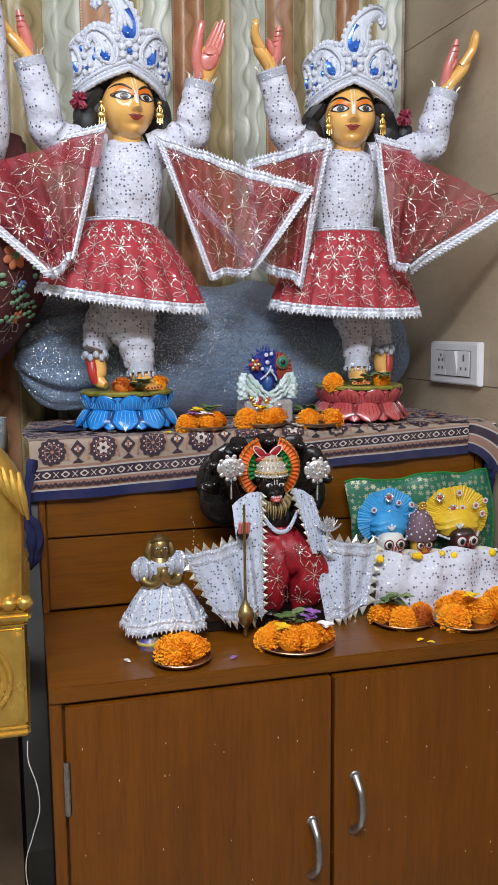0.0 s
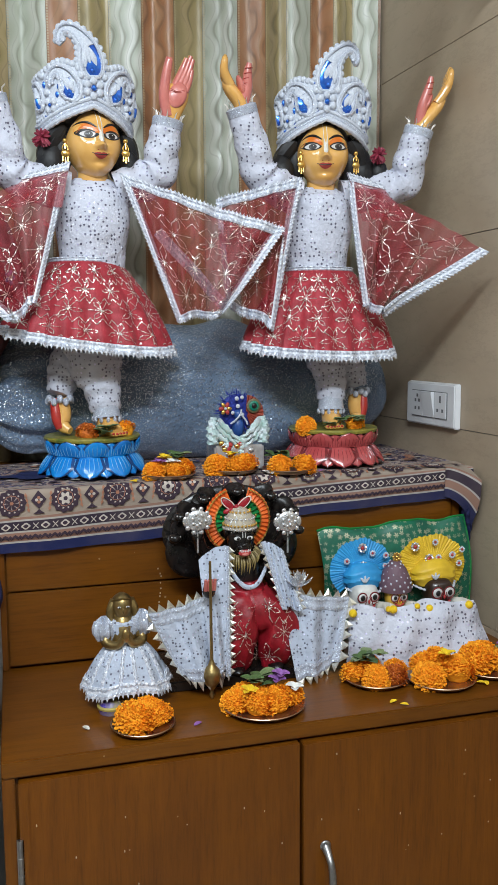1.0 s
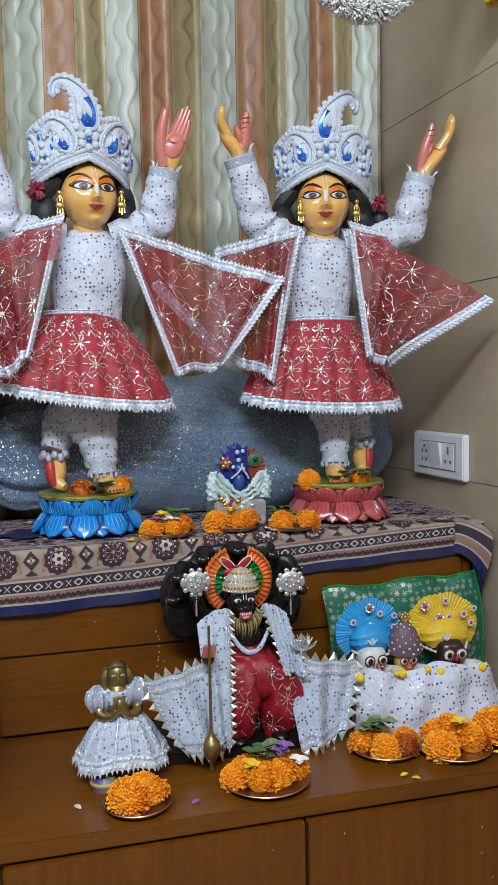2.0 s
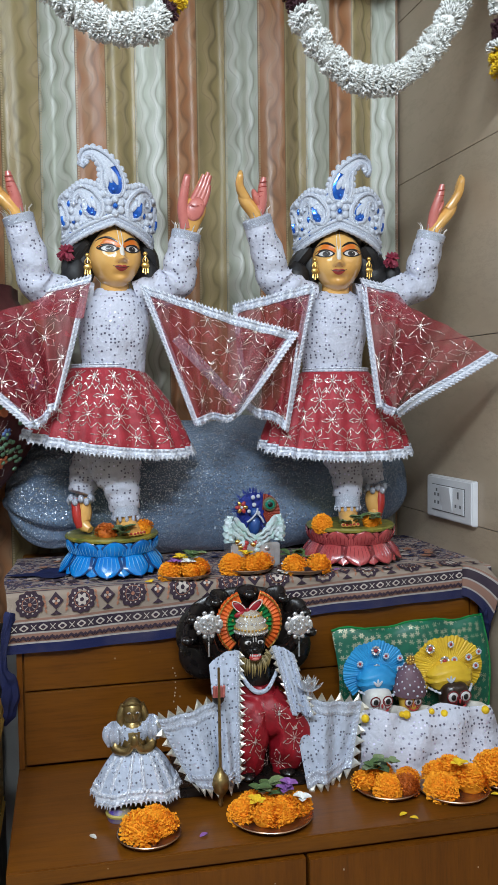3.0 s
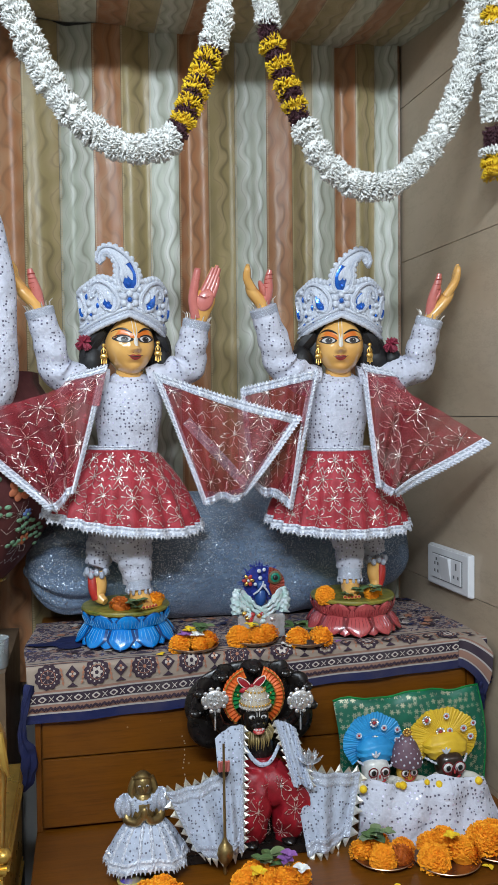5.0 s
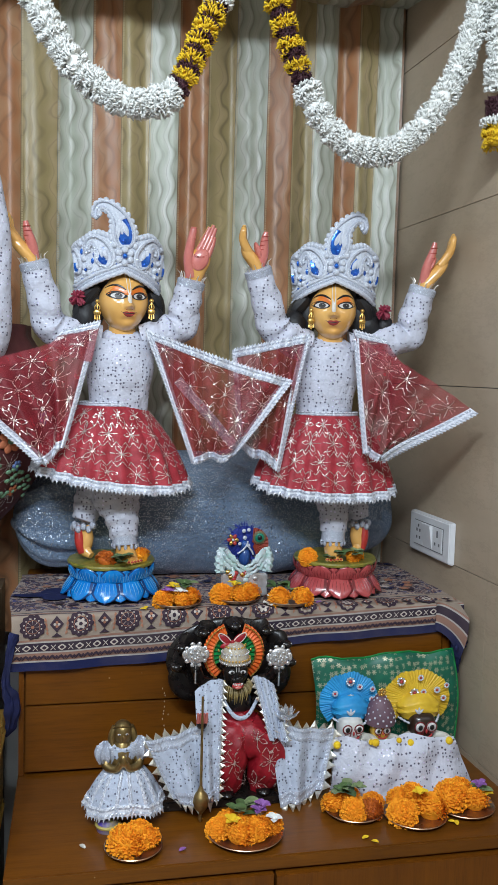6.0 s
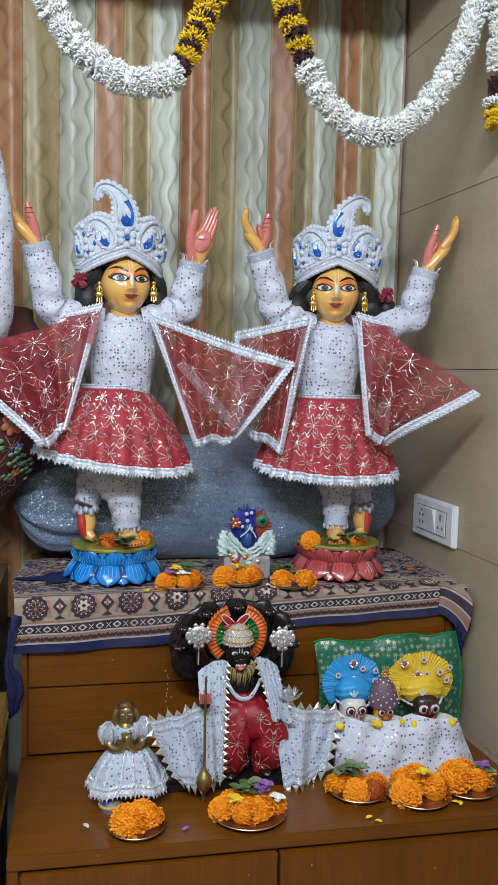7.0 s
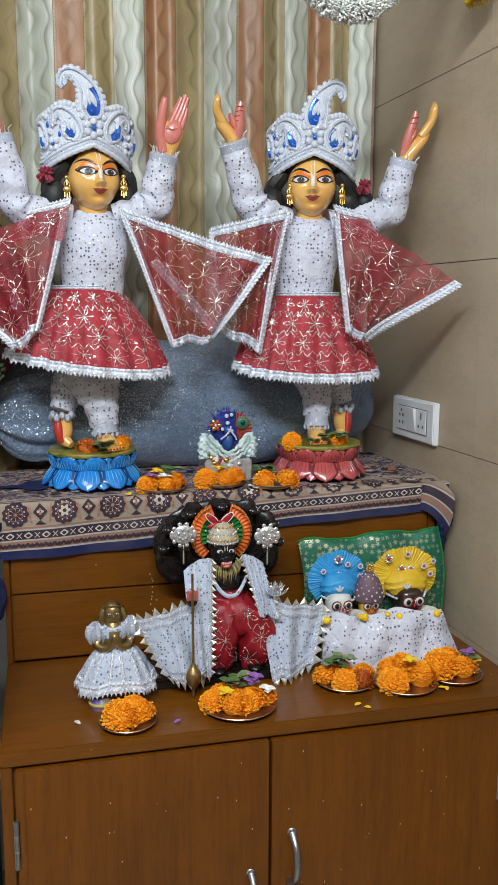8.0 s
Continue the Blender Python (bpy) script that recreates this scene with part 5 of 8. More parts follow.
bm = bmesh.new()
for k in range(11):
    x = -0.395 + 0.0855 * k
    if x > UX1 - 0.02:
        break
    motif(bm, x, 0.084, rosette(0.0225, 11, 0.07), 0, 0.0030)
    for j in range(12):
        a = math.tau * (j + 0.5) / 12
        motif(bm, x + 0.0158 * math.cos(a), 0.084 + 0.0158 * math.sin(a), rosette(0.0015, 3, 0.3, 9), 1, 0.0036)
    motif(bm, x, 0.084, rosette(0.0130, 12, 0.06, 36), 2, 0.0032)
    motif(bm, x, 0.084, rosette(0.0120, 12, 0.06, 36), 0, 0.0034)
    if k % 2:
        motif(bm, x, 0.084, rosette(0.0090, 6, 0.22), 1, 0.0036)
        motif(bm, x, 0.084, rosette(0.0035, 5, 0.1, 12), 0, 0.0042)
    else:
        for j in range(8):
            a = math.tau * j / 8
            motif(bm, x + 0.0075 * math.cos(a), 0.084 + 0.0075 * math.sin(a), [(0.004 * math.cos(a) + 0.0011 * math.cos(a + q), 0.004 * math.sin(a) + 0.0011 * math.sin(a + q)) for q in (0, 2, 4)] + [(-0.004 * math.cos(a), -0.004 * math.sin(a))], 1, 0.0036)
        motif(bm, x, 0.084, rosette(0.0030, 6, 0.2, 18), 2, 0.0040)
    xd = x + 0.0428
    if xd < UX1 - 0.02:
        motif(bm, xd, 0.086, [(0.0125, 0), (0, 0.0150), (-0.0125, 0), (0, -0.0150)], 0, 0.0030)
        for a in range(4):
            motif(bm, xd + 0.0036 * math.cos(math.pi / 2 * a), 0.086 + 0.0036 * math.sin(math.pi / 2 * a), rosette(0.0026, 3, 0.05, 10), 2 if a % 2 else 1, 0.0036)
        motif(bm, xd, 0.066, [(0.010, -0.003), (0.004, 0.001), (0, 0.005), (-0.004, 0.001), (-0.010, -0.003)], 0, 0.0030)
        for s in (-1, 1):
            for j in range(4):
                motif(bm, xd + s * (0.0155 + 0.001 * j), 0.070 + 0.008 * j, [(0, -0.004), (s * 0.004, 0.001), (s * 0.002, 0.005), (-s * 0.001, 0.001)], 2, 0.0030)
for k in range(56):
    x = UX0 + 0.012 + 0.0157 * k
    if x > UX1 - 0.01:
        break
    if k % 2:
        motif(bm, x, 0.044, rosette(0.0052, 4, 0.12, 20, 1.3), 1, 0.0030)
        motif(bm, x, 0.044, rosette(0.0030, 4, 0.1, 14, 1.3), 0, 0.0036)
    else:
        for s in (-1, 1):
            motif(bm, x, 0.044, [(-0.0050, -0.0045 * s), (-0.0038, -0.0052 * s), (0.0050, 0.0045 * s), (0.0038, 0.0052 * s)], 1, 0.0030 + 0.0003 * s)
    motif(bm, x, 0.0245, [(-0.0070, -0.004), (-0.004, 0.0035), (0, 0.0062), (0.004, 0.0035), (0.0070, -0.004), (0.003, 0.0005), (0, 0.0028), (-0.003, 0.0005)], 0, 0.0030)
    motif(bm, x + 0.0078, 0.0262, rosette(0.0030, 4, 0.2, 12), 0, 0.0030)
# stray border and corner figures on the top
rng = random.Random(9)
for k in range(150):
    x, v = rng.uniform(-0.40, 0.43), rng.uniform(0.150, 0.40)
    motif(bm, x, v, rosette(rng.uniform(0.005, 0.011), rng.choice((4, 5, 6, 8)), 0.3, 24), rng.choice((0, 0, 1, 2, 3)), 0.0020 + 0.00001 * k)
motif(bm, -0.345, 0.235, [(0.085 * math.cos(a) * (0.75 + 0.25 * math.cos(4 * a)), 0.045 * math.sin(a) * (0.75 + 0.25 * math.cos(4 * a))) for a in [math.tau * k / 40 for k in range(40)]], 3, 0.0040)
part("woven_figure", bm, [YARN_DARK, YARN_CREAM, YARN_RUST, YARN_BLUE], rug, "plum, cream and rust woven rosettes and diamonds", smooth=False, kind="stuff")


def tail(name, pts, radii, seed):
    bm = bmesh.new()
    tube(bm, pts, radii, 18, 0, steps=30, flat=0.7, side=(0.4, -1, 0), wob=lambda t, a: 1 + 0.42 * math.sin(3 * a + 6 * t + seed) + 0.22 * math.sin(7 * a - 9 * t) + 0.15 * math.sin(40 * t))
    part(name, bm, YARN_BLUE, rug, "bunched navy cloth edge")


tail("corner_tail", [(-0.418, 0.305, 1.022), (-0.428, 0.296, 0.985), (-0.434, 0.290, 0.935), (-0.424, 0.292, 0.900), (-0.428, 0.294, 0.855), (-0.434, 0.297, 0.835)], [0.008, 0.006, 0.006, 0.012, 0.008, 0.002], 1.0)
# the cloth's front corner juts forward and hangs in a fold beside the wall
bm = bmesh.new()


def corner_point(u, v):
    x = 0.392 + 0.050 * u - 0.006 * v * u
    y = 0.302 - 0.036 * u ** 1.4 + 0.006 * math.sin(5 * u + 2 * v) + 0.012 * v * u
    z = 1.0575 - 0.022 * u ** 2 - (0.058 + 0.030 * u ** 2) * v
    return V(x, y - 0.006 * math.sin(math.pi * v) * (0.4 + u), z)


grid(bm, corner_point, 18, 16, uv=lambda u, v: (0.392 + 0.05 * u, 0.058 * (1 - v)))
grid(bm, lambda u, v: V(0.392 + 0.050 * u, 0.360 * (1 - v) + corner_point(u, 0).y * v, 1.0585 * (1 - v ** 2) + corner_point(u, 0).z * v ** 2), 18, 10, uv=lambda u, v: (0.392 + 0.05 * u, 0.110 - 0.052 * v))
bmesh.ops.remove_doubles(bm, verts=bm.verts[:], dist=0.0005)
thick(bm, 0.0015)
part("corner_fold", bm, RUG, rug, "patterned corner hanging forward with its navy hem")
tail("corner_tail", [(0.436, 0.292, 1.020), (0.439, 0.284, 0.995), (0.434, 0.288, 0.972), (0.435, 0.292, 0.945), (0.438, 0.294, 0.915)], [0.006, 0.009, 0.012, 0.008, 0.002], 2.0)

# ---- bolster ----
bm = bmesh.new()


def bolster_point(u, v):
    a = math.tau * u
    t = 2 * v - 1
    x = -0.020 + 0.425 * t
    end = max(0.0, 1 - abs(t) ** 5.0) ** 0.5
    gather = math.exp(-((t + 1) / 0.30) ** 2)
    # creases run out from the tied end and fade along the roll
    r = end * (1 + gather * (0.075 * math.sin(9 * a + 1.5 * math.sin(2 * a)) + 0.045 * math.sin(17 * a + 4 * t))) + 0.02
    r *= 1 + 0.022 * math.sin(7 * t + 2 * math.sin(a)) + 0.012 * math.sin(19 * t + 3 * a)
    sag = 0.012 * math.sin(5 * t + 1) + 0.006 * math.sin(13 * t)
    y = 0.605 + 0.088 * r * math.cos(a) + 0.006 * math.sin(9 * t + 2 * a)
    z = 1.188 + (0.132 * r + sag * 0.6) * math.sin(a) + 0.004 * math.sin(17 * t + 3 * a) * end
    return V(x, y, max(z, RT + 0.003))


rows = grid(bm, bolster_point, 96, 130, wrap_u=True)
for row in (rows[0], rows[-1]):
    bm.faces.new(row)
bol = thing("bolster", "blue-grey glittering bolster pillow lying behind the statues", "pillow", (0, 0.605, RT))
part("cover", bm, PILLOWM, bol)
bm = bmesh.new()
tube(bm, [(-0.448, 0.606, 1.176), (-0.442, 0.604, 1.174), (-0.434, 0.603, 1.172)], [0.006, 0.014, 0.020], 14, steps=8, wob=lambda q, a: 1 + 0.18 * math.sin(7 * a))
part("gathered_end", bm, PILLOWM, bol)

# ---- flowers and plates ----
ORANGE = plain("marigold_orange", (1.0, 0.43, 0.008), 0.8, c2=(0.95, 0.34, 0.004), scale=90.0, bump=0.2)
RUSTF = plain("marigold_rust", (0.45, 0.09, 0.008), 0.6, c2=(0.70, 0.18, 0.01), scale=90.0, bump=0.2)
YELLOWF = plain("yellow_petal", (0.90, 0.62, 0.015), 0.95, c2=(0.78, 0.48, 0.012), scale=60.0, bump=0.2)
WHITEF = plain("white_petal", (0.90, 0.90, 0.87), 0.95, c2=(0.84, 0.84, 0.79), scale=60.0, bump=0.2)
PLUMF = plain("dark_plum_petal", (0.065, 0.016, 0.025), 0.7, bump=0.2)
PURPLE = plain("violet_petal", (0.34, 0.14, 0.46), 0.55, bump=0.2)
LEAF = plain("dull_green_leaf", (0.10, 0.17, 0.055), 0.45, c2=(0.06, 0.10, 0.035), scale=50.0, bump=0.3)
LEAF_PALE = plain("pale_green_leaf", (0.24, 0.30, 0.14), 0.5, c2=(0.14, 0.20, 0.08), scale=50.0, bump=0.3)
COPPER = plain("tinned_copper", (0.50, 0.36, 0.25), 0.3, 0.95, c2=(0.42, 0.27, 0.17), scale=60.0, bump=0.1)


def marigold_mesh(name, mat, seed, r=0.0215, n=330):
    rng = random.Random(seed)
    bm = bmesh.new()
    ball(bm, (0, 0, 0.002), (r * 0.82, r * 0.82, r * 0.72), 0, 12, 8)
    for k in range(n):
        q = (k + 0.5) / n
        el = math.asin(min(1, 1.35 * q - 0.35))
        a = k * 2.39996 + rng.uniform(-0.12, 0.12)
        d = V(math.cos(a) * math.cos(el), math.sin(a) * math.cos(el), math.sin(el) * 0.92)
        p = d * r * rng.uniform(0.76, 0.88)
        s = V(-math.sin(a), math.cos(a), 0)
        w = rng.uniform(0.0017, 0.0029)
        out = (d + V(0, 0, rng.uniform(-0.25, 0.35)) + s * rng.uniform(-0.3, 0.3)).normalized()
        tip = p + out * r * rng.uniform(0.18, 0.32)
        curl = out.cross(s) * rng.uniform(-0.0015, 0.0015)
        m_ = p.lerp(tip, 0.6)
        v = [bm.verts.new(x) for x in (p - s * w * 0.4, p + s * w * 0.4, m_ + s * w + curl, tip + s * w * 0.75 - curl, tip + out * 0.0006 + curl, tip - s * w * 0.75 - curl, m_ - s * w + curl)]
        bm.faces.new((v[0], v[1], v[2], v[6]))
        bm.faces.new((v[6], v[2], v[3], v[4], v[5]))
    for v in bm.verts:
        v.co.z += r * 0.42
    return mesh_of(name, bm, mat, smooth=False)


MG = [marigold_mesh("marigold", ORANGE, s) for s in (1, 2, 3)]
MG_RUST = marigold_mesh("marigold_rust", RUSTF, 8)
FK = [0]


def marigold(x, y, z, s=1.0, tilt=(0, 0), mesh=None):
    FK[0] += 1
    ob = new("marigold", mesh or MG[FK[0] % 3])
    ob.matrix_world = Matrix.Translation((x, y, z)) @ Euler((tilt[0], tilt[1], FK[0] * 1.7)).to_matrix().to_4x4() @ Matrix.Diagonal((s, s, s, 1))
    rust = mesh is MG_RUST
    return tagged(ob, "rust brown dried marigold flower head" if rust else "bright orange ruffled marigold flower head", "flower", "marigold offerings")


def leaf(x, y, z, ln, a, lift, mat=LEAF, w=0.36, name="leaf", label="small green leaf laid among the offered flowers"):
    bm = bmesh.new()
    d, s = V(math.cos(a), math.sin(a), 0), V(-math.sin(a), math.cos(a), 0)

    def fn(u, v):
        wd = ln * w * math.sin(math.pi * (0.06 + 0.93 * v)) ** 0.8 * (u - 0.5) * 2
        return V(x, y, z) + d * ln * v + s * wd + V(0, 0, lift * v + abs(wd) * 0.35 - 0.5 * lift * v * v)
    grid(bm, fn, 4, 8)
    thick(bm, 0.0005)
    return solo(name, bm, mat, label, "leaf" if name == "leaf" else "petal", "offered leaves" if name == "leaf" else "offered petals")


def petal(x, y, z, ln, a, mat, label, lift=0.004, w=0.4):
    return leaf(x, y, z, ln, a, lift, mat, w, "petal", label)


def dish(x, y, z, r, group="offering plates"):
    t = thing("plate", "small round tinned metal plate holding marigold flowers", "plate", (x, y, z), group)
    bm = bmesh.new()
    lathe(bm, [(0.002, 0.0004), (r * 0.72, 0.0004), (r * 0.90, 0.003), (r, 0.0075), (r * 1.01, 0.0080), (r * 0.985, 0.0092), (r * 0.88, 0.0048), (r * 0.70, 0.0022), (0.002, 0.0020)], (x, y, z), 40)
    part("dish", bm, COPPER, t)
    bm = bmesh.new()
    tube(bm, [(x + r * math.cos(a), y + r * math.sin(a), z + 0.0086) for a in [math.tau * k / 40 for k in range(41)]], 0.0011, 6)
    part("rim", bm, COPPER, t)


CT = 0.7485
dish(-0.221, 0.045, CT, 0.045)
for dx, dy, s, tl in ((-0.016, -0.004, 1.28, (0.3, -0.2)), (0.024, 0.002, 1.02, (0.2, 0.3)), (0.010, 0.022, 1.0, (0, 0))):
    marigold(-0.221 + dx, 0.045 + dy, CT + 0.004, s, tl)
dish(-0.038, 0.060, CT, 0.062)
for dx, dy, s, tl in ((-0.042, 0.004, 0.95, (0.2, -0.4)), (-0.020, -0.022, 1.05, (0.5, -0.1)), (0.022, -0.020, 1.15, (0.5, 0.1)), (0.042, 0.006, 0.9, (0.1, 0.4)), (0.004, 0.010, 0.9, (0, 0)), (-0.024, 0.024, 0.9, (0, 0))):
    marigold(-0.038 + dx, 0.060 + dy, CT + 0.004, s, tl)
dish(0.164, 0.105, CT, 0.052)
for dx, dy, s, tl, m_ in ((-0.034, 0.002, 1.0, (0.2, -0.4), None), (-0.008, -0.018, 1.0, (0.5, 0), None), (0.018, -0.024, 0.95, (0.5, 0.2), MG_RUST), (0.036, -0.004, 0.95, (0.2, 0.4), None), (-0.005, 0.02, 1.0, (0, 0), None)):
    marigold(0.164 + dx, 0.105 + dy, CT + 0.004, s, tl, m_)
dish(0.262, 0.072, CT, 0.055)
for dx, dy, dz, s, tl in ((-0.026, -0.008, 0, 1.15, (0.4, -0.3)), (0.022, -0.010, 0, 1.3, (0.5, 0.2)), (0.004, 0.022, 0.010, 1.1, (0, 0)), (-0.020, 0.022, 0.008, 0.95, (0, 0))):
    marigold(0.262 + dx, 0.072 + dy, CT + 0.004 + dz, s, tl)
dish(0.362, 0.088, CT, 0.052)
for dx, dy, dz, s, tl in ((-0.024, 0.006, 0.004, 1.35, (0.2, -0.2)), (0.016, -0.012, 0, 1.1, (0.4, 0.2)), (0.004, 0.026, 0.006, 1.0, (0, 0))):
    marigold(0.362 + dx, 0.088 + dy, CT + 0.004 + dz, s, tl)
RZ = RT + 0.0015
for (x, y), fl in (((-0.124, 0.348), ((-0.024, -0.008, 0.9), (0.004, -0.022, 0.85), (0.026, -0.008, 1.0), (0.006, 0.010, 0.8))), ((-0.003, 0.368), ((-0.030, -0.008, 1.05), (0.0, -0.016, 1.0), (0.028, -0.010, 1.05))), ((0.093, 0.338), ((-0.016, -0.014, 1.0), (0.022, -0.014, 1.0)))):
    dish(x, y, RZ, 0.047)
    for dx, dy, s in fl:
        marigold(x + dx, y + dy, RZ + 0.004, s, (0.4, 0.2 * (1 if dx > 0 else -1)))
# flowers at the statues' feet
PT = TOP + 0.0695
for x, y, s, m_ in ((-0.262, 0.392, 0.90, MG_RUST), (-0.182, 0.415, 0.90, None), (0.152, 0.404, 0.85, None), (0.232, 0.385, 0.80, None), (0.250, 0.394, 0.75, None)):
    marigold(x, y, PT, s, (0.9, 0.0), m_)
rng = random.Random(12)
for cx, cy, z, n, spread in ((-0.226, 0.380, PT + 0.010, 11, 0.020), (0.236, 0.374, PT + 0.014, 13, 0.030), (0.200, 0.372, PT + 0.006, 5, 0.016), (0.150, 0.112, CT + 0.034, 10, 0.020), (-0.040, 0.084, CT + 0.034, 12, 0.026), (-0.108, 0.352, RZ + 0.034, 8, 0.016), (0.086, 0.348, RZ + 0.030, 8, 0.016), (0.385, 0.098, CT + 0.024, 5, 0.012), (0.0, 0.362, RZ + 0.034, 2, 0.006)):
    for k in range(n):
        a = rng.uniform(0, math.tau)
        q = rng.uniform(0, spread)
        leaf(cx + q * math.cos(a), cy + q * math.sin(a) * 0.6, z + rng.uniform(-0.004, 0.006), rng.uniform(0.016, 0.030), rng.uniform(0, math.tau), rng.uniform(0.003, 0.019), rng.choice((LEAF, LEAF, LEAF_PALE)))
for x, y, z, mat, lab in ((-0.140, 0.338, RZ + 0.030, PURPLE, "pale violet petal on the offering plate"), (-0.130, 0.345, RZ + 0.036, YELLOWF, "yellow petal on the offering plate"), (-0.118, 0.330, RZ + 0.030, WHITEF, "white petal on the offering plate"),
                          (-0.010, 0.350, RZ + 0.036, YELLOWF, "yellow petal on the offering plate"), (0.062, 0.328, RZ + 0.014, WHITEF, "white petal on the offering plate"), (0.052, 0.318, RZ + 0.004, WHITEF, "white petal beside the offering plate"), (0.105, 0.338, RZ + 0.024, LEAF_PALE, "pale petal on the offering plate"),
                          (-0.015, 0.062, CT + 0.040, PURPLE, "violet orchid petal on the offering plate"), (-0.008, 0.066, CT + 0.046, PURPLE, "violet orchid petal on the offering plate"), (0.008, 0.050, CT + 0.030, WHITEF, "white petal on the offering plate"), (-0.062, 0.048, CT + 0.034, YELLOWF, "yellow petal on the offering plate"),
                          (0.390, 0.090, CT + 0.040, PURPLE, "violet petal on the offering plate"), (0.400, 0.085, CT + 0.026, YELLOWF, "yellow petal on the offering plate"), (0.266, 0.060, CT + 0.050, YELLOWF, "yellow petal on the offering plate"), (0.172, 0.108, CT + 0.042, LEAF_PALE, "pale petal on the offering plate")):
    for k in range(5):
        petal(x, y, z - 0.002, 0.0145, 0.6 + 1.26 * k + x * 9, mat, lab, 0.007 + 0.004 * (k % 3))
for x, y, z, a, mat, lab in ((0.150, 0.020, CT, 0.2, YELLOWF, "fallen yellow petal lying on the cabinet"), (0.163, 0.012, CT, -0.8, YELLOWF, "fallen yellow petal lying on the cabinet"), (-0.150, 0.030, CT, 0.4, PURPLE, "fallen violet petal lying on the cabinet"),
                             (0.312, 0.045, CT + 0.003, -0.7, YELLOWF, "yellow flower lying beside a plate"), (0.322, 0.030, CT + 0.003, 1.3, YELLOWF, "yellow flower lying beside a plate"), (-0.187, 0.322, RZ, 1.0, YELLOWF, "small yellow flower on the rug cloth"), (-0.183, 0.318, RZ, 3.0, YELLOWF, "small yellow flower on the rug cloth"),
                             (0.150, 0.330, RZ, 0.3, PURPLE, "fallen pink petal on the rug cloth"), (-0.295, 0.060, CT, 2.3, CHALK, "dry flower scrap lying on the cabinet")):
    petal(x, y, z + 0.0008, 0.013, a, mat, lab, 0.003, 0.3)


# ---- garlands ----
def garland(name, label, runs, seed):
    """runs: (points, kind of flower). Discs of many small petals threaded along a line."""
    rng = random.Random(seed)
    t = thing(name, label, "garland", runs[0][0][0])
    for pts, kind in runs:
        mats, gap, rad, n, pname = {"white": (WHITEF, 0.0074, 0.0245, 60, "white_blossom"), "yellow": (YELLOWF, 0.0060, 0.0225, 46, "yellow_flower"), "plum": (PLUMF, 0.0050, 0.0195, 34, "plum_flower")}[kind]
        line = spline(pts, 60)
        ln = sum(np.linalg.norm(b - a) for a, b in zip(line, line[1:]))
        m = max(2, int(ln / gap))
        bm = bmesh.new()
        tube(bm, [Vector(p) for p in line[::6]], rad * 0.62, 9)
        for k in range(m + 1):
            q = k / m * 60
            i = min(int(q), 59)
            p = Vector(line[i] + (line[i + 1] - line[i]) * (q - i))
            d = Vector(line[i + 1] - line[i]).normalized()
            tl = d + V(rng.uniform(-0.3, 0.3), rng.uniform(-0.3, 0.3), rng.uniform(-0.2, 0.2))
            d = tl.normalized()
            o = d.orthogonal().normalized()
            o2 = d.cross(o)
            size = rad * rng.uniform(0.84, 1.12) * (1 + 0.07 * math.sin(k * 0.9))
            for j in range(n):
                a = math.tau * (j + rng.random()) / n
                e = (o * math.cos(a) + o2 * math.sin(a))
                s = d.cross(e)
                w = size * rng.uniform(0.06, 0.10)
                b0 = p + e * size * 0.25
                b1 = p + e * size * rng.uniform(0.80, 0.93) + d * rng.uniform(-0.006, 0.006)
                b2 = p + e * size * rng.uniform(0.92, 1.10) + d * rng.uniform(-0.007, 0.007)
                ring = [bm.verts.new(b1 + s * w * math.cos(q) + d * w * math.sin(q)) for q in (0.3, 2.4, 4.5)]
                foot, tip = bm.verts.new(b0), bm.verts.new(b2)
                for q in range(3):
                    bm.faces.new((foot, ring[q], ring[(q + 1) % 3]))
                    bm.faces.new((tip, ring[(q + 1) % 3], ring[q]))
        part(pname, bm, mats, t, angle=180, kind="stuff")


def beads(a, b, n):
    """Alternating yellow and plum stretches from a to b."""
    a, b = Vector(a), Vector(b)
    out = []
    for k in range(n):
        p, q, r = a.lerp(b, (k + 0.06) / n), a.lerp(b, (k + 0.44) / n), a.lerp(b, (k + 0.96) / n)
        out += [([tuple(p), tuple(q)], "yellow"), ([tuple(q), tuple(r)], "plum")]
    return out


GY = 0.185
garland("garland", "hanging swag of white flowers with yellow and plum beads",
        [([(-0.470, GY, 2.355), (-0.440, GY, 2.210), (-0.412, GY, 2.140), (-0.372, GY, 2.051), (-0.324, GY, 1.983), (-0.262, GY, 1.940), (-0.207, GY, 1.934), (-0.163, GY, 1.955)], "white")]
        + [(p, k) for p, k in [([(-0.160, GY, 1.962), (-0.152, GY, 1.974)], "plum")] + beads((-0.152, GY, 1.974), (-0.092, GY + 0.04, 2.118), 5)]
        + [([(-0.091, GY + 0.04, 2.122), (-0.078, GY + 0.04, 2.180), (-0.072, GY + 0.04, 2.30), (-0.070, GY + 0.04, 2.352)], "white")], 5)
GY = 0.228
garland("garland", "hanging swag of white flowers with yellow and plum beads",
        [([(0.000, GY, 2.352), (0.000, GY, 2.25), (0.006, GY, 2.170)], "white"), ([(0.006, GY, 2.168), (0.010, GY, 2.140)], "plum")] + beads((0.010, GY, 2.140), (0.062, GY, 2.008), 4)
        + [([(0.066, GY, 2.000), (0.105, GY, 1.942), (0.157, GY, 1.904), (0.221, GY, 1.902), (0.285, GY, 1.950), (0.339, GY, 2.032), (0.371, GY, 2.115), (0.392, GY, 2.207), (0.405, GY, 2.352)], "white")], 6)
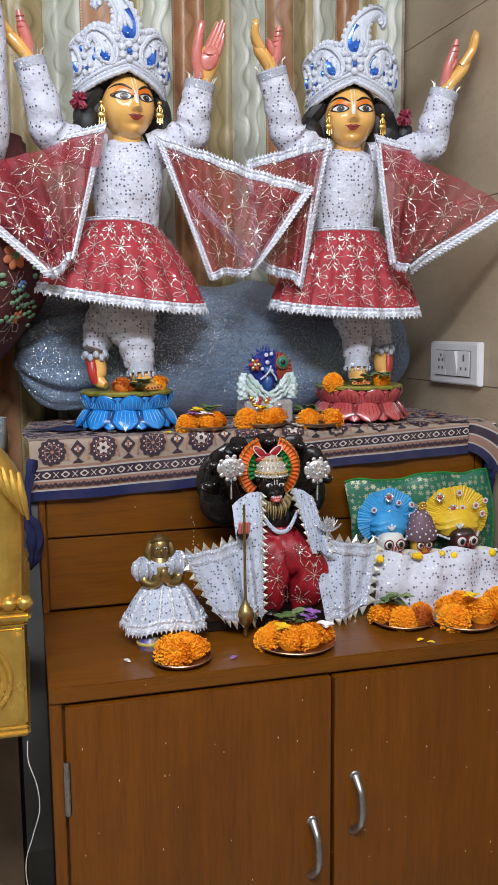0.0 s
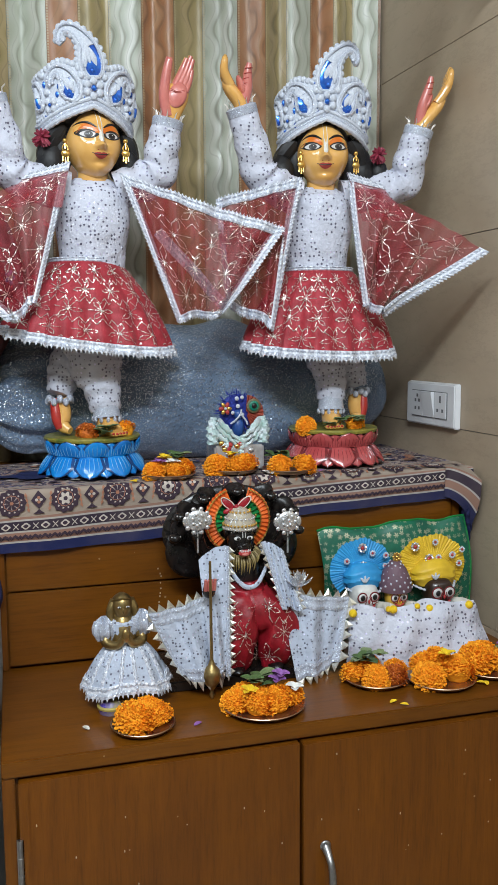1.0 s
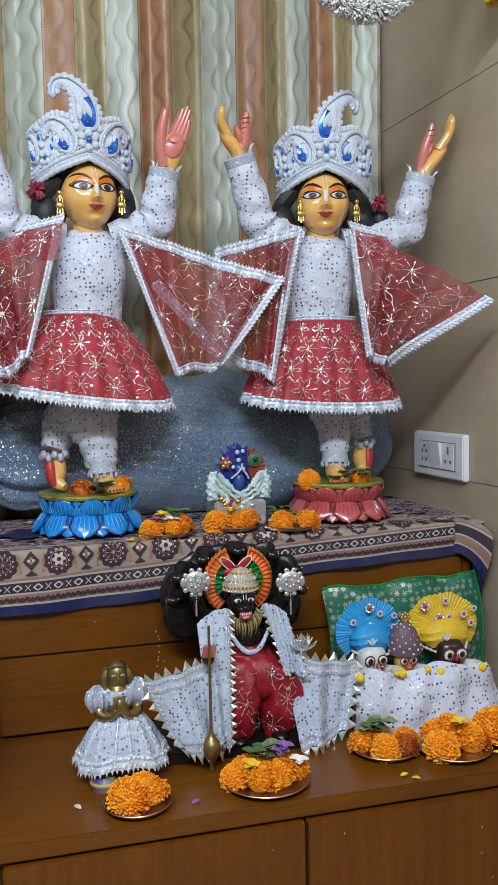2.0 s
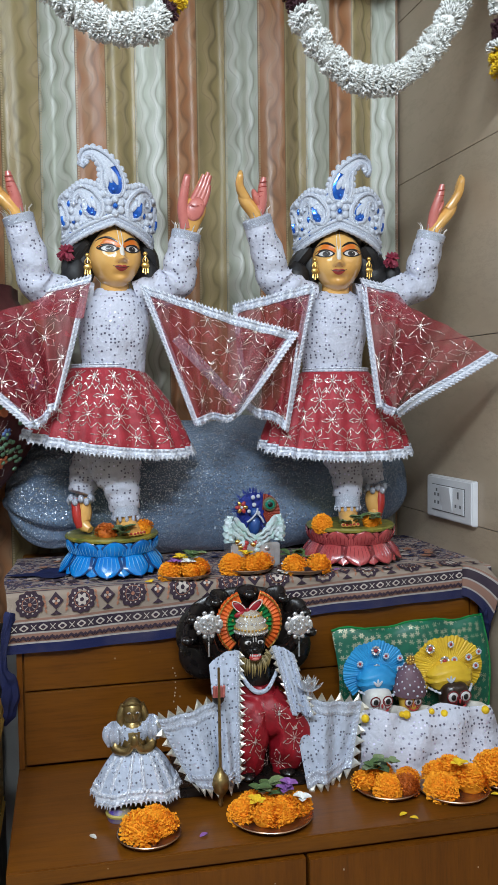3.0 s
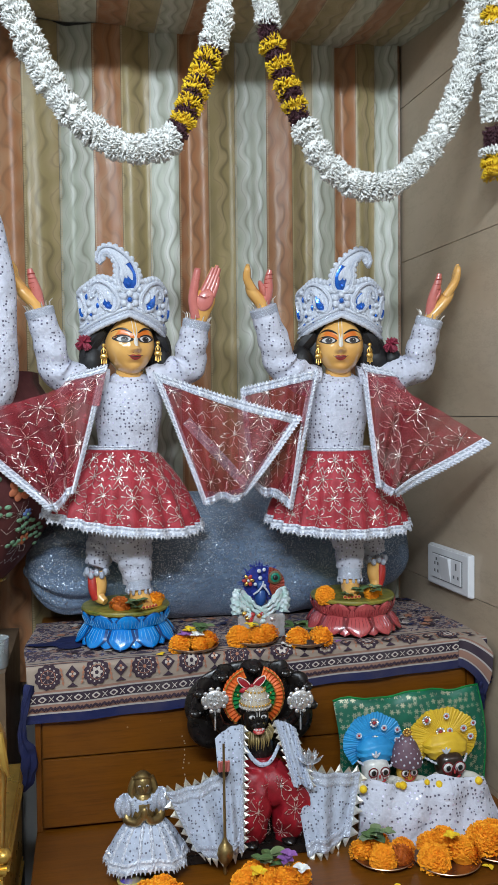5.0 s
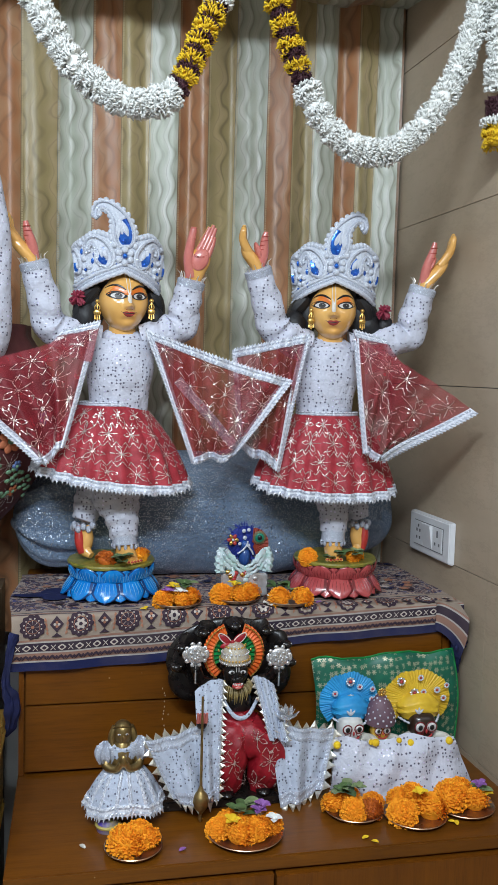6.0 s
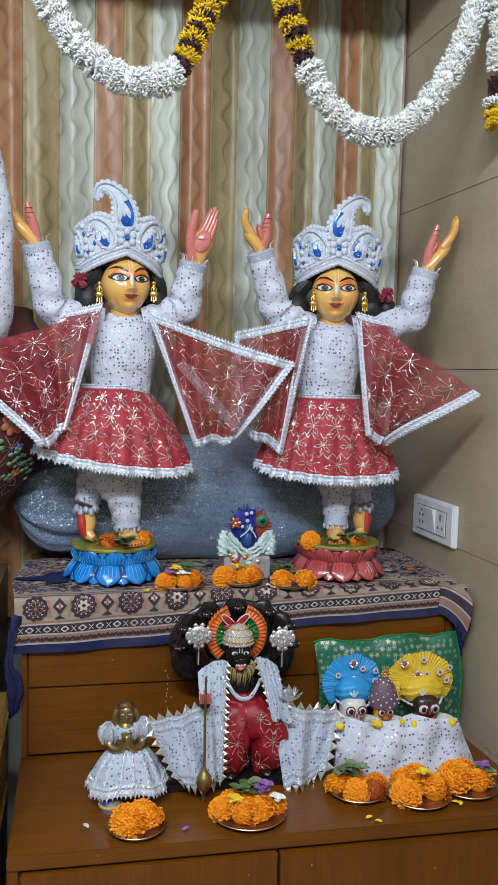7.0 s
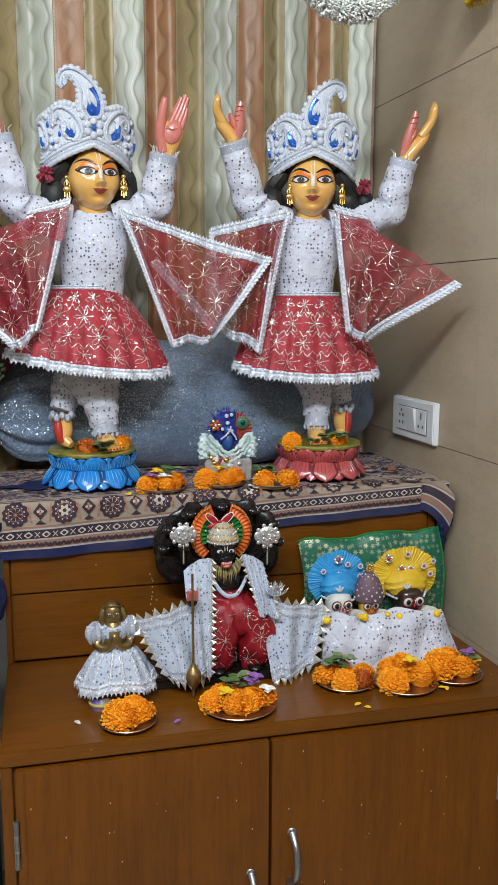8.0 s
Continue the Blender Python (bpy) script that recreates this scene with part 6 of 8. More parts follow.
garland("garland", "straight hanging string of white, yellow and plum flowers by the wall",
        [([(0.412, 0.2, 2.352), (0.412, 0.2, 2.215)], "white"), ([(0.412, 0.2, 2.212), (0.412, 0.2, 2.185)], "yellow"), ([(0.412, 0.2, 2.182), (0.412, 0.2, 2.020)], "white"), ([(0.412, 0.2, 2.004), (0.412, 0.2, 1.972)], "plum"), ([(0.412, 0.2, 1.968), (0.412, 0.2, 1.956)], "white"), ([(0.412, 0.2, 1.950), (0.412, 0.2, 1.922)], "yellow")], 7)


# ---- the small black idol ----
BLACK_STONE = plain("polished_black_stone", (0.008, 0.007, 0.007), 0.28, c2=(0.014, 0.010, 0.009), scale=60.0, coat=0.1, bump=0.1)
BRASS = plain("aged_brass", (0.42, 0.30, 0.12), 0.35, 0.9, c2=(0.24, 0.17, 0.07), scale=60.0, bump=0.2)
SHINY_SILVER = plain("polished_silver", (0.82, 0.82, 0.84), 0.26, 0.78, c2=(0.68, 0.68, 0.70), scale=80.0, bump=0.15)
ORANGE_RIB = plain("orange_ribbon", (0.80, 0.17, 0.025), 0.5, c2=(0.66, 0.11, 0.015), scale=60.0, bump=0.3)
GREEN_RIB = plain("green_ribbon", (0.015, 0.24, 0.055), 0.4, c2=(0.008, 0.13, 0.03), scale=60.0, bump=0.3)
RED_VELVET = plain("red_satin", (0.36, 0.010, 0.022), 0.45, c2=(0.20, 0.005, 0.010), scale=45.0, bump=1.0, fine=70.0)
STUDS = glitter_cloth("studded_cap_cloth", (0.55, 0.46, 0.32), (0.40, 0.36, 0.30), 420.0, 0.3)
RED_PAINT = plain("red_paint", (0.5, 0.05, 0.05), 0.4)
IX, IY = -0.031, 0.200

bm = bmesh.new()
box(bm, (-0.163, 0.150, CT), (0.075, 0.285, CT + 0.017), 0, 0.002)
# hood of serpent heads behind, seven lobes that lean forward at the top
for k in range(7):
    a = math.pi * (-0.04 + 1.08 * k / 6)
    rx, rz = 0.094, 0.056
    p = V(IX + rx * math.cos(a), 0.252, 0.984 + rz * math.sin(a))
    tube(bm, [(IX + 0.05 * math.cos(a), 0.262, 0.930), (IX + 0.085 * math.cos(a), 0.262, 0.972 + 0.02 * math.sin(a)), p + V(0, 0, 0.004), p + V(0.010 * math.cos(a), -0.022, 0.006 * math.sin(a))], [0.020, 0.026, 0.022, 0.011], 14, 0, steps=16, flat=0.6, side=(0, -1, 0))
    ball(bm, p + V(0.012 * math.cos(a), -0.026, 0.006 * math.sin(a)), (0.0105, 0.011, 0.0080), 0, 14, 9)
    for q in (-1, 1):
        ball(bm, p + V(0.012 * math.cos(a) + q * 0.007, -0.035, 0.006 * math.sin(a) + 0.004), 0.0012, 3, 6, 5)
ball(bm, (IX - 0.004, 0.266, 0.975), (0.116, 0.013, 0.078), 0, 30, 16)
for q in (-1, 1):
    ball(bm, (IX + q * 0.070, 0.262, 0.945), (0.046, 0.014, 0.048), 0, 20, 12)
# body and lion head: brow, muzzle, open mouth with teeth and tongue
ball(bm, (IX, 0.200, 0.918), (0.030, 0.024, 0.040), 0, 18, 12)
FX, FZ = IX - 0.004, 0.976
ball(bm, (FX, 0.195, FZ), (0.0225, 0.022, 0.028), 0, 28, 20)
ball(bm, (FX, 0.1765, FZ - 0.010), (0.0125, 0.010, 0.0085), 0, 16, 10)
ball(bm, (FX, 0.1685, FZ - 0.005), (0.0058, 0.0045, 0.0040), 0, 12, 8)
for s in (-1, 1):
    ball(bm, (FX + s * 0.0098, 0.1758, FZ + 0.0045), (0.0060, 0.0030, 0.0036), 3, 12, 7)
    ball(bm, (FX + s * 0.0094, 0.1732, FZ + 0.0045), (0.0027, 0.0016, 0.0027), 0, 9, 6)
    tube(bm, [(FX + s * 0.0030, 0.1735, FZ + 0.009), (FX + s * 0.010, 0.1728, FZ + 0.0125), (FX + s * 0.0185, 0.1790, FZ + 0.009)], [0.0012, 0.0018, 0.0008], 6, 0, steps=8)
    tube(bm, [(FX + s * 0.0022, 0.1722, FZ + 0.006), (FX + s * 0.0022, 0.1728, FZ + 0.013), (FX + s * 0.0026, 0.1755, FZ + 0.020)], 0.0008, 5, 3, steps=6)
    for k in range(5):
        ball(bm, (FX + s * (0.005 + 0.0034 * k), 0.1740 + 0.0009 * k * k * 0.4, FZ + 0.0150 + 0.001 * math.sin(k)), 0.0009, 3, 6, 5)
    ball(bm, (FX + s * 0.0225, 0.196, FZ + 0.012), (0.005, 0.005, 0.007), 0, 10, 7)
ball(bm, (FX, 0.1690, FZ - 0.0175), (0.0105, 0.0045, 0.0062), 5, 14, 8)
ball(bm, (FX, 0.1655, FZ - 0.0195), (0.0060, 0.0030, 0.0030), 6, 10, 6)
for k in range(7):
    q = (k - 3) / 3
    ball(bm, (FX + 0.0082 * q, 0.1650 + 0.002 * q * q, FZ - 0.0135 - 0.001 * (1 - q * q)), (0.0011, 0.001, 0.0018 if abs(k - 3) != 2 else 0.0030), 3, 6, 5)
# straw-coloured mane in fine tapering locks
for k in range(27):
    a = math.pi * (1.00 + 1.00 * k / 26)
    p = V(FX + 0.021 * math.cos(a), 0.182 - 0.004 * math.sin(k * 2.1), FZ - 0.012 + 0.014 * math.sin(a))
    ln = 0.013 + 0.013 * abs(math.sin(a)) + 0.004 * math.sin(k * 1.7)
    tube(bm, [p, p + V(0.006 * math.cos(a), -0.007, -0.45 * ln), p + V(0.004 * math.cos(a), -0.004, -ln)], [0.0019, 0.0016, 0.0004], 6, 2, steps=6)
# four arms
for pts in ([(-0.060, 0.215, 0.945), (-0.092, 0.210, 0.955), (-0.106, 0.196, 0.985)], [(0.000, 0.215, 0.945), (0.028, 0.210, 0.955), (0.041, 0.196, 0.975)], [(-0.058, 0.205, 0.925), (-0.088, 0.185, 0.905), (-0.104, 0.125, 0.915)], [(0.000, 0.205, 0.925), (0.030, 0.190, 0.895), (0.048, 0.165, 0.872)]):
    tube(bm, pts, [0.013, 0.011, 0.009], 10, 0, steps=12)
    ball(bm, pts[-1], (0.010, 0.010, 0.012), 0, 10, 8)
for k in range(4):
    tube(bm, [(-0.111 + 0.0045 * k, 0.118, 0.918), (-0.112 + 0.005 * k, 0.112, 0.936)], [0.003, 0.0022], 6, 6)
# red trousers and feet
wr = lambda t, a: 1 + 0.05 * math.sin(5 * a + 7 * t) + 0.07 * math.sin(21 * t + 2.5 * math.sin(2 * a)) + 0.035 * math.sin(9 * a - 15 * t)
tube(bm, [(IX, 0.195, 0.905), (IX - 0.002, 0.190, 0.880), (-0.048, 0.178, 0.845), (-0.052, 0.176, 0.810), (-0.050, 0.178, 0.775), (-0.050, 0.180, 0.768)], [0.030, 0.036, 0.038, 0.036, 0.024, 0.018], 36, 4, steps=44, wob=wr)
tube(bm, [(IX, 0.195, 0.900), (IX + 0.008, 0.188, 0.875), (0.016, 0.178, 0.845), (0.020, 0.176, 0.805), (0.014, 0.180, 0.775), (0.014, 0.182, 0.768)], [0.030, 0.036, 0.036, 0.033, 0.023, 0.018], 36, 4, steps=44, wob=wr)
ball(bm, (-0.052, 0.165, CT + 0.022), (0.014, 0.024, 0.008), 0, 12, 8)
ball(bm, (0.014, 0.167, CT + 0.022), (0.014, 0.024, 0.008), 0, 12, 8)
solo("idol", bm, [BLACK_STONE, GOLD, plain("straw_mane", (0.34, 0.25, 0.085), 0.5, c2=(0.20, 0.14, 0.05), scale=120.0, bump=0.3), EYEWHITE, RED_VELVET, RED_PAINT, PALM], "black stone lion-faced idol in red satin trousers on the cabinet", "statue")


def fan_ring(bm, c, r0, r1, n, wave, mi, y_in=0.0, a0=0.0, a1=math.tau, steps=0):
    """A pleated ring or sector of ribbon."""
    c = Vector(c)
    n2 = n * 4

    def fn(u, v):
        a = a0 + (a1 - a0) * u
        r = r0 + (r1 - r0) * v
        return c + V(r * math.cos(a), y_in * (1 - v) + wave * (0.3 + 0.7 * v) * math.sin(math.tau * n * u), r * math.sin(a) + 0.0012 * math.sin(math.tau * n * u * 2) * v)
    grid(bm, fn, n2, 5, mi)


t = thing("headdress", "orange, green and white pleated ribbon headdress on the black idol", "headdress", (IX - 0.002, 0.215, 1.0))
hc = (IX - 0.004, 0.214, 1.003)
for a0, a1 in ((-0.95, 1.22), (1.92, 4.09)):
    bm = bmesh.new()
    fan_ring(bm, hc, 0.038, 0.0560, 15, 0.0026, 0, -0.004, a0, a1)
    thick(bm, 0.0008)
    part("orange_ruffle", bm, ORANGE_RIB, t, "ruffled orange ribbon")
    bm = bmesh.new()
    for r in (0.0385, 0.0530):
        tube(bm, [(hc[0] + r * math.cos(a), hc[1] - 0.006, hc[2] + r * math.sin(a)) for a in np.linspace(a0, a1, 40)], 0.0013, 6, wob=lambda q, a: 1 + 0.4 * math.sin(150 * q))
    part("bead_edge", bm, GOLD, t)
for a0, a1 in ((-0.55, 1.05), (2.09, 3.69)):
    bm = bmesh.new()
    fan_ring(bm, (hc[0], hc[1] - 0.003, hc[2]), 0.006, 0.0385, 7, 0.0030, 0, -0.002, a0, a1)
    part("green_fan", bm, GREEN_RIB, t, "pleated emerald satin fan")
    for q, r in ((0.2, 0.026), (0.5, 0.030), (0.8, 0.026), (0.5, 0.018)):
        a = a0 + (a1 - a0) * q
        bm = bmesh.new()
        ball(bm, (hc[0] + r * math.cos(a), hc[1] - 0.009, hc[2] + r * math.sin(a)), (0.0019, 0.0012, 0.0026), 0, 8, 6)
        part("stud", bm, GOLD, t)
bm = bmesh.new()
for s in (-1, 1):
    ball(bm, (hc[0] - 0.006 + s * 0.013, hc[1] - 0.014, hc[2] + 0.030), (0.0130, 0.004, 0.0075), 0, 16, 9, turn=Euler((0, -s * 0.65, 0)).to_matrix())
    ball(bm, (hc[0] - 0.006 + s * 0.012, hc[1] - 0.015, hc[2] + 0.019), (0.0105, 0.004, 0.0048), 0, 14, 8, turn=Euler((0, s * 0.35, 0)).to_matrix())
ball(bm, (hc[0] - 0.006, hc[1] - 0.018, hc[2] + 0.025), 0.0042)
part("bow", bm, RED_VELVET, t, "crimson satin bow")
bm = bmesh.new()
for s in (-1, 1):
    tube(bm, [(hc[0] - 0.006 + s * (0.013 + 0.012 * math.cos(a)), hc[1] - 0.0165, hc[2] + 0.030 + 0.0075 * math.sin(a) + 0.008 * math.cos(a)) for a in np.linspace(0, math.tau, 20)], 0.0009, 5)
part("bow_piping", bm, CHALK, t)
bm = bmesh.new()
cc = V(hc[0] - 0.001, hc[1] - 0.019, hc[2] - 0.010)
lathe(bm, [(0.0255, 0.0), (0.0262, 0.006), (0.0240, 0.016), (0.0185, 0.026), (0.0100, 0.033), (0.0010, 0.036)], cc, 32, ripple=lambda a, v: 1 + 0.02 * math.sin(13 * a))
part("studded_cap", bm, STUDS, t, "silver and gold studded cap")
bm = bmesh.new()
for row, (r, h, n) in enumerate(((0.0268, 0.002, 30), (0.0266, 0.008, 28), (0.0236, 0.018, 22), (0.0170, 0.0285, 16))):
    for k in range(n):
        a = math.tau * (k + 0.5 * (row % 2)) / n
        ball(bm, cc + V(r * math.cos(a), r * math.sin(a), h), 0.0021, row % 2, 7, 5)
part("studding", bm, [SHINY_SILVER, GOLD], t, "rows of small silver and gold studs", kind="stuff")


FOIL = plain("pale_gold_foil", (0.74, 0.72, 0.66), 0.34, 0.7, c2=(0.62, 0.58, 0.48), scale=90.0, bump=0.15)


def zigzag(parent, fn, side, depth, pitch):
    """Pointed folded foil teeth along one side of a sheet, each sewn on by itself."""
    edge = {"outer": lambda s: (fn(1, s), fn(0.97, s)), "foot": lambda s: (fn(s, 1), fn(s, 0.97)), "top": lambda s: (fn(s, 0), fn(s, 0.03)), "inner": lambda s: (fn(0, s), fn(0.03, s))}[side]
    ln = sum((edge((k + 1) / 20)[0] - edge(k / 20)[0]).length for k in range(20))
    n = max(2, round(ln / pitch))
    for k in range(n):
        bm = bmesh.new()
        a, _ = edge(k / n)
        b, _ = edge((k + 1) / n)
        m_, i_ = edge((k + 0.5) / n)
        o = (m_ - i_).normalized()
        tip = m_ + o * depth * (1 + 0.10 * math.sin(2.7 * k)) + V(0, -0.003, 0)
        up = V(0, -0.0022, 0)
        c = a.lerp(b, 0.5) + o * depth * 0.35 + up * 1.6
        vs = [bm.verts.new(x) for x in (a, b, tip, c, a.lerp(b, 0.5) + o * depth * 0.3 - up)]
        for f in ((0, 3, 2), (3, 1, 2), (0, 1, 3), (0, 2, 4), (1, 4, 2), (0, 4, 1)):
            bm.faces.new([vs[q] for q in f])
        part("foil_point", bm, FOIL, parent, smooth=False)


t = thing("idol_shawl", "white sequined shawl with pointed silver edging spread round the idol", "shawl", (IX, 0.17, 0.85))
W2 = [(((-0.080, 0.158, 0.905), (-0.198, 0.128, 0.886), (-0.150, 0.112, 0.786), (-0.080, 0.130, 0.772)), 2.3, 0.013, 0.004, 0.5, ("top", "outer", "foot")),
      (((0.018, 0.158, 0.896), (0.146, 0.172, 0.868), (0.118, 0.148, 0.766), (0.040, 0.130, 0.754)), 2.3, 0.013, 0.004, 1.5, ("top", "outer", "foot")),
      (((-0.062, 0.164, 0.972), (-0.110, 0.172, 0.952), (-0.104, 0.112, 0.786), (-0.072, 0.122, 0.780)), 2.0, 0.006, -0.008, 0.2, ("inner", "foot")),
      (((-0.008, 0.168, 0.974), (0.030, 0.176, 0.955), (0.052, 0.140, 0.862), (0.020, 0.142, 0.872)), 3.0, 0.006, -0.006, 0.9, ("outer", "inner"))]
for k, (cs, fo, de, sg, ph, sides) in enumerate(W2):
    fn = wing(*cs, fo, de, sg, ph)
    bm = bmesh.new()
    grid(bm, fn, 40, 26)
    thick(bm, 0.001)
    part("cloth", bm, WHITE_SEQUIN_FINE, t)
    bm = bmesh.new()
    for s in sides:
        edge_lace(bm, fn, s, 0.021 if k < 2 else 0.009, teeth=0)
    part("lace_border", bm, [SILVER, SILVER], t, "glittering silver lace border", smooth=False)
    for s in sides:
        zigzag(t, fn, s, 0.014 if k < 2 else 0.009, 0.0165 if k < 2 else 0.012)
bm = bmesh.new()
tube(bm, [(-0.062, 0.172, 0.940), (-0.050, 0.162, 0.918), (-0.034, 0.158, 0.905), (-0.016, 0.160, 0.910), (0.002, 0.170, 0.935)], [0.003, 0.0035, 0.004, 0.0035, 0.003], 10, steps=20, flat=0.5, side=(0, -1, 0))
part("neck_scarf", bm, WHITE_SEQUIN_FINE, t)
bm = bmesh.new()
rng = random.Random(31)
for cx, s in ((-0.050, -1), (0.014, 1)):
    srf = lambda u, v: V(cx + (u - 0.5) * 0.064, 0.176 - 0.037 * math.sqrt(max(0, 1 - ((u - 0.5) * 1.9) ** 2)) - 0.001, 0.893 - 0.11 * v)
    embroider(bm, srf, 0.064, 0.10, 40 + s, 0.046, 0.021)
solo("sequin_flowers", bm, GOLD_THREAD, "silver sequin flowers stitched on the idol's red trousers", "embroidery", kind="stuff", smooth=False)

t = thing("mace", "thin brass mace with a round head leaning before the idol", "mace", (-0.105, 0.108, CT))
bm = bmesh.new()
tube(bm, [(-0.105, 0.110, CT + 0.05), (-0.105, 0.112, 0.965)], [0.0026, 0.0020], 8)
part("shaft", bm, BRASS, t)
bm = bmesh.new()
lathe(bm, [(0.001, 0.0), (0.004, 0.006), (0.0028, 0.014), (0.006, 0.019), (0.0120, 0.027), (0.0142, 0.037), (0.0120, 0.047), (0.006, 0.054), (0.0045, 0.058), (0.003, 0.062)], (-0.105, 0.110, CT + 0.0005), 24)
part("head", bm, BRASS, t)


def emblem(name, c, label):
    t = thing(name, label, "emblem", c, "silver emblems")
    x, y, z = c
    bm = bmesh.new()
    ball(bm, c, (0.0180, 0.005, 0.0180), 0, 18, 10)
    for k in range(9):
        a = 0.9 * k
        r = 0.013 - 0.0012 * k
        ball(bm, (x + r * math.cos(a), y - 0.005, z + r * math.sin(a)), 0.0028, 0, 7, 5)
    part("disc", bm, SHINY_SILVER, t)
    for k in range(10):
        bm = bmesh.new()
        a = math.tau * k / 10
        ball(bm, (x + 0.0195 * math.cos(a), y, z + 0.0195 * math.sin(a)), (0.0040, 0.0022, 0.0040) if k % 5 else (0.0045, 0.0025, 0.0085), 0, 8, 6)
        part("finial", bm, SHINY_SILVER, t)
    bm = bmesh.new()
    tube(bm, [(x, y, z - 0.018), (x, y, z - 0.052)], 0.0016, 6)
    part("stem", bm, SHINY_SILVER, t)


emblem("silver_disc", (-0.107, 0.188, 1.011), "polished silver wheel emblem in the idol's raised hand")
emblem("silver_conch", (0.043, 0.188, 1.000), "polished silver conch emblem in the idol's raised hand")
t = thing("silver_lotus", "polished silver lotus flower held by the idol", "emblem", (0.049, 0.157, 0.87), "silver emblems")
for ring, n, rr, h in ((0, 7, 0.020, 0.012), (1, 6, 0.013, 0.020), (2, 4, 0.007, 0.025)):
    for k in range(n):
        a = math.tau * (k + 0.5 * ring) / n
        bm = bmesh.new()
        d = V(math.cos(a), math.sin(a) * 0.8, 0)
        s = V(-math.sin(a), math.cos(a) * 0.8, 0)
        grid(bm, lambda u, v: V(0.049, 0.150, 0.902) + d * (rr * (0.25 + 0.95 * v)) + s * ((u - 0.5) * 0.013 * math.sin(math.pi * (0.2 + 0.79 * v))) + V(0, 0, h * v ** 1.4 + 0.002 * abs(u - 0.5)), 5, 6)
        thick(bm, 0.0006)
        part("petal", bm, SHINY_SILVER, t)
bm = bmesh.new()
tube(bm, [(0.049, 0.160, 0.862), (0.049, 0.150, 0.904)], [0.003, 0.005], 8)
part("stem", bm, SHINY_SILVER, t)

# ---- the small brass figure ----
BX, BY = -0.234, 0.145
bm = bmesh.new()
ball(bm, (BX, BY, 0.898), (0.0155, 0.0165, 0.0205), 0, 18, 12)
ball(bm, (BX, BY + 0.006, 0.890), (0.0195, 0.015, 0.027), 0, 20, 12)
for s in (-1, 1):
    tube(bm, [(BX + s * 0.012, BY + 0.002, 0.908), (BX + s * 0.0185, BY - 0.001, 0.890), (BX + s * 0.0190, BY + 0.001, 0.866)], [0.006, 0.0065, 0.0035], 9, 0, steps=9)
tube(bm, [(BX - 0.016, BY - 0.004, 0.908), (BX, BY - 0.014, 0.913), (BX + 0.016, BY - 0.004, 0.908)], 0.0016, 6, 0, steps=10)
for s in (-1, 1):
    ball(bm, (BX + s * 0.0062, BY - 0.0150, 0.900), (0.0030, 0.0014, 0.0015), 1, 9, 6)
    ball(bm, (BX + s * 0.0062, BY - 0.0167, 0.900), (0.0012, 0.0008, 0.0014), 2, 7, 5)
    tube(bm, [(BX + s * 0.021, BY, 0.866), (BX + s * 0.027, BY - 0.012, 0.848), (BX + s * 0.012, BY - 0.026, 0.846), (BX + s * 0.003, BY - 0.031, 0.858)], [0.009, 0.008, 0.006, 0.005], 10, 0, steps=14)
ball(bm, (BX, BY - 0.0165, 0.894), (0.0022, 0.003, 0.005), 0, 8, 6)
ball(bm, (BX, BY - 0.032, 0.862), (0.006, 0.005, 0.011), 0, 10, 8)
tube(bm, [(BX, BY, 0.885), (BX, BY, 0.870), (BX, BY, 0.845), (BX, BY + 0.002, 0.79), (BX, BY + 0.002, CT + 0.006)], [0.010, 0.019, 0.021, 0.026, 0.030], 16, 0)
lathe(bm, [(0.034, 0.0), (0.036, 0.004), (0.034, 0.010), (0.020, 0.012)], (BX, BY, CT), 24)
solo("figurine", bm, [BRASS, EYEWHITE, BLACK_PAINT], "small aged brass figurine with folded hands", "statue")
t = thing("doll_dress", "white and silver sequined flared dress on the brass figurine", "dress", (BX, BY, 0.78))


def dress_pt(u, v):
    a = math.tau * u
    r = 0.015 + 0.051 * v ** 0.68
    r *= 1 + 0.045 * v * math.sin(11 * a) + 0.025 * math.sin(5 * a)
    return V(BX + 0.004 + r * math.cos(a), BY - 0.004 + 0.8 * r * math.sin(a), 0.846 - 0.070 * v ** 1.25 + 0.005 * math.sin(3 * a) * v)


bm = bmesh.new()
grid(bm, dress_pt, 88, 12, wrap_u=True)
thick(bm, 0.001)
part("skirt", bm, WHITE_SEQUIN_FINE, t)
bm = bmesh.new()
ribbon(bm, lambda s: dress_pt(s, 1), lambda s: dress_pt(s, 0.9) - dress_pt(s, 1), 0.017, teeth=0.005)
for q in (0.62, 0.70, 0.76, 0.83, 0.90, 0.55):
    ribbon(bm, lambda s: dress_pt(q, 0.05 + 0.9 * s), lambda s: dress_pt(q + 0.02, 0.5) - dress_pt(q, 0.5), 0.006)
part("lace", bm, [SILVER, SILVER_EDGE], t, "broad silver lace", smooth=False)
bm = bmesh.new()
lathe(bm, [(0.018, 0.842), (0.0205, 0.850), (0.0225, 0.862), (0.021, 0.874), (0.012, 0.880)], (BX, BY, 0), 28, sy=0.85, ripple=lambda a, v: 1 + 0.03 * math.sin(12 * a))
part("bodice", bm, WHITE_SEQUIN_FINE, t)
for s in (-1, 1):
    bm = bmesh.new()
    ball(bm, (BX + s * 0.0285, BY - 0.004, 0.868 + 0.003 * s), (0.0165, 0.016, 0.0175), 0, 36, 14, warp=lambda p: p * (1 + 0.12 * math.sin(9 * math.atan2(p.y, p.x)) + 0.08 * math.sin(14 * p.z)))
    part("sleeve", bm, SILVER, t)
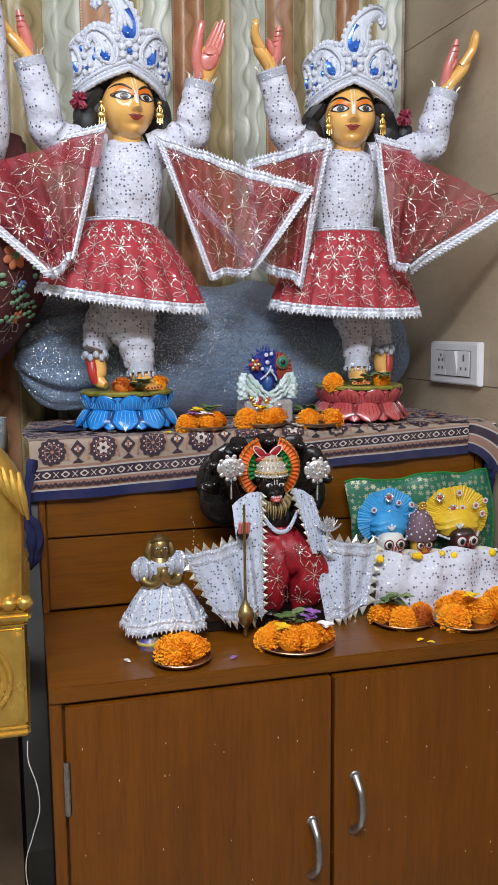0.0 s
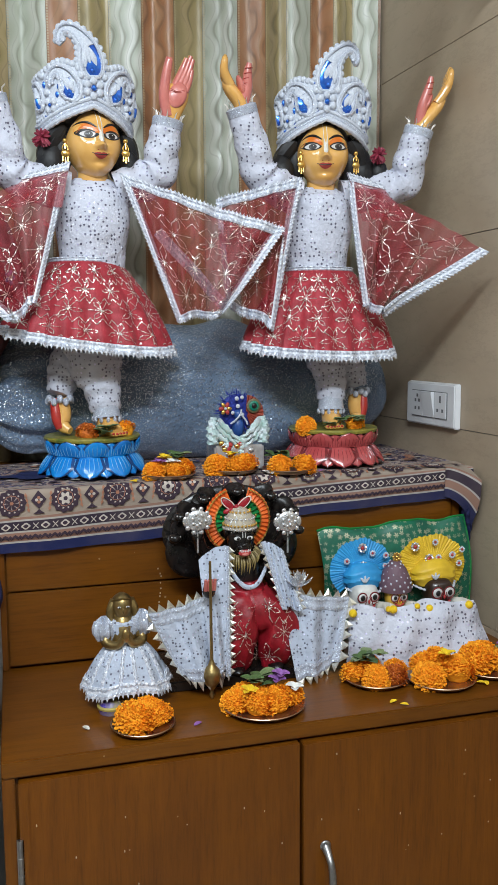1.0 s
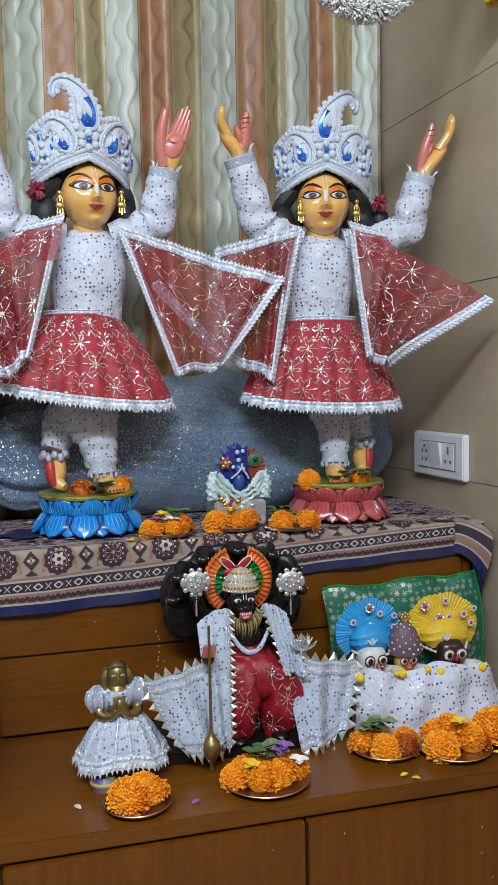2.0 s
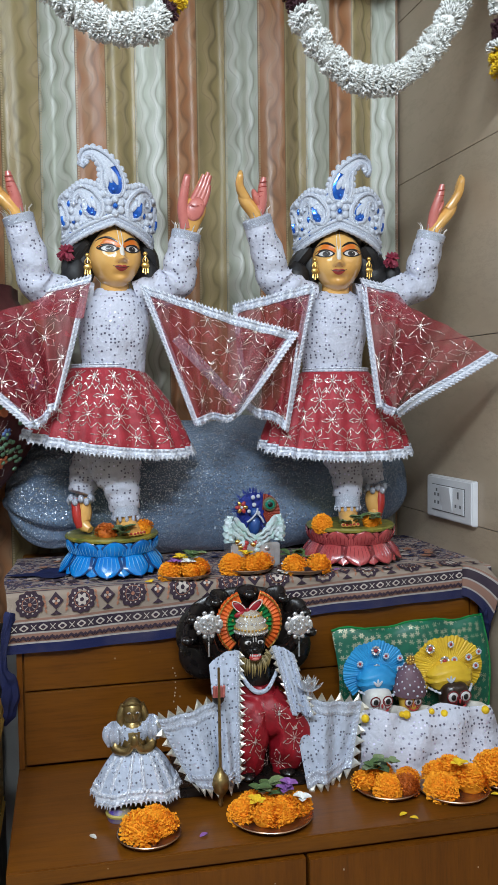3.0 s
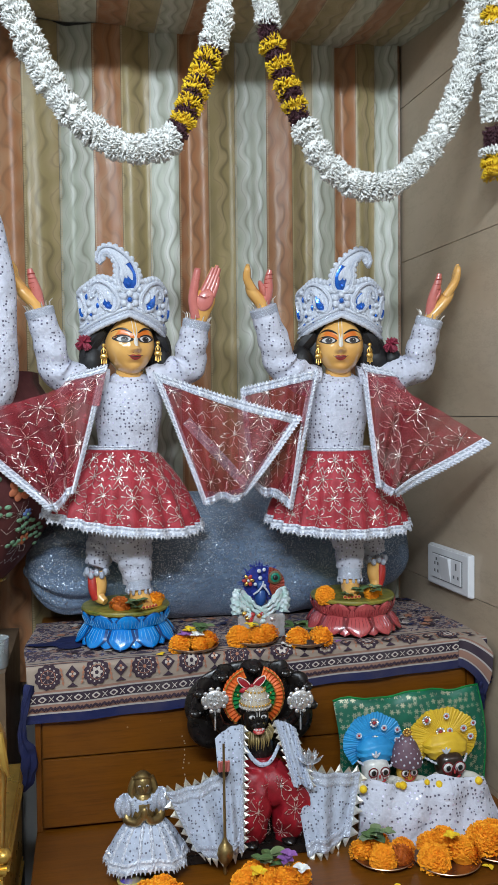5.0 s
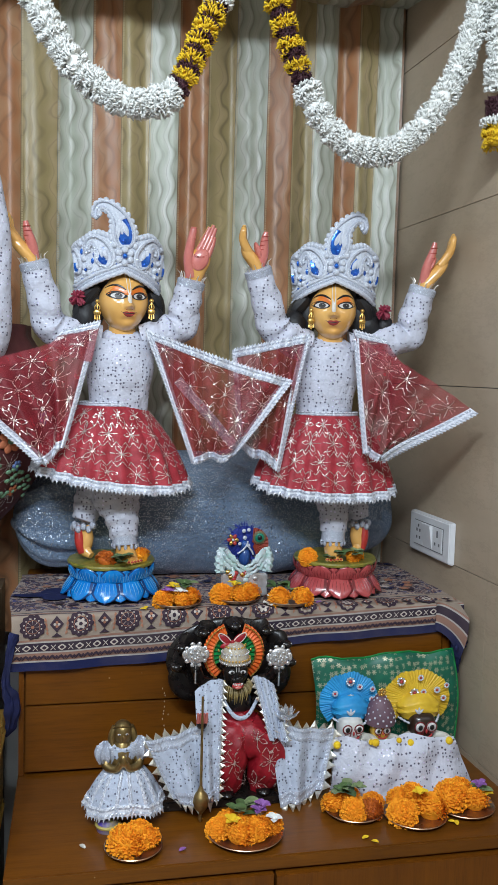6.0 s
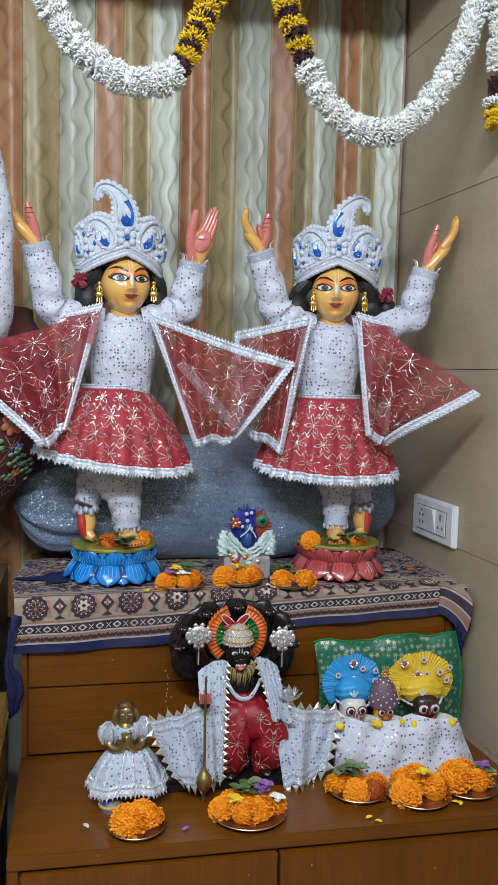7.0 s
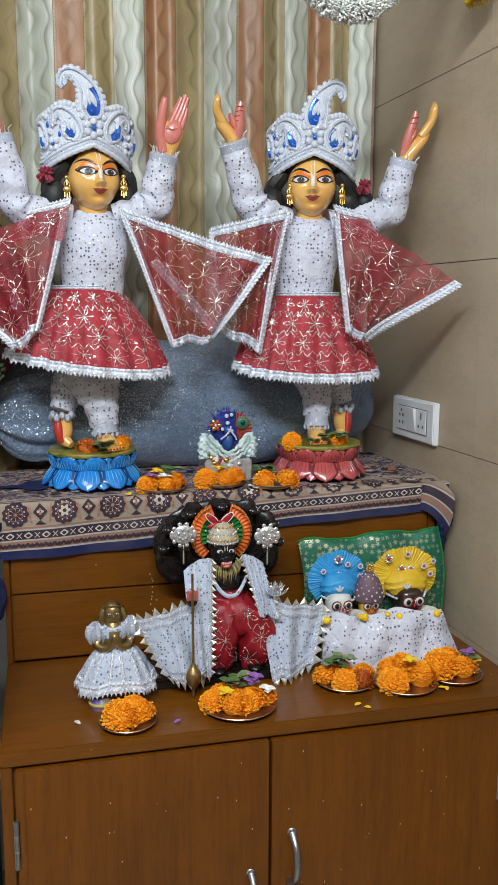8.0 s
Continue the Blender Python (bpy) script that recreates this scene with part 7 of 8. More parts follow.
t = thing("painted_base", "colourful painted round base under the figurine", "base", (-0.262, 0.118, CT))
bm = bmesh.new()
lathe(bm, [(0.018, 0.0), (0.020, 0.008), (0.014, 0.018), (0.004, 0.021)], (-0.258, 0.112, CT), 20)
part("body", bm, plain("violet_enamel", (0.10, 0.07, 0.42), 0.3, c2=(0.42, 0.36, 0.08), scale=45.0, coat=0.4), t)
bm = bmesh.new()
tube(bm, [(-0.258 + 0.0185 * math.cos(a), 0.112 + 0.0185 * math.sin(a), CT + 0.010) for a in [math.tau * k / 20 for k in range(21)]], 0.003, 6)
part("rim", bm, plain("yellow_enamel", (0.55, 0.45, 0.12), 0.3, coat=0.4), t)

# ---- cushion, three dolls and their blanket ----
def brocade():
    m, nt, b = shader("green_brocade")
    c = coords(nt)
    vor = node(nt, "ShaderNodeTexVoronoi", {"Vector": c, "Scale": 84.0, "Randomness": 0.5})
    d = vor.outputs["Distance"]
    pos = node(nt, "ShaderNodeVectorMath", {0: node(nt, "ShaderNodeVectorMath", {0: c, 1: (84.0, 84.0, 84.0)}, operation="MULTIPLY").outputs[0], 1: node(nt, "ShaderNodeVectorMath", {0: vor.outputs["Position"], 1: (84.0, 84.0, 84.0)}, operation="MULTIPLY").outputs[0]}, operation="SUBTRACT").outputs[0]
    sp = node(nt, "ShaderNodeSeparateXYZ", {0: pos})
    ang = mth(nt, "ARCTAN2", sp.outputs[2], sp.outputs[0])
    rose = mth(nt, "MULTIPLY_ADD", mth(nt, "COSINE", mth(nt, "MULTIPLY", ang, 6.0)), 0.13, 0.34)
    flower = mth(nt, "MULTIPLY", mth(nt, "LESS_THAN", d, rose), mth(nt, "GREATER_THAN", d, 0.07))
    col = blend(nt, ramp(nt, fractal(nt, 30.0), 0.35, 0.7), (0.014, 0.155, 0.085), (0.008, 0.085, 0.052))
    col = blend(nt, mth(nt, "MULTIPLY", flower, 0.75), col, (0.55, 0.52, 0.36))
    nt.links.new(col, b.inputs["Base Color"])
    nt.links.new(mth(nt, "MULTIPLY", flower, 0.6), b.inputs["Metallic"])
    b.inputs["Roughness"].default_value = 0.42
    relief(nt, b, mth(nt, "ADD", flower, fractal(nt, 600.0, 1.0)), 0.3, 0.001)
    return m


t = thing("cushion", "green brocade cushion with pale gold flowers propped against drawers", "cushion", (0.29, 0.28, CT))


def cushion_pt(u, v, s):
    x = 0.132 + 0.292 * u + 0.010 * math.sin(math.pi * v)
    z = CT + 0.004 + (0.203 + 0.010 * u) * v
    z += 0.0012 * math.sin(9 * u + 2) * v + 0.0012 * math.sin(31 * u + 5 * v) * v
    bulge = 0.024 * (math.sin(math.pi * min(max(u, 0), 1)) * math.sin(math.pi * v)) ** 0.45
    return V(x, 0.268 + 0.022 * v + s * bulge + 0.003 * math.sin(19 * u + 7 * v), z + 0.003 * math.sin(14 * u))


bm = bmesh.new()
for s in (-1, 1):
    grid(bm, lambda u, v: cushion_pt(u, v, s), 44, 30)
bmesh.ops.remove_doubles(bm, verts=bm.verts[:], dist=0.0004)
part("cover", bm, brocade(), t)
bm = bmesh.new()
tube(bm, [cushion_pt(u, 1, 0) for u in np.linspace(0, 1, 20)] + [cushion_pt(1, v, 0) for v in np.linspace(0.95, 0, 14)], 0.0022, 6)
part("piping", bm, GREEN_RIB, t)


def doll(x, y, z, r, body, face, label, eye=1.0):
    bm = bmesh.new()
    ball(bm, (x, y, z), (r, r * 0.92, r * 1.05), 1, 28, 18, warp=lambda p: V(*(math.copysign(abs(q) ** 0.72, q) for q in p)) * 0.93)
    for s in (-1, 1):
        ball(bm, (x + s * r * 0.42, y - r * 0.78, z + r * 0.15), (r * 0.36 * eye, r * 0.16, r * 0.33 * eye), 2, 14, 8)
        tube(bm, [(x + s * r * 0.42 + r * 0.36 * eye * math.cos(a), y - r * 0.84, z + r * 0.15 + r * 0.34 * eye * math.sin(a)) for a in [math.tau * k / 16 for k in range(17)]], r * 0.045, 5, 6)
        ball(bm, (x + s * r * 0.42, y - r * 0.93, z + r * 0.15), (r * 0.17, r * 0.06, r * 0.19), 4, 10, 6)
        tube(bm, [(x + s * r * 0.16, y - r * 0.93, z + r * 0.20), (x + s * r * 0.22, y - r * 0.95, z - r * 0.15), (x + s * r * 0.30, y - r * 0.93, z - r * 0.32), (x + s * r * 0.62, y - r * 0.86, z - r * 0.22)], r * 0.035, 5, 6, steps=12)
        tube(bm, [(x + s * r * 0.9, y - r * 0.1, z - r * 0.75), (x + s * r * 1.35, y - r * 0.8, z - r * 0.62), (x + s * r * 1.40, y - r * 1.5, z - r * 0.55)], [r * 0.34, r * 0.32, r * 0.30], 10, 0, steps=8)
        ball(bm, (x + s * r * 1.40, y - r * 1.6, z - r * 0.55), (r * 0.27, r * 0.25, r * 0.27), 5, 10, 8)
    tube(bm, [(x - r * 0.45, y - r * 0.86, z - r * 0.40), (x, y - r * 0.98, z - r * 0.56), (x + r * 0.45, y - r * 0.86, z - r * 0.40)], r * 0.07, 6, 3, steps=10)
    ball(bm, (x, y - r * 0.96, z - r * 0.1), (r * 0.08, r * 0.06, r * 0.16), 3, 8, 6)
    tube(bm, [(x, y, z - r * 0.8), (x, y, CT + 0.003)], [r * 0.95, r * 1.25], 14, 0)
    solo("doll", bm, [body, face, EYEWHITE, RED_PAINT, BLACK_PAINT, YELLOWF, PINK3], label, "doll", "seated dolls")


WHITE_PAINT = plain("white_face_paint", (0.74, 0.73, 0.70), 0.35, coat=0.3, bump=0.05)
DARK_FACE = plain("dark_face_paint", (0.035, 0.018, 0.012), 0.3, coat=0.3, bump=0.05)
YEL_FACE = plain("yellow_face_paint", (0.70, 0.42, 0.05), 0.35, coat=0.3, bump=0.05)
doll(0.184, 0.202, 0.858, 0.026, CHALK, WHITE_PAINT, "white-faced round painted doll under the blanket", 0.9)
doll(0.239, 0.192, 0.855, 0.019, CHALK, YEL_FACE, "small yellow-faced painted doll under the blanket", 1.05)
doll(0.326, 0.205, 0.853, 0.027, CHALK, DARK_FACE, "dark-faced round painted doll under the blanket", 1.05)


def turban(c, rx, rz, mat, label, seed, jewels):
    x, y, z = c
    t = thing("turban", label, "turban", c, "doll turbans")
    bm = bmesh.new()

    def fan(u, v):
        a = -0.85 + (math.pi + 1.70) * u
        r = 0.12 + 0.88 * v
        w = 0.0007 * math.sin(96 * math.pi * u + 2 * math.sin(9 * u)) * v
        return V(x + rx * r * math.cos(a), y + 0.004 + 0.010 * (1 - v) * -1 + w, z + rz * r * math.sin(a) + 0.0016 * math.sin(41 * u + seed) * v + 0.001 * math.sin(190 * u) * v)
    grid(bm, fan, 300, 6)
    part("pleated_fan", bm, mat, t)
    bm = bmesh.new()
    ball(bm, (x, y - 0.006, z - rz * 0.22), (rx * 0.62, 0.026, rz * 0.50), 0, 40, 24, warp=lambda p: p * (1 + 0.035 * math.sin(13 * p.z + 5 * abs(p.x)) + 0.015 * math.sin(31 * p.z + 9 * p.x)))
    part("wrap", bm, mat, t)
    bm = bmesh.new()
    tube(bm, [(x - rx * 0.60, y - 0.010, z - rz * 0.52), (x - rx * 0.35, y - 0.026, z - rz * 0.63), (x - rx * 0.05, y - 0.033, z - rz * 0.62), (x + rx * 0.10, y - 0.034, z - rz * 0.50), (x + rx * 0.20, y - 0.033, z - rz * 0.60), (x + rx * 0.42, y - 0.026, z - rz * 0.62), (x + rx * 0.60, y - 0.010, z - rz * 0.52)], 0.0020, 7, steps=60, wob=lambda q, a: 1 + 0.4 * math.sin(260 * q))
    part("bead_braid", bm, PEARL, t, "white bead braid")
    for dx, dz, r, kind in jewels:
        bm = bmesh.new()
        c0 = V(x + rx * dx, y - 0.006 - (0.030 if dz < 0 else 0.004), z + rz * dz)
        ball(bm, c0, (r * 0.42, r * 0.3, r * 0.42), 1, 10, 7)
        ring = [c0 + V(r * 0.74 * math.cos(a), 0, r * 0.74 * math.sin(a)) for a in [math.tau * k / 36 for k in range(37)]]
        tube(bm, ring, r * 0.26, 7, 0, wob=lambda q, a: 1 + 0.35 * math.sin(9 * math.tau * q))
        part("jewel", bm, [SHINY_SILVER if kind else PEARL, RED_PAINT], t, "round stone-set jewel")
    bm = bmesh.new()
    for a in (-0.7, 0, 0.7):
        p = V(x - rx * 0.14, y - 0.034, z - rz * 0.30)
        ball(bm, p + V(0.006 * math.sin(a), 0, 0.008 * math.cos(a)), (0.0022, 0.0015, 0.0065), 0, 8, 6, turn=Euler((0, a, 0)).to_matrix())
    part("pearl_spray", bm, PEARL, t)


SKYB = plain("sky_blue_cloth", (0.045, 0.34, 0.68), 0.45, c2=(0.03, 0.25, 0.56), scale=40.0, bump=0.3)
YELB = plain("yellow_cloth", (0.78, 0.52, 0.03), 0.45, c2=(0.66, 0.40, 0.02), scale=40.0, bump=0.3)
turban((0.188, 0.220, 0.900), 0.057, 0.053, SKYB, "sky blue pleated fan turban with jewels on a doll", 1, ((-0.05, 0.75, 0.0085, 1), (-0.55, 0.35, 0.0055, 0), (0.28, 0.55, 0.0055, 0), (0.72, 0.45, 0.0055, 0), (-0.02, 0.15, 0.0085, 1), (-0.24, 0.05, 0.0065, 1), (0.22, 0.05, 0.0065, 1), (0.70, 0.10, 0.005, 0)))
turban((0.326, 0.228, 0.893), 0.068, 0.056, YELB, "yellow pleated fan turban with jewels on a doll", 2, ((-0.55, 0.70, 0.0085, 1), (0.02, 0.80, 0.006, 0), (-0.15, 0.28, 0.0090, 1), (0.12, 0.30, 0.0060, 0), (0.52, 0.35, 0.0065, 0), (0.80, 0.50, 0.0055, 0), (0.72, 0.06, 0.0060, 0), (-0.35, 0.05, 0.0062, 0)))
t = thing("beaded_cap", "dark mauve pointed cap covered with white beads", "cap", (0.249, 0.200, 0.85), "doll turbans")
bm = bmesh.new()
lathe(bm, [(0.028, -0.002), (0.029, 0.006), (0.026, 0.020), (0.019, 0.036), (0.009, 0.048), (0.002, 0.053)], (0.240, 0.196, 0.868), 24)
part("cap", bm, plain("mauve_net", (0.16, 0.09, 0.12), 0.6, bump=0.4), t)
bm = bmesh.new()
for k in range(70):
    q = (k + 0.5) / 70
    a = k * 2.39996
    ball(bm, (0.240 + np.interp(q, (0, 0.3, 0.65, 1), (0.0295, 0.027, 0.019, 0.009)) * math.cos(a), 0.196 + np.interp(q, (0, 0.3, 0.65, 1), (0.0295, 0.027, 0.019, 0.009)) * math.sin(a), 0.869 + 0.047 * q), 0.0021, 0, 6, 5)
part("bead_cover", bm, PEARL, t, kind="stuff")
bm = bmesh.new()
c0 = V(0.240, 0.190, 0.925)
for k in range(8):
    a = math.tau * k / 8
    ball(bm, c0 + V(0.006 * math.cos(a), 0, 0.006 * math.sin(a)), (0.0030, 0.0015, 0.0030), 0, 7, 5)
ball(bm, c0, 0.003, 0, 7, 5)
part("star_jewel", bm, GOLD, t)

bm = bmesh.new()


def blanket_pt(u, v):
    x0, x1 = 0.146 - 0.004 * v, 0.372 + 0.046 * v
    x = x0 + (x1 - x0) * u
    drop_ = 0.105 * v
    y = 0.170 - 0.048 * v ** 0.8 + 0.055 * (abs(u - 0.5) * 2) ** 3 * v + 0.004 * math.sin(23 * u + 6 * v) + 0.004 * math.sin(8 * v + 5 * u)
    z = 0.849 - drop_ + 0.006 * math.sin(11 * u + 1) * (1 - v) - 0.004 * math.sin(math.pi * u)
    return V(x, y, max(z, CT + 0.0025))


grid(bm, blanket_pt, 60, 36)
thick(bm, 0.003)
solo("blanket", bm, WHITE_SEQUIN, "white sequined blanket drawn over the three dolls", "blanket")

# ---- the tiny blue figure on its clear throne ----
ACRYLIC = plain("clear_silver_stand", (0.62, 0.62, 0.64), 0.15, 0.35, c2=(0.40, 0.38, 0.36), scale=60.0, coat=0.7, bump=0.2)
FEATHER = plain("blue_feather", (0.012, 0.03, 0.30), 0.7, c2=(0.008, 0.015, 0.16), scale=150.0, bump=0.4)
LACE_W = plain("white_lace_yarn", (0.66, 0.72, 0.76), 0.7, c2=(0.40, 0.60, 0.55), scale=90.0, bump=0.5)
SBX, SBY = 0.017, 0.418
t = thing("little_throne", "clear and silver block throne trimmed with white lace", "throne", (SBX, SBY, RZ))
bm = bmesh.new()
box(bm, (SBX - 0.047, SBY - 0.030, RZ), (SBX + 0.047, SBY + 0.040, RZ + 0.047), 0, 0.003)
part("block", bm, ACRYLIC, t)
bm = bmesh.new()
box(bm, (SBX - 0.042, SBY + 0.028, RZ + 0.047), (SBX + 0.042, SBY + 0.036, RZ + 0.088), 0, 0.003)
part("back", bm, ACRYLIC, t)
for s in (-1, 1):
    bm = bmesh.new()
    for k in range(3):
        pts = [(SBX + s * (0.047 - 0.004 * k) - s * 0.046 * q, SBY - 0.024 - 0.003 * k, RZ + 0.080 - 0.040 * math.sin(q * 1.5) + 0.008 * k + 0.002 * math.sin(30 * q)) for q in np.linspace(0, 1, 12)]
        tube(bm, pts, 0.0045, 8, wob=lambda q, a: 1 + 0.35 * math.sin(60 * q + a * 2))
    tube(bm, [(SBX + s * 0.047, SBY - 0.02, RZ + 0.050), (SBX + s * 0.049, SBY - 0.02, RZ + 0.075), (SBX + s * 0.046, SBY - 0.016, RZ + 0.098)], [0.010, 0.010, 0.006], 9, steps=12, wob=lambda q, a: 1 + 0.3 * math.sin(25 * q + 3 * a))
    part("lace_arm", bm, LACE_W, t)
bm = bmesh.new()
rng = random.Random(77)
for k in range(16):
    ball(bm, (SBX + rng.uniform(-0.036, 0.036), SBY - 0.030, RZ + rng.uniform(0.030, 0.052)), (0.006, 0.004, 0.005), k % 4, 8, 6)
part("ornament", bm, [SHINY_SILVER, RED_PAINT, GOLD, LACE_W], t, kind="stuff")
bm = bmesh.new()
ball(bm, (SBX + 0.002, SBY - 0.010, RZ + 0.078), (0.012, 0.012, 0.020), 0, 14, 10)
ball(bm, (SBX + 0.002, SBY - 0.014, RZ + 0.102), (0.009, 0.009, 0.010), 0, 14, 10)
solo("figurine", bm, plain("blue_figure_paint", (0.03, 0.09, 0.32), 0.35, coat=0.4), "tiny blue seated figurine on a clear throne", "statue")
t = thing("feather_fan", "round royal blue feather headpiece with peacock eye and jewels", "headpiece", (SBX + 0.004, SBY, RZ + 0.10))
bm = bmesh.new()
fc = V(SBX + 0.002, SBY - 0.006, RZ + 0.106)
for k in range(260):
    a = math.tau * rng.random()
    r = 0.037 * math.sqrt(rng.random())
    p = fc + V(r * math.cos(a), rng.uniform(-0.006, 0.004), r * math.sin(a))
    d = V(math.cos(a), rng.uniform(-0.5, 0.1), math.sin(a)) * 0.011
    s = V(-math.sin(a), 0, math.cos(a)) * 0.0012
    bm.faces.new([bm.verts.new(q) for q in (p - s, p + s, p + d)])
ball(bm, fc, (0.034, 0.005, 0.034), 0, 18, 10)
part("down", bm, FEATHER, t, smooth=False, kind="stuff")
bm = bmesh.new()
fan_ring(bm, fc + V(0.014, -0.010, -0.002), 0.004, 0.034, 12, 0.0012, 0, 0, -1.2, 1.5)
part("red_feather", bm, plain("red_brown_feather", (0.32, 0.05, 0.025), 0.7, bump=0.4), t, "rust red feather spray")
bm = bmesh.new()
for r, mi in ((0.0135, 0), (0.0095, 1), (0.0050, 2)):
    ball(bm, fc + V(0.028, -0.014 - mi * 0.002, 0.012), (r, 0.002, r), mi, 16, 8)
part("peacock_eye", bm, [plain("bronze_feather", (0.16, 0.13, 0.06), 0.5), plain("teal_feather", (0.01, 0.22, 0.14), 0.35), BLACK_PAINT], t, "green and bronze peacock feather eye")
for dx, dz, r in ((-0.004, 0.026, 0.0042), (0.006, 0.028, 0.0038), (-0.002, 0.012, 0.0042), (0.006, -0.004, 0.0040), (-0.012, 0.0, 0.0036)):
    bm = bmesh.new()
    ball(bm, fc + V(dx, -0.014, dz), (r, 0.002, r), 0, 10, 6)
    part("jewel", bm, PEARL, t)
bm = bmesh.new()
for k in range(6):
    a = math.tau * k / 6
    ball(bm, fc + V(-0.026 + 0.0075 * math.cos(a), -0.014, 0.008 + 0.0075 * math.sin(a)), (0.0052, 0.0025, 0.0038), k % 2, 8, 6, turn=Euler((0, -a, 0)).to_matrix())
ball(bm, fc + V(-0.026, -0.016, 0.008), 0.003, 2, 8, 6)
part("flower_brooch", bm, [GOLD, RED_PAINT, PEARL], t, "gold petal brooch")
bm = bmesh.new()
tube(bm, [fc + V(-0.016, -0.014, -0.020), fc + V(-0.006, -0.017, -0.012), fc + V(0.002, -0.017, -0.002), fc + V(0.004, -0.016, 0.006)], 0.0018, 6, steps=14)
tube(bm, [fc + V(0.002, -0.017, -0.002), fc + V(0.012, -0.016, -0.014), fc + V(0.016, -0.014, -0.022)], 0.0018, 6, steps=10)
part("bead_string", bm, PEARL, t)

# ---- what stands beside the altar ----
THRONE_GOLD = plain("gold_leaf_paint", (0.78, 0.50, 0.11), 0.30, 0.7, c2=(0.52, 0.31, 0.06), scale=18.0, bump=0.3, fine=120.0)
t = thing("carved_throne", "gilded carved wooden throne stand beside the cabinet", "throne", (-0.56, 0.16, 0.66))
bm = bmesh.new()
box(bm, (-0.72, 0.020, 0.690), (-0.432, 0.36, 0.832), 0, 0.003)
part("base", bm, THRONE_GOLD, t)
for z, h, o in ((0.832, 0.010, 0.004), (0.842, 0.012, 0.010), (0.854, 0.008, 0.005), (0.674, 0.010, 0.003), (0.684, 0.006, 0.001)):
    bm = bmesh.new()
    box(bm, (-0.72, 0.020 - o, z), (-0.432 + o, 0.36, z + h), 0, min(0.004, h * 0.4))
    part("moulding", bm, THRONE_GOLD, t)
bm = bmesh.new()
for r in (0.052, 0.044):
    tube(bm, [(-0.505 + r * math.cos(a), 0.018, 0.760 + r * math.sin(a)) for a in np.linspace(-1.4, 1.4, 18)], 0.0045, 8)
for k in range(9):
    a = -1.2 + 0.3 * k
    ball(bm, (-0.505 + 0.030 * math.cos(a), 0.019, 0.760 + 0.030 * math.sin(a)), (0.010, 0.006, 0.005), 0, 10, 6, turn=Euler((0, -a, 0)).to_matrix())
box(bm, (-0.445, 0.014, 0.700), (-0.436, 0.020, 0.825), 0, 0.002)
part("arch_carving", bm, THRONE_GOLD, t, "gilded arch relief with leaves")
bm = bmesh.new()
tube(bm, [(-0.462, 0.050, 0.862), (-0.456, 0.045, 0.880), (-0.452, 0.045, 0.930), (-0.455, 0.045, 0.990), (-0.462, 0.042, 1.030), (-0.482, 0.040, 1.065), (-0.500, 0.040, 1.100), (-0.498, 0.040, 1.140), (-0.480, 0.040, 1.160)], [0.034, 0.026, 0.024, 0.030, 0.036, 0.034, 0.024, 0.024, 0.014], 16, steps=40)
part("scroll_leg", bm, THRONE_GOLD, t, "bulging gilded scroll leg")
for k in range(6):
    bm = bmesh.new()
    tube(bm, [(-0.480 + 0.010 * k, 0.012, 1.070 - 0.004 * k), (-0.466 + 0.008 * k, 0.006, 1.045 - 0.006 * k), (-0.450 + 0.006 * k, 0.012, 1.025 - 0.008 * k)], [0.003, 0.006, 0.002], 7, steps=8)
    part("leaf_ridge", bm, THRONE_GOLD, t)
for k in range(4):
    bm = bmesh.new()
    ball(bm, (-0.490 + 0.020 * k, 0.018, 0.868), (0.012, 0.012, 0.010), 0, 12, 8)
    part("claw", bm, THRONE_GOLD, t)
for x in (-0.505, -0.70):
    bm = bmesh.new()
    box(bm, (x - 0.012, 0.04, 0.0), (x + 0.012, 0.07, 0.674), 0, 0.003)
    part("leg", bm, THRONE_GOLD, t)
bm = bmesh.new()
tube(bm, [(-0.446, 0.000, 0.676), (-0.446, -0.004, 0.648), (-0.436, -0.006, 0.612), (-0.434, -0.006, 0.575), (-0.445, -0.004, 0.535), (-0.456, -0.002, 0.49), (-0.452, 0.0, 0.40), (-0.448, 0.0, 0.02)], 0.0007, 6, steps=50)
t.location.x -= 0.012
solo("cable", bm, CHALK, "thin pale wire hanging from the gilded throne", "cable")

# neighbouring statue: only the edge of its gown and sleeve shows
MAROON = plain("maroon_velvet", (0.115, 0.028, 0.028), 0.7, c2=(0.070, 0.016, 0.018), scale=30.0, bump=0.5)
FELT_O = plain("orange_felt", (0.62, 0.20, 0.09), 0.85, bump=0.4)
FELT_G = plain("green_felt", (0.20, 0.36, 0.22), 0.85, bump=0.4)
FELT_B = plain("blue_felt", (0.14, 0.22, 0.48), 0.85, bump=0.4)
GC = V(-0.600, 0.545, 0)


def gown_pt(a, z):
    k = min(max((z - 1.165) / 0.40, 0), 1)
    r = 0.245 * math.sin(math.pi * (0.12 + 0.62 * k)) ** 0.8 * (1 + 0.015 * math.sin(14 * a))
    return V(GC.x + r * math.cos(a), GC.y + 0.9 * r * math.sin(a), z)


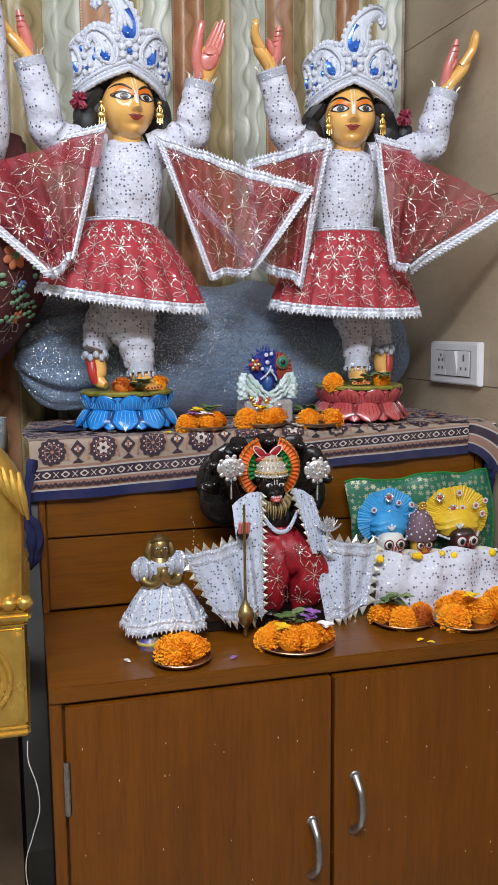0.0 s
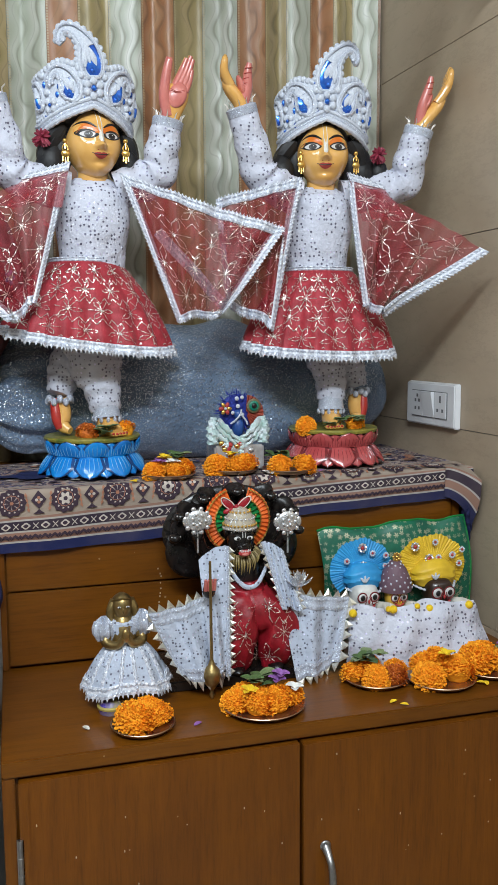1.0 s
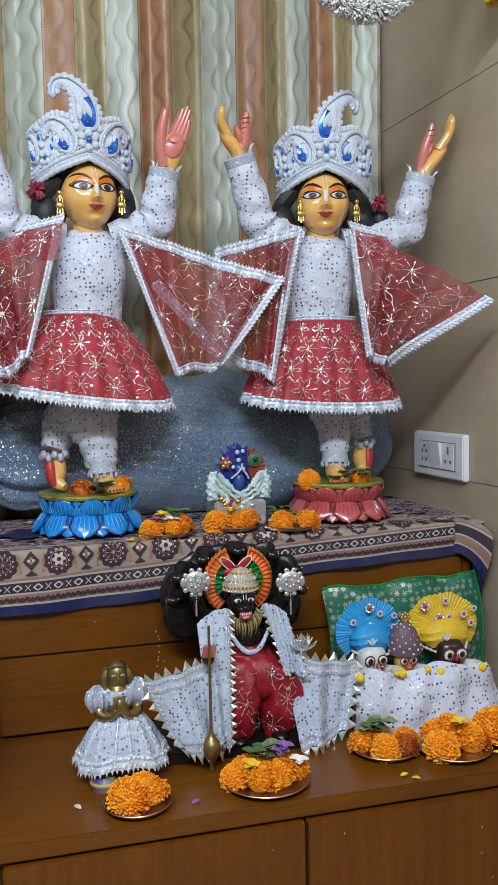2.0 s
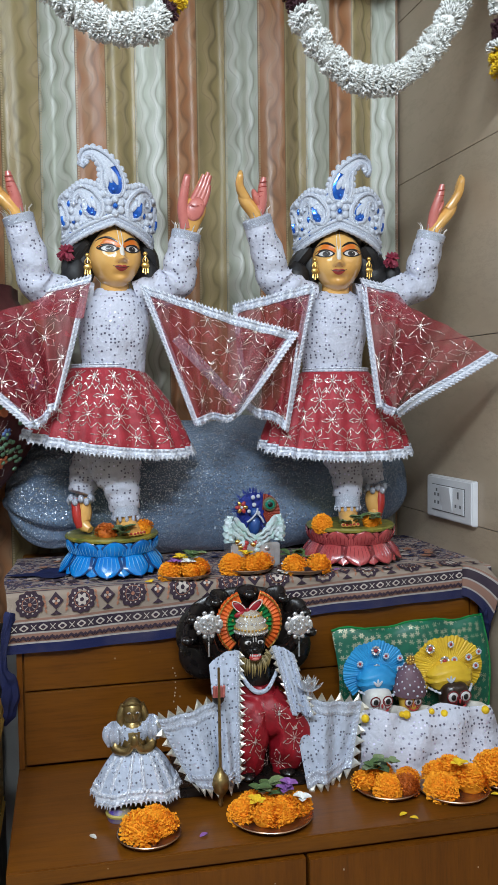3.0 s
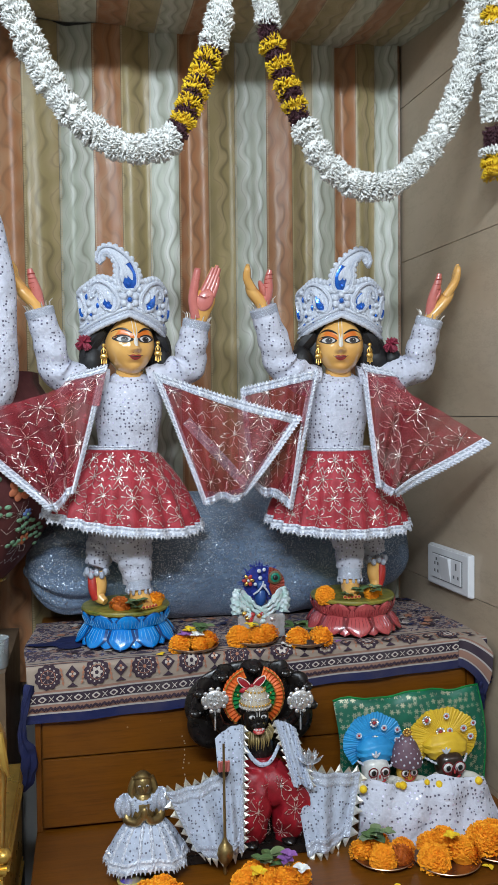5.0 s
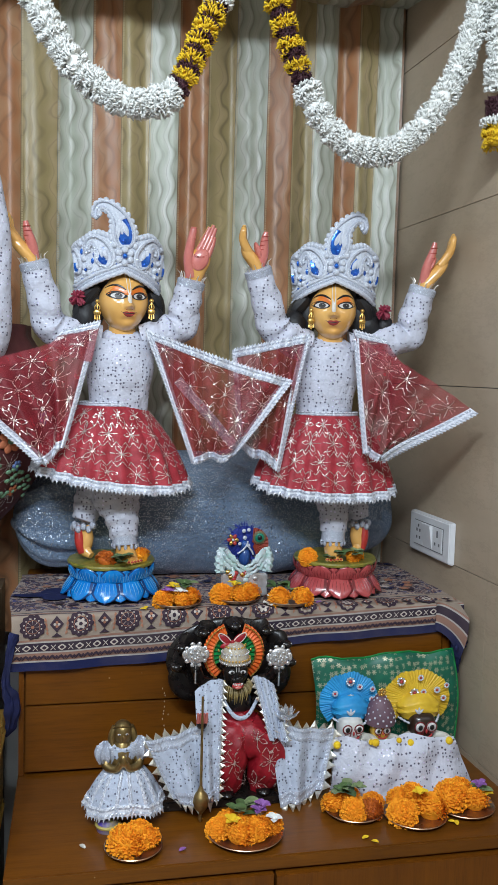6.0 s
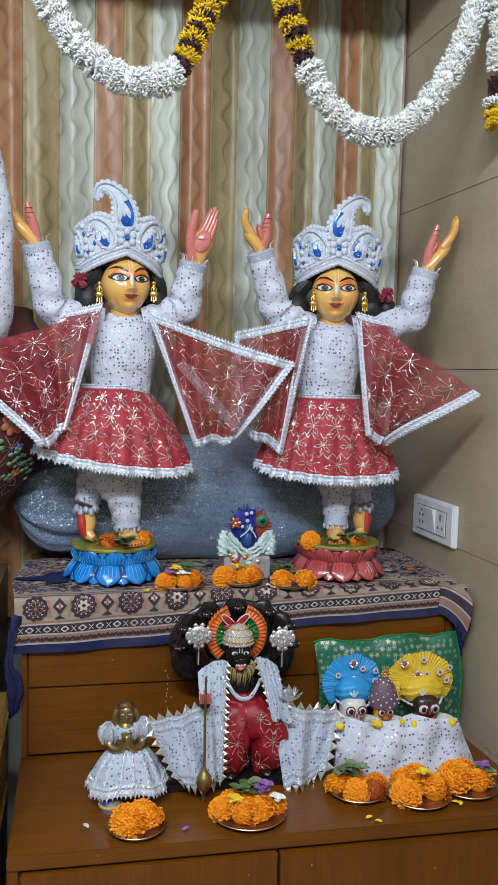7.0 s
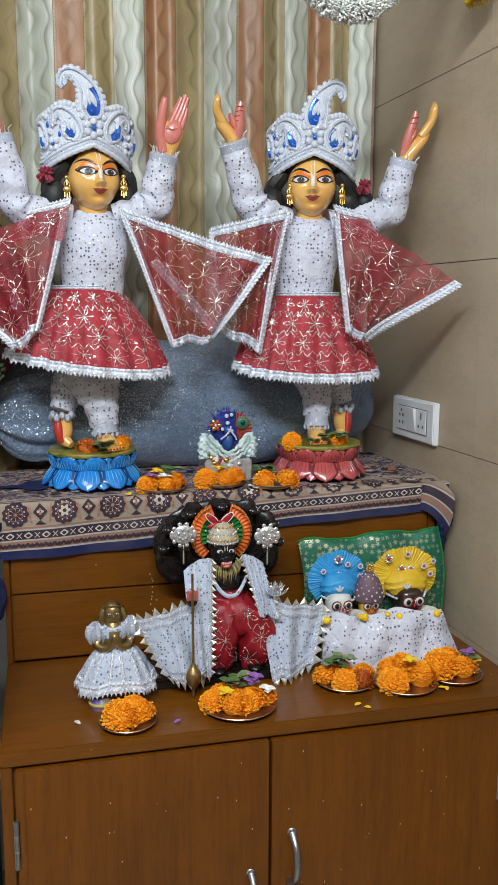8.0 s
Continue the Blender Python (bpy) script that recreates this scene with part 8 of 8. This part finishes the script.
bm = bmesh.new()
grid(bm, lambda u, v: gown_pt(math.tau * u, 1.165 + 0.42 * v), 96, 20, 0, wrap_u=True)
lathe(bm, [(0.09, 1.0305), (0.07, 1.08), (0.06, 1.17)], (GC.x, GC.y, 0), 20, 0)
tube(bm, [(-0.500, 0.430, 1.500), (-0.474, 0.400, 1.560), (-0.466, 0.385, 1.680), (-0.474, 0.380, 1.800), (-0.490, 0.38, 1.88)], [0.040, 0.036, 0.032, 0.030, 0.022], 18, 1, steps=24, wob=lambda q, a: 1 + 0.06 * math.sin(20 * q + 2 * math.sin(a)))


def felt(a, z, n, r, mi, mid=None):
    p = gown_pt(a, z)
    e1 = (gown_pt(a + 0.01, z) - p).normalized()
    e2 = (gown_pt(a, z + 0.004) - p).normalized()
    nm = e1.cross(e2).normalized()
    if nm.dot(p - V(GC.x, GC.y, z)) < 0:
        nm = -nm
    rot = Matrix((e1, nm, e2)).transposed()
    for k in range(n):
        b = math.tau * k / n
        ball(bm, p + nm * 0.003 + e1 * r * math.cos(b) + e2 * r * math.sin(b), (r * 0.75, 0.0025, r * 0.55), mi, 10, 6, turn=rot @ Euler((0, -b, 0)).to_matrix())
    if mid is not None:
        ball(bm, p + nm * 0.005, (r * 0.5, 0.003, r * 0.5), mid, 8, 6, turn=rot)


for da, z, n, r, mi in ((-0.83, 1.366, 7, 0.0145, 2), (-0.71, 1.316, 6, 0.0072, 4), (-0.59, 1.264, 5, 0.0085, 2), (-1.15, 1.300, 6, 0.0125, 2), (-0.45, 1.405, 5, 0.008, 4), (-1.25, 1.42, 6, 0.0125, 2)):
    felt(da, z, n, r, mi, 3)
for k in range(9):
    q = k / 8
    da, z = -0.82 + 0.42 * q, 1.296 - 0.004 * k * q + 0.006 * math.sin(2.2 * k)
    felt(da, z + 0.009, 1, 0.0085, 3)
    felt(da + 0.02, z - 0.009, 1, 0.0085, 3)
for da, z in ((-0.93, 1.318), (-0.95, 1.332), (-0.72, 1.262), (-0.76, 1.256), (-0.50, 1.335), (-0.54, 1.350), (-1.0, 1.40), (-1.05, 1.385)):
    felt(da, z, 2, 0.0090, 3)
tube(bm, [gown_pt(-1.9 + 1.75 * k / 40, 1.178) + V(0, 0, -0.004) for k in range(41)], 0.0028, 7, 5, wob=lambda q, a: 1 + 0.3 * math.sin(180 * q))
solo("statue", bm, [MAROON, WHITE_SEQUIN, FELT_O, FELT_G, FELT_B, GOLD], "statue in a maroon gown with felt flowers, beside the altar", "statue")
bm = bmesh.new()
embroider(bm, lambda u, v: gown_pt(-1.7 + 1.3 * u, 1.345 - 0.15 * v) + V(0.0005, -0.002, 0), 0.28, 0.16, 55, 0.085, 0.036)
solo("sequin_stars", bm, GOLD_THREAD, "silver sequin stars stitched on the maroon gown", "embroidery", kind="stuff", smooth=False)
slab("side_stand", (-0.86, 0.36, 0.0), (-0.468, 0.69, 1.030), plain("brown_stand_wood", (0.15, 0.10, 0.06), 0.5, c2=(0.10, 0.065, 0.04), scale=18.0), "dark wooden stand under the neighbouring statue", "stand")
bm = bmesh.new()
lathe(bm, [(0.018, 0.0), (0.020, 0.004), (0.0215, 0.055), (0.0225, 0.0555), (0.0205, 0.054), (0.018, 0.008), (0.002, 0.007)], (-0.485, 0.40, 1.0305), 24)
solo("tumbler", bm, plain("frosted_glass", (0.62, 0.68, 0.70), 0.25, trans=0.6, bump=0), "small frosted tumbler on the stand beside the rug cloth", "tumbler")

bm = bmesh.new()
rng = random.Random(91)
for k in range(16):
    ball(bm, (-0.148 + rng.uniform(-0.003, 0.003), 0.3165, 0.905 - 0.009 * k + rng.uniform(-0.003, 0.003)), (0.0011, 0.0006, 0.0018), 0, 6, 4)
for k in range(60):
    ball(bm, (rng.uniform(-0.38, 0.40), -0.0125, rng.uniform(0.15, 0.70)), (0.0009, 0.0005, rng.uniform(0.0008, 0.0022)), 0, 6, 4)
solo("wax_drips", bm, plain("pale_wax", (0.62, 0.50, 0.36), 0.5), "tiny pale wax spots dripped on the cabinet fronts", "stain", kind="stuff")
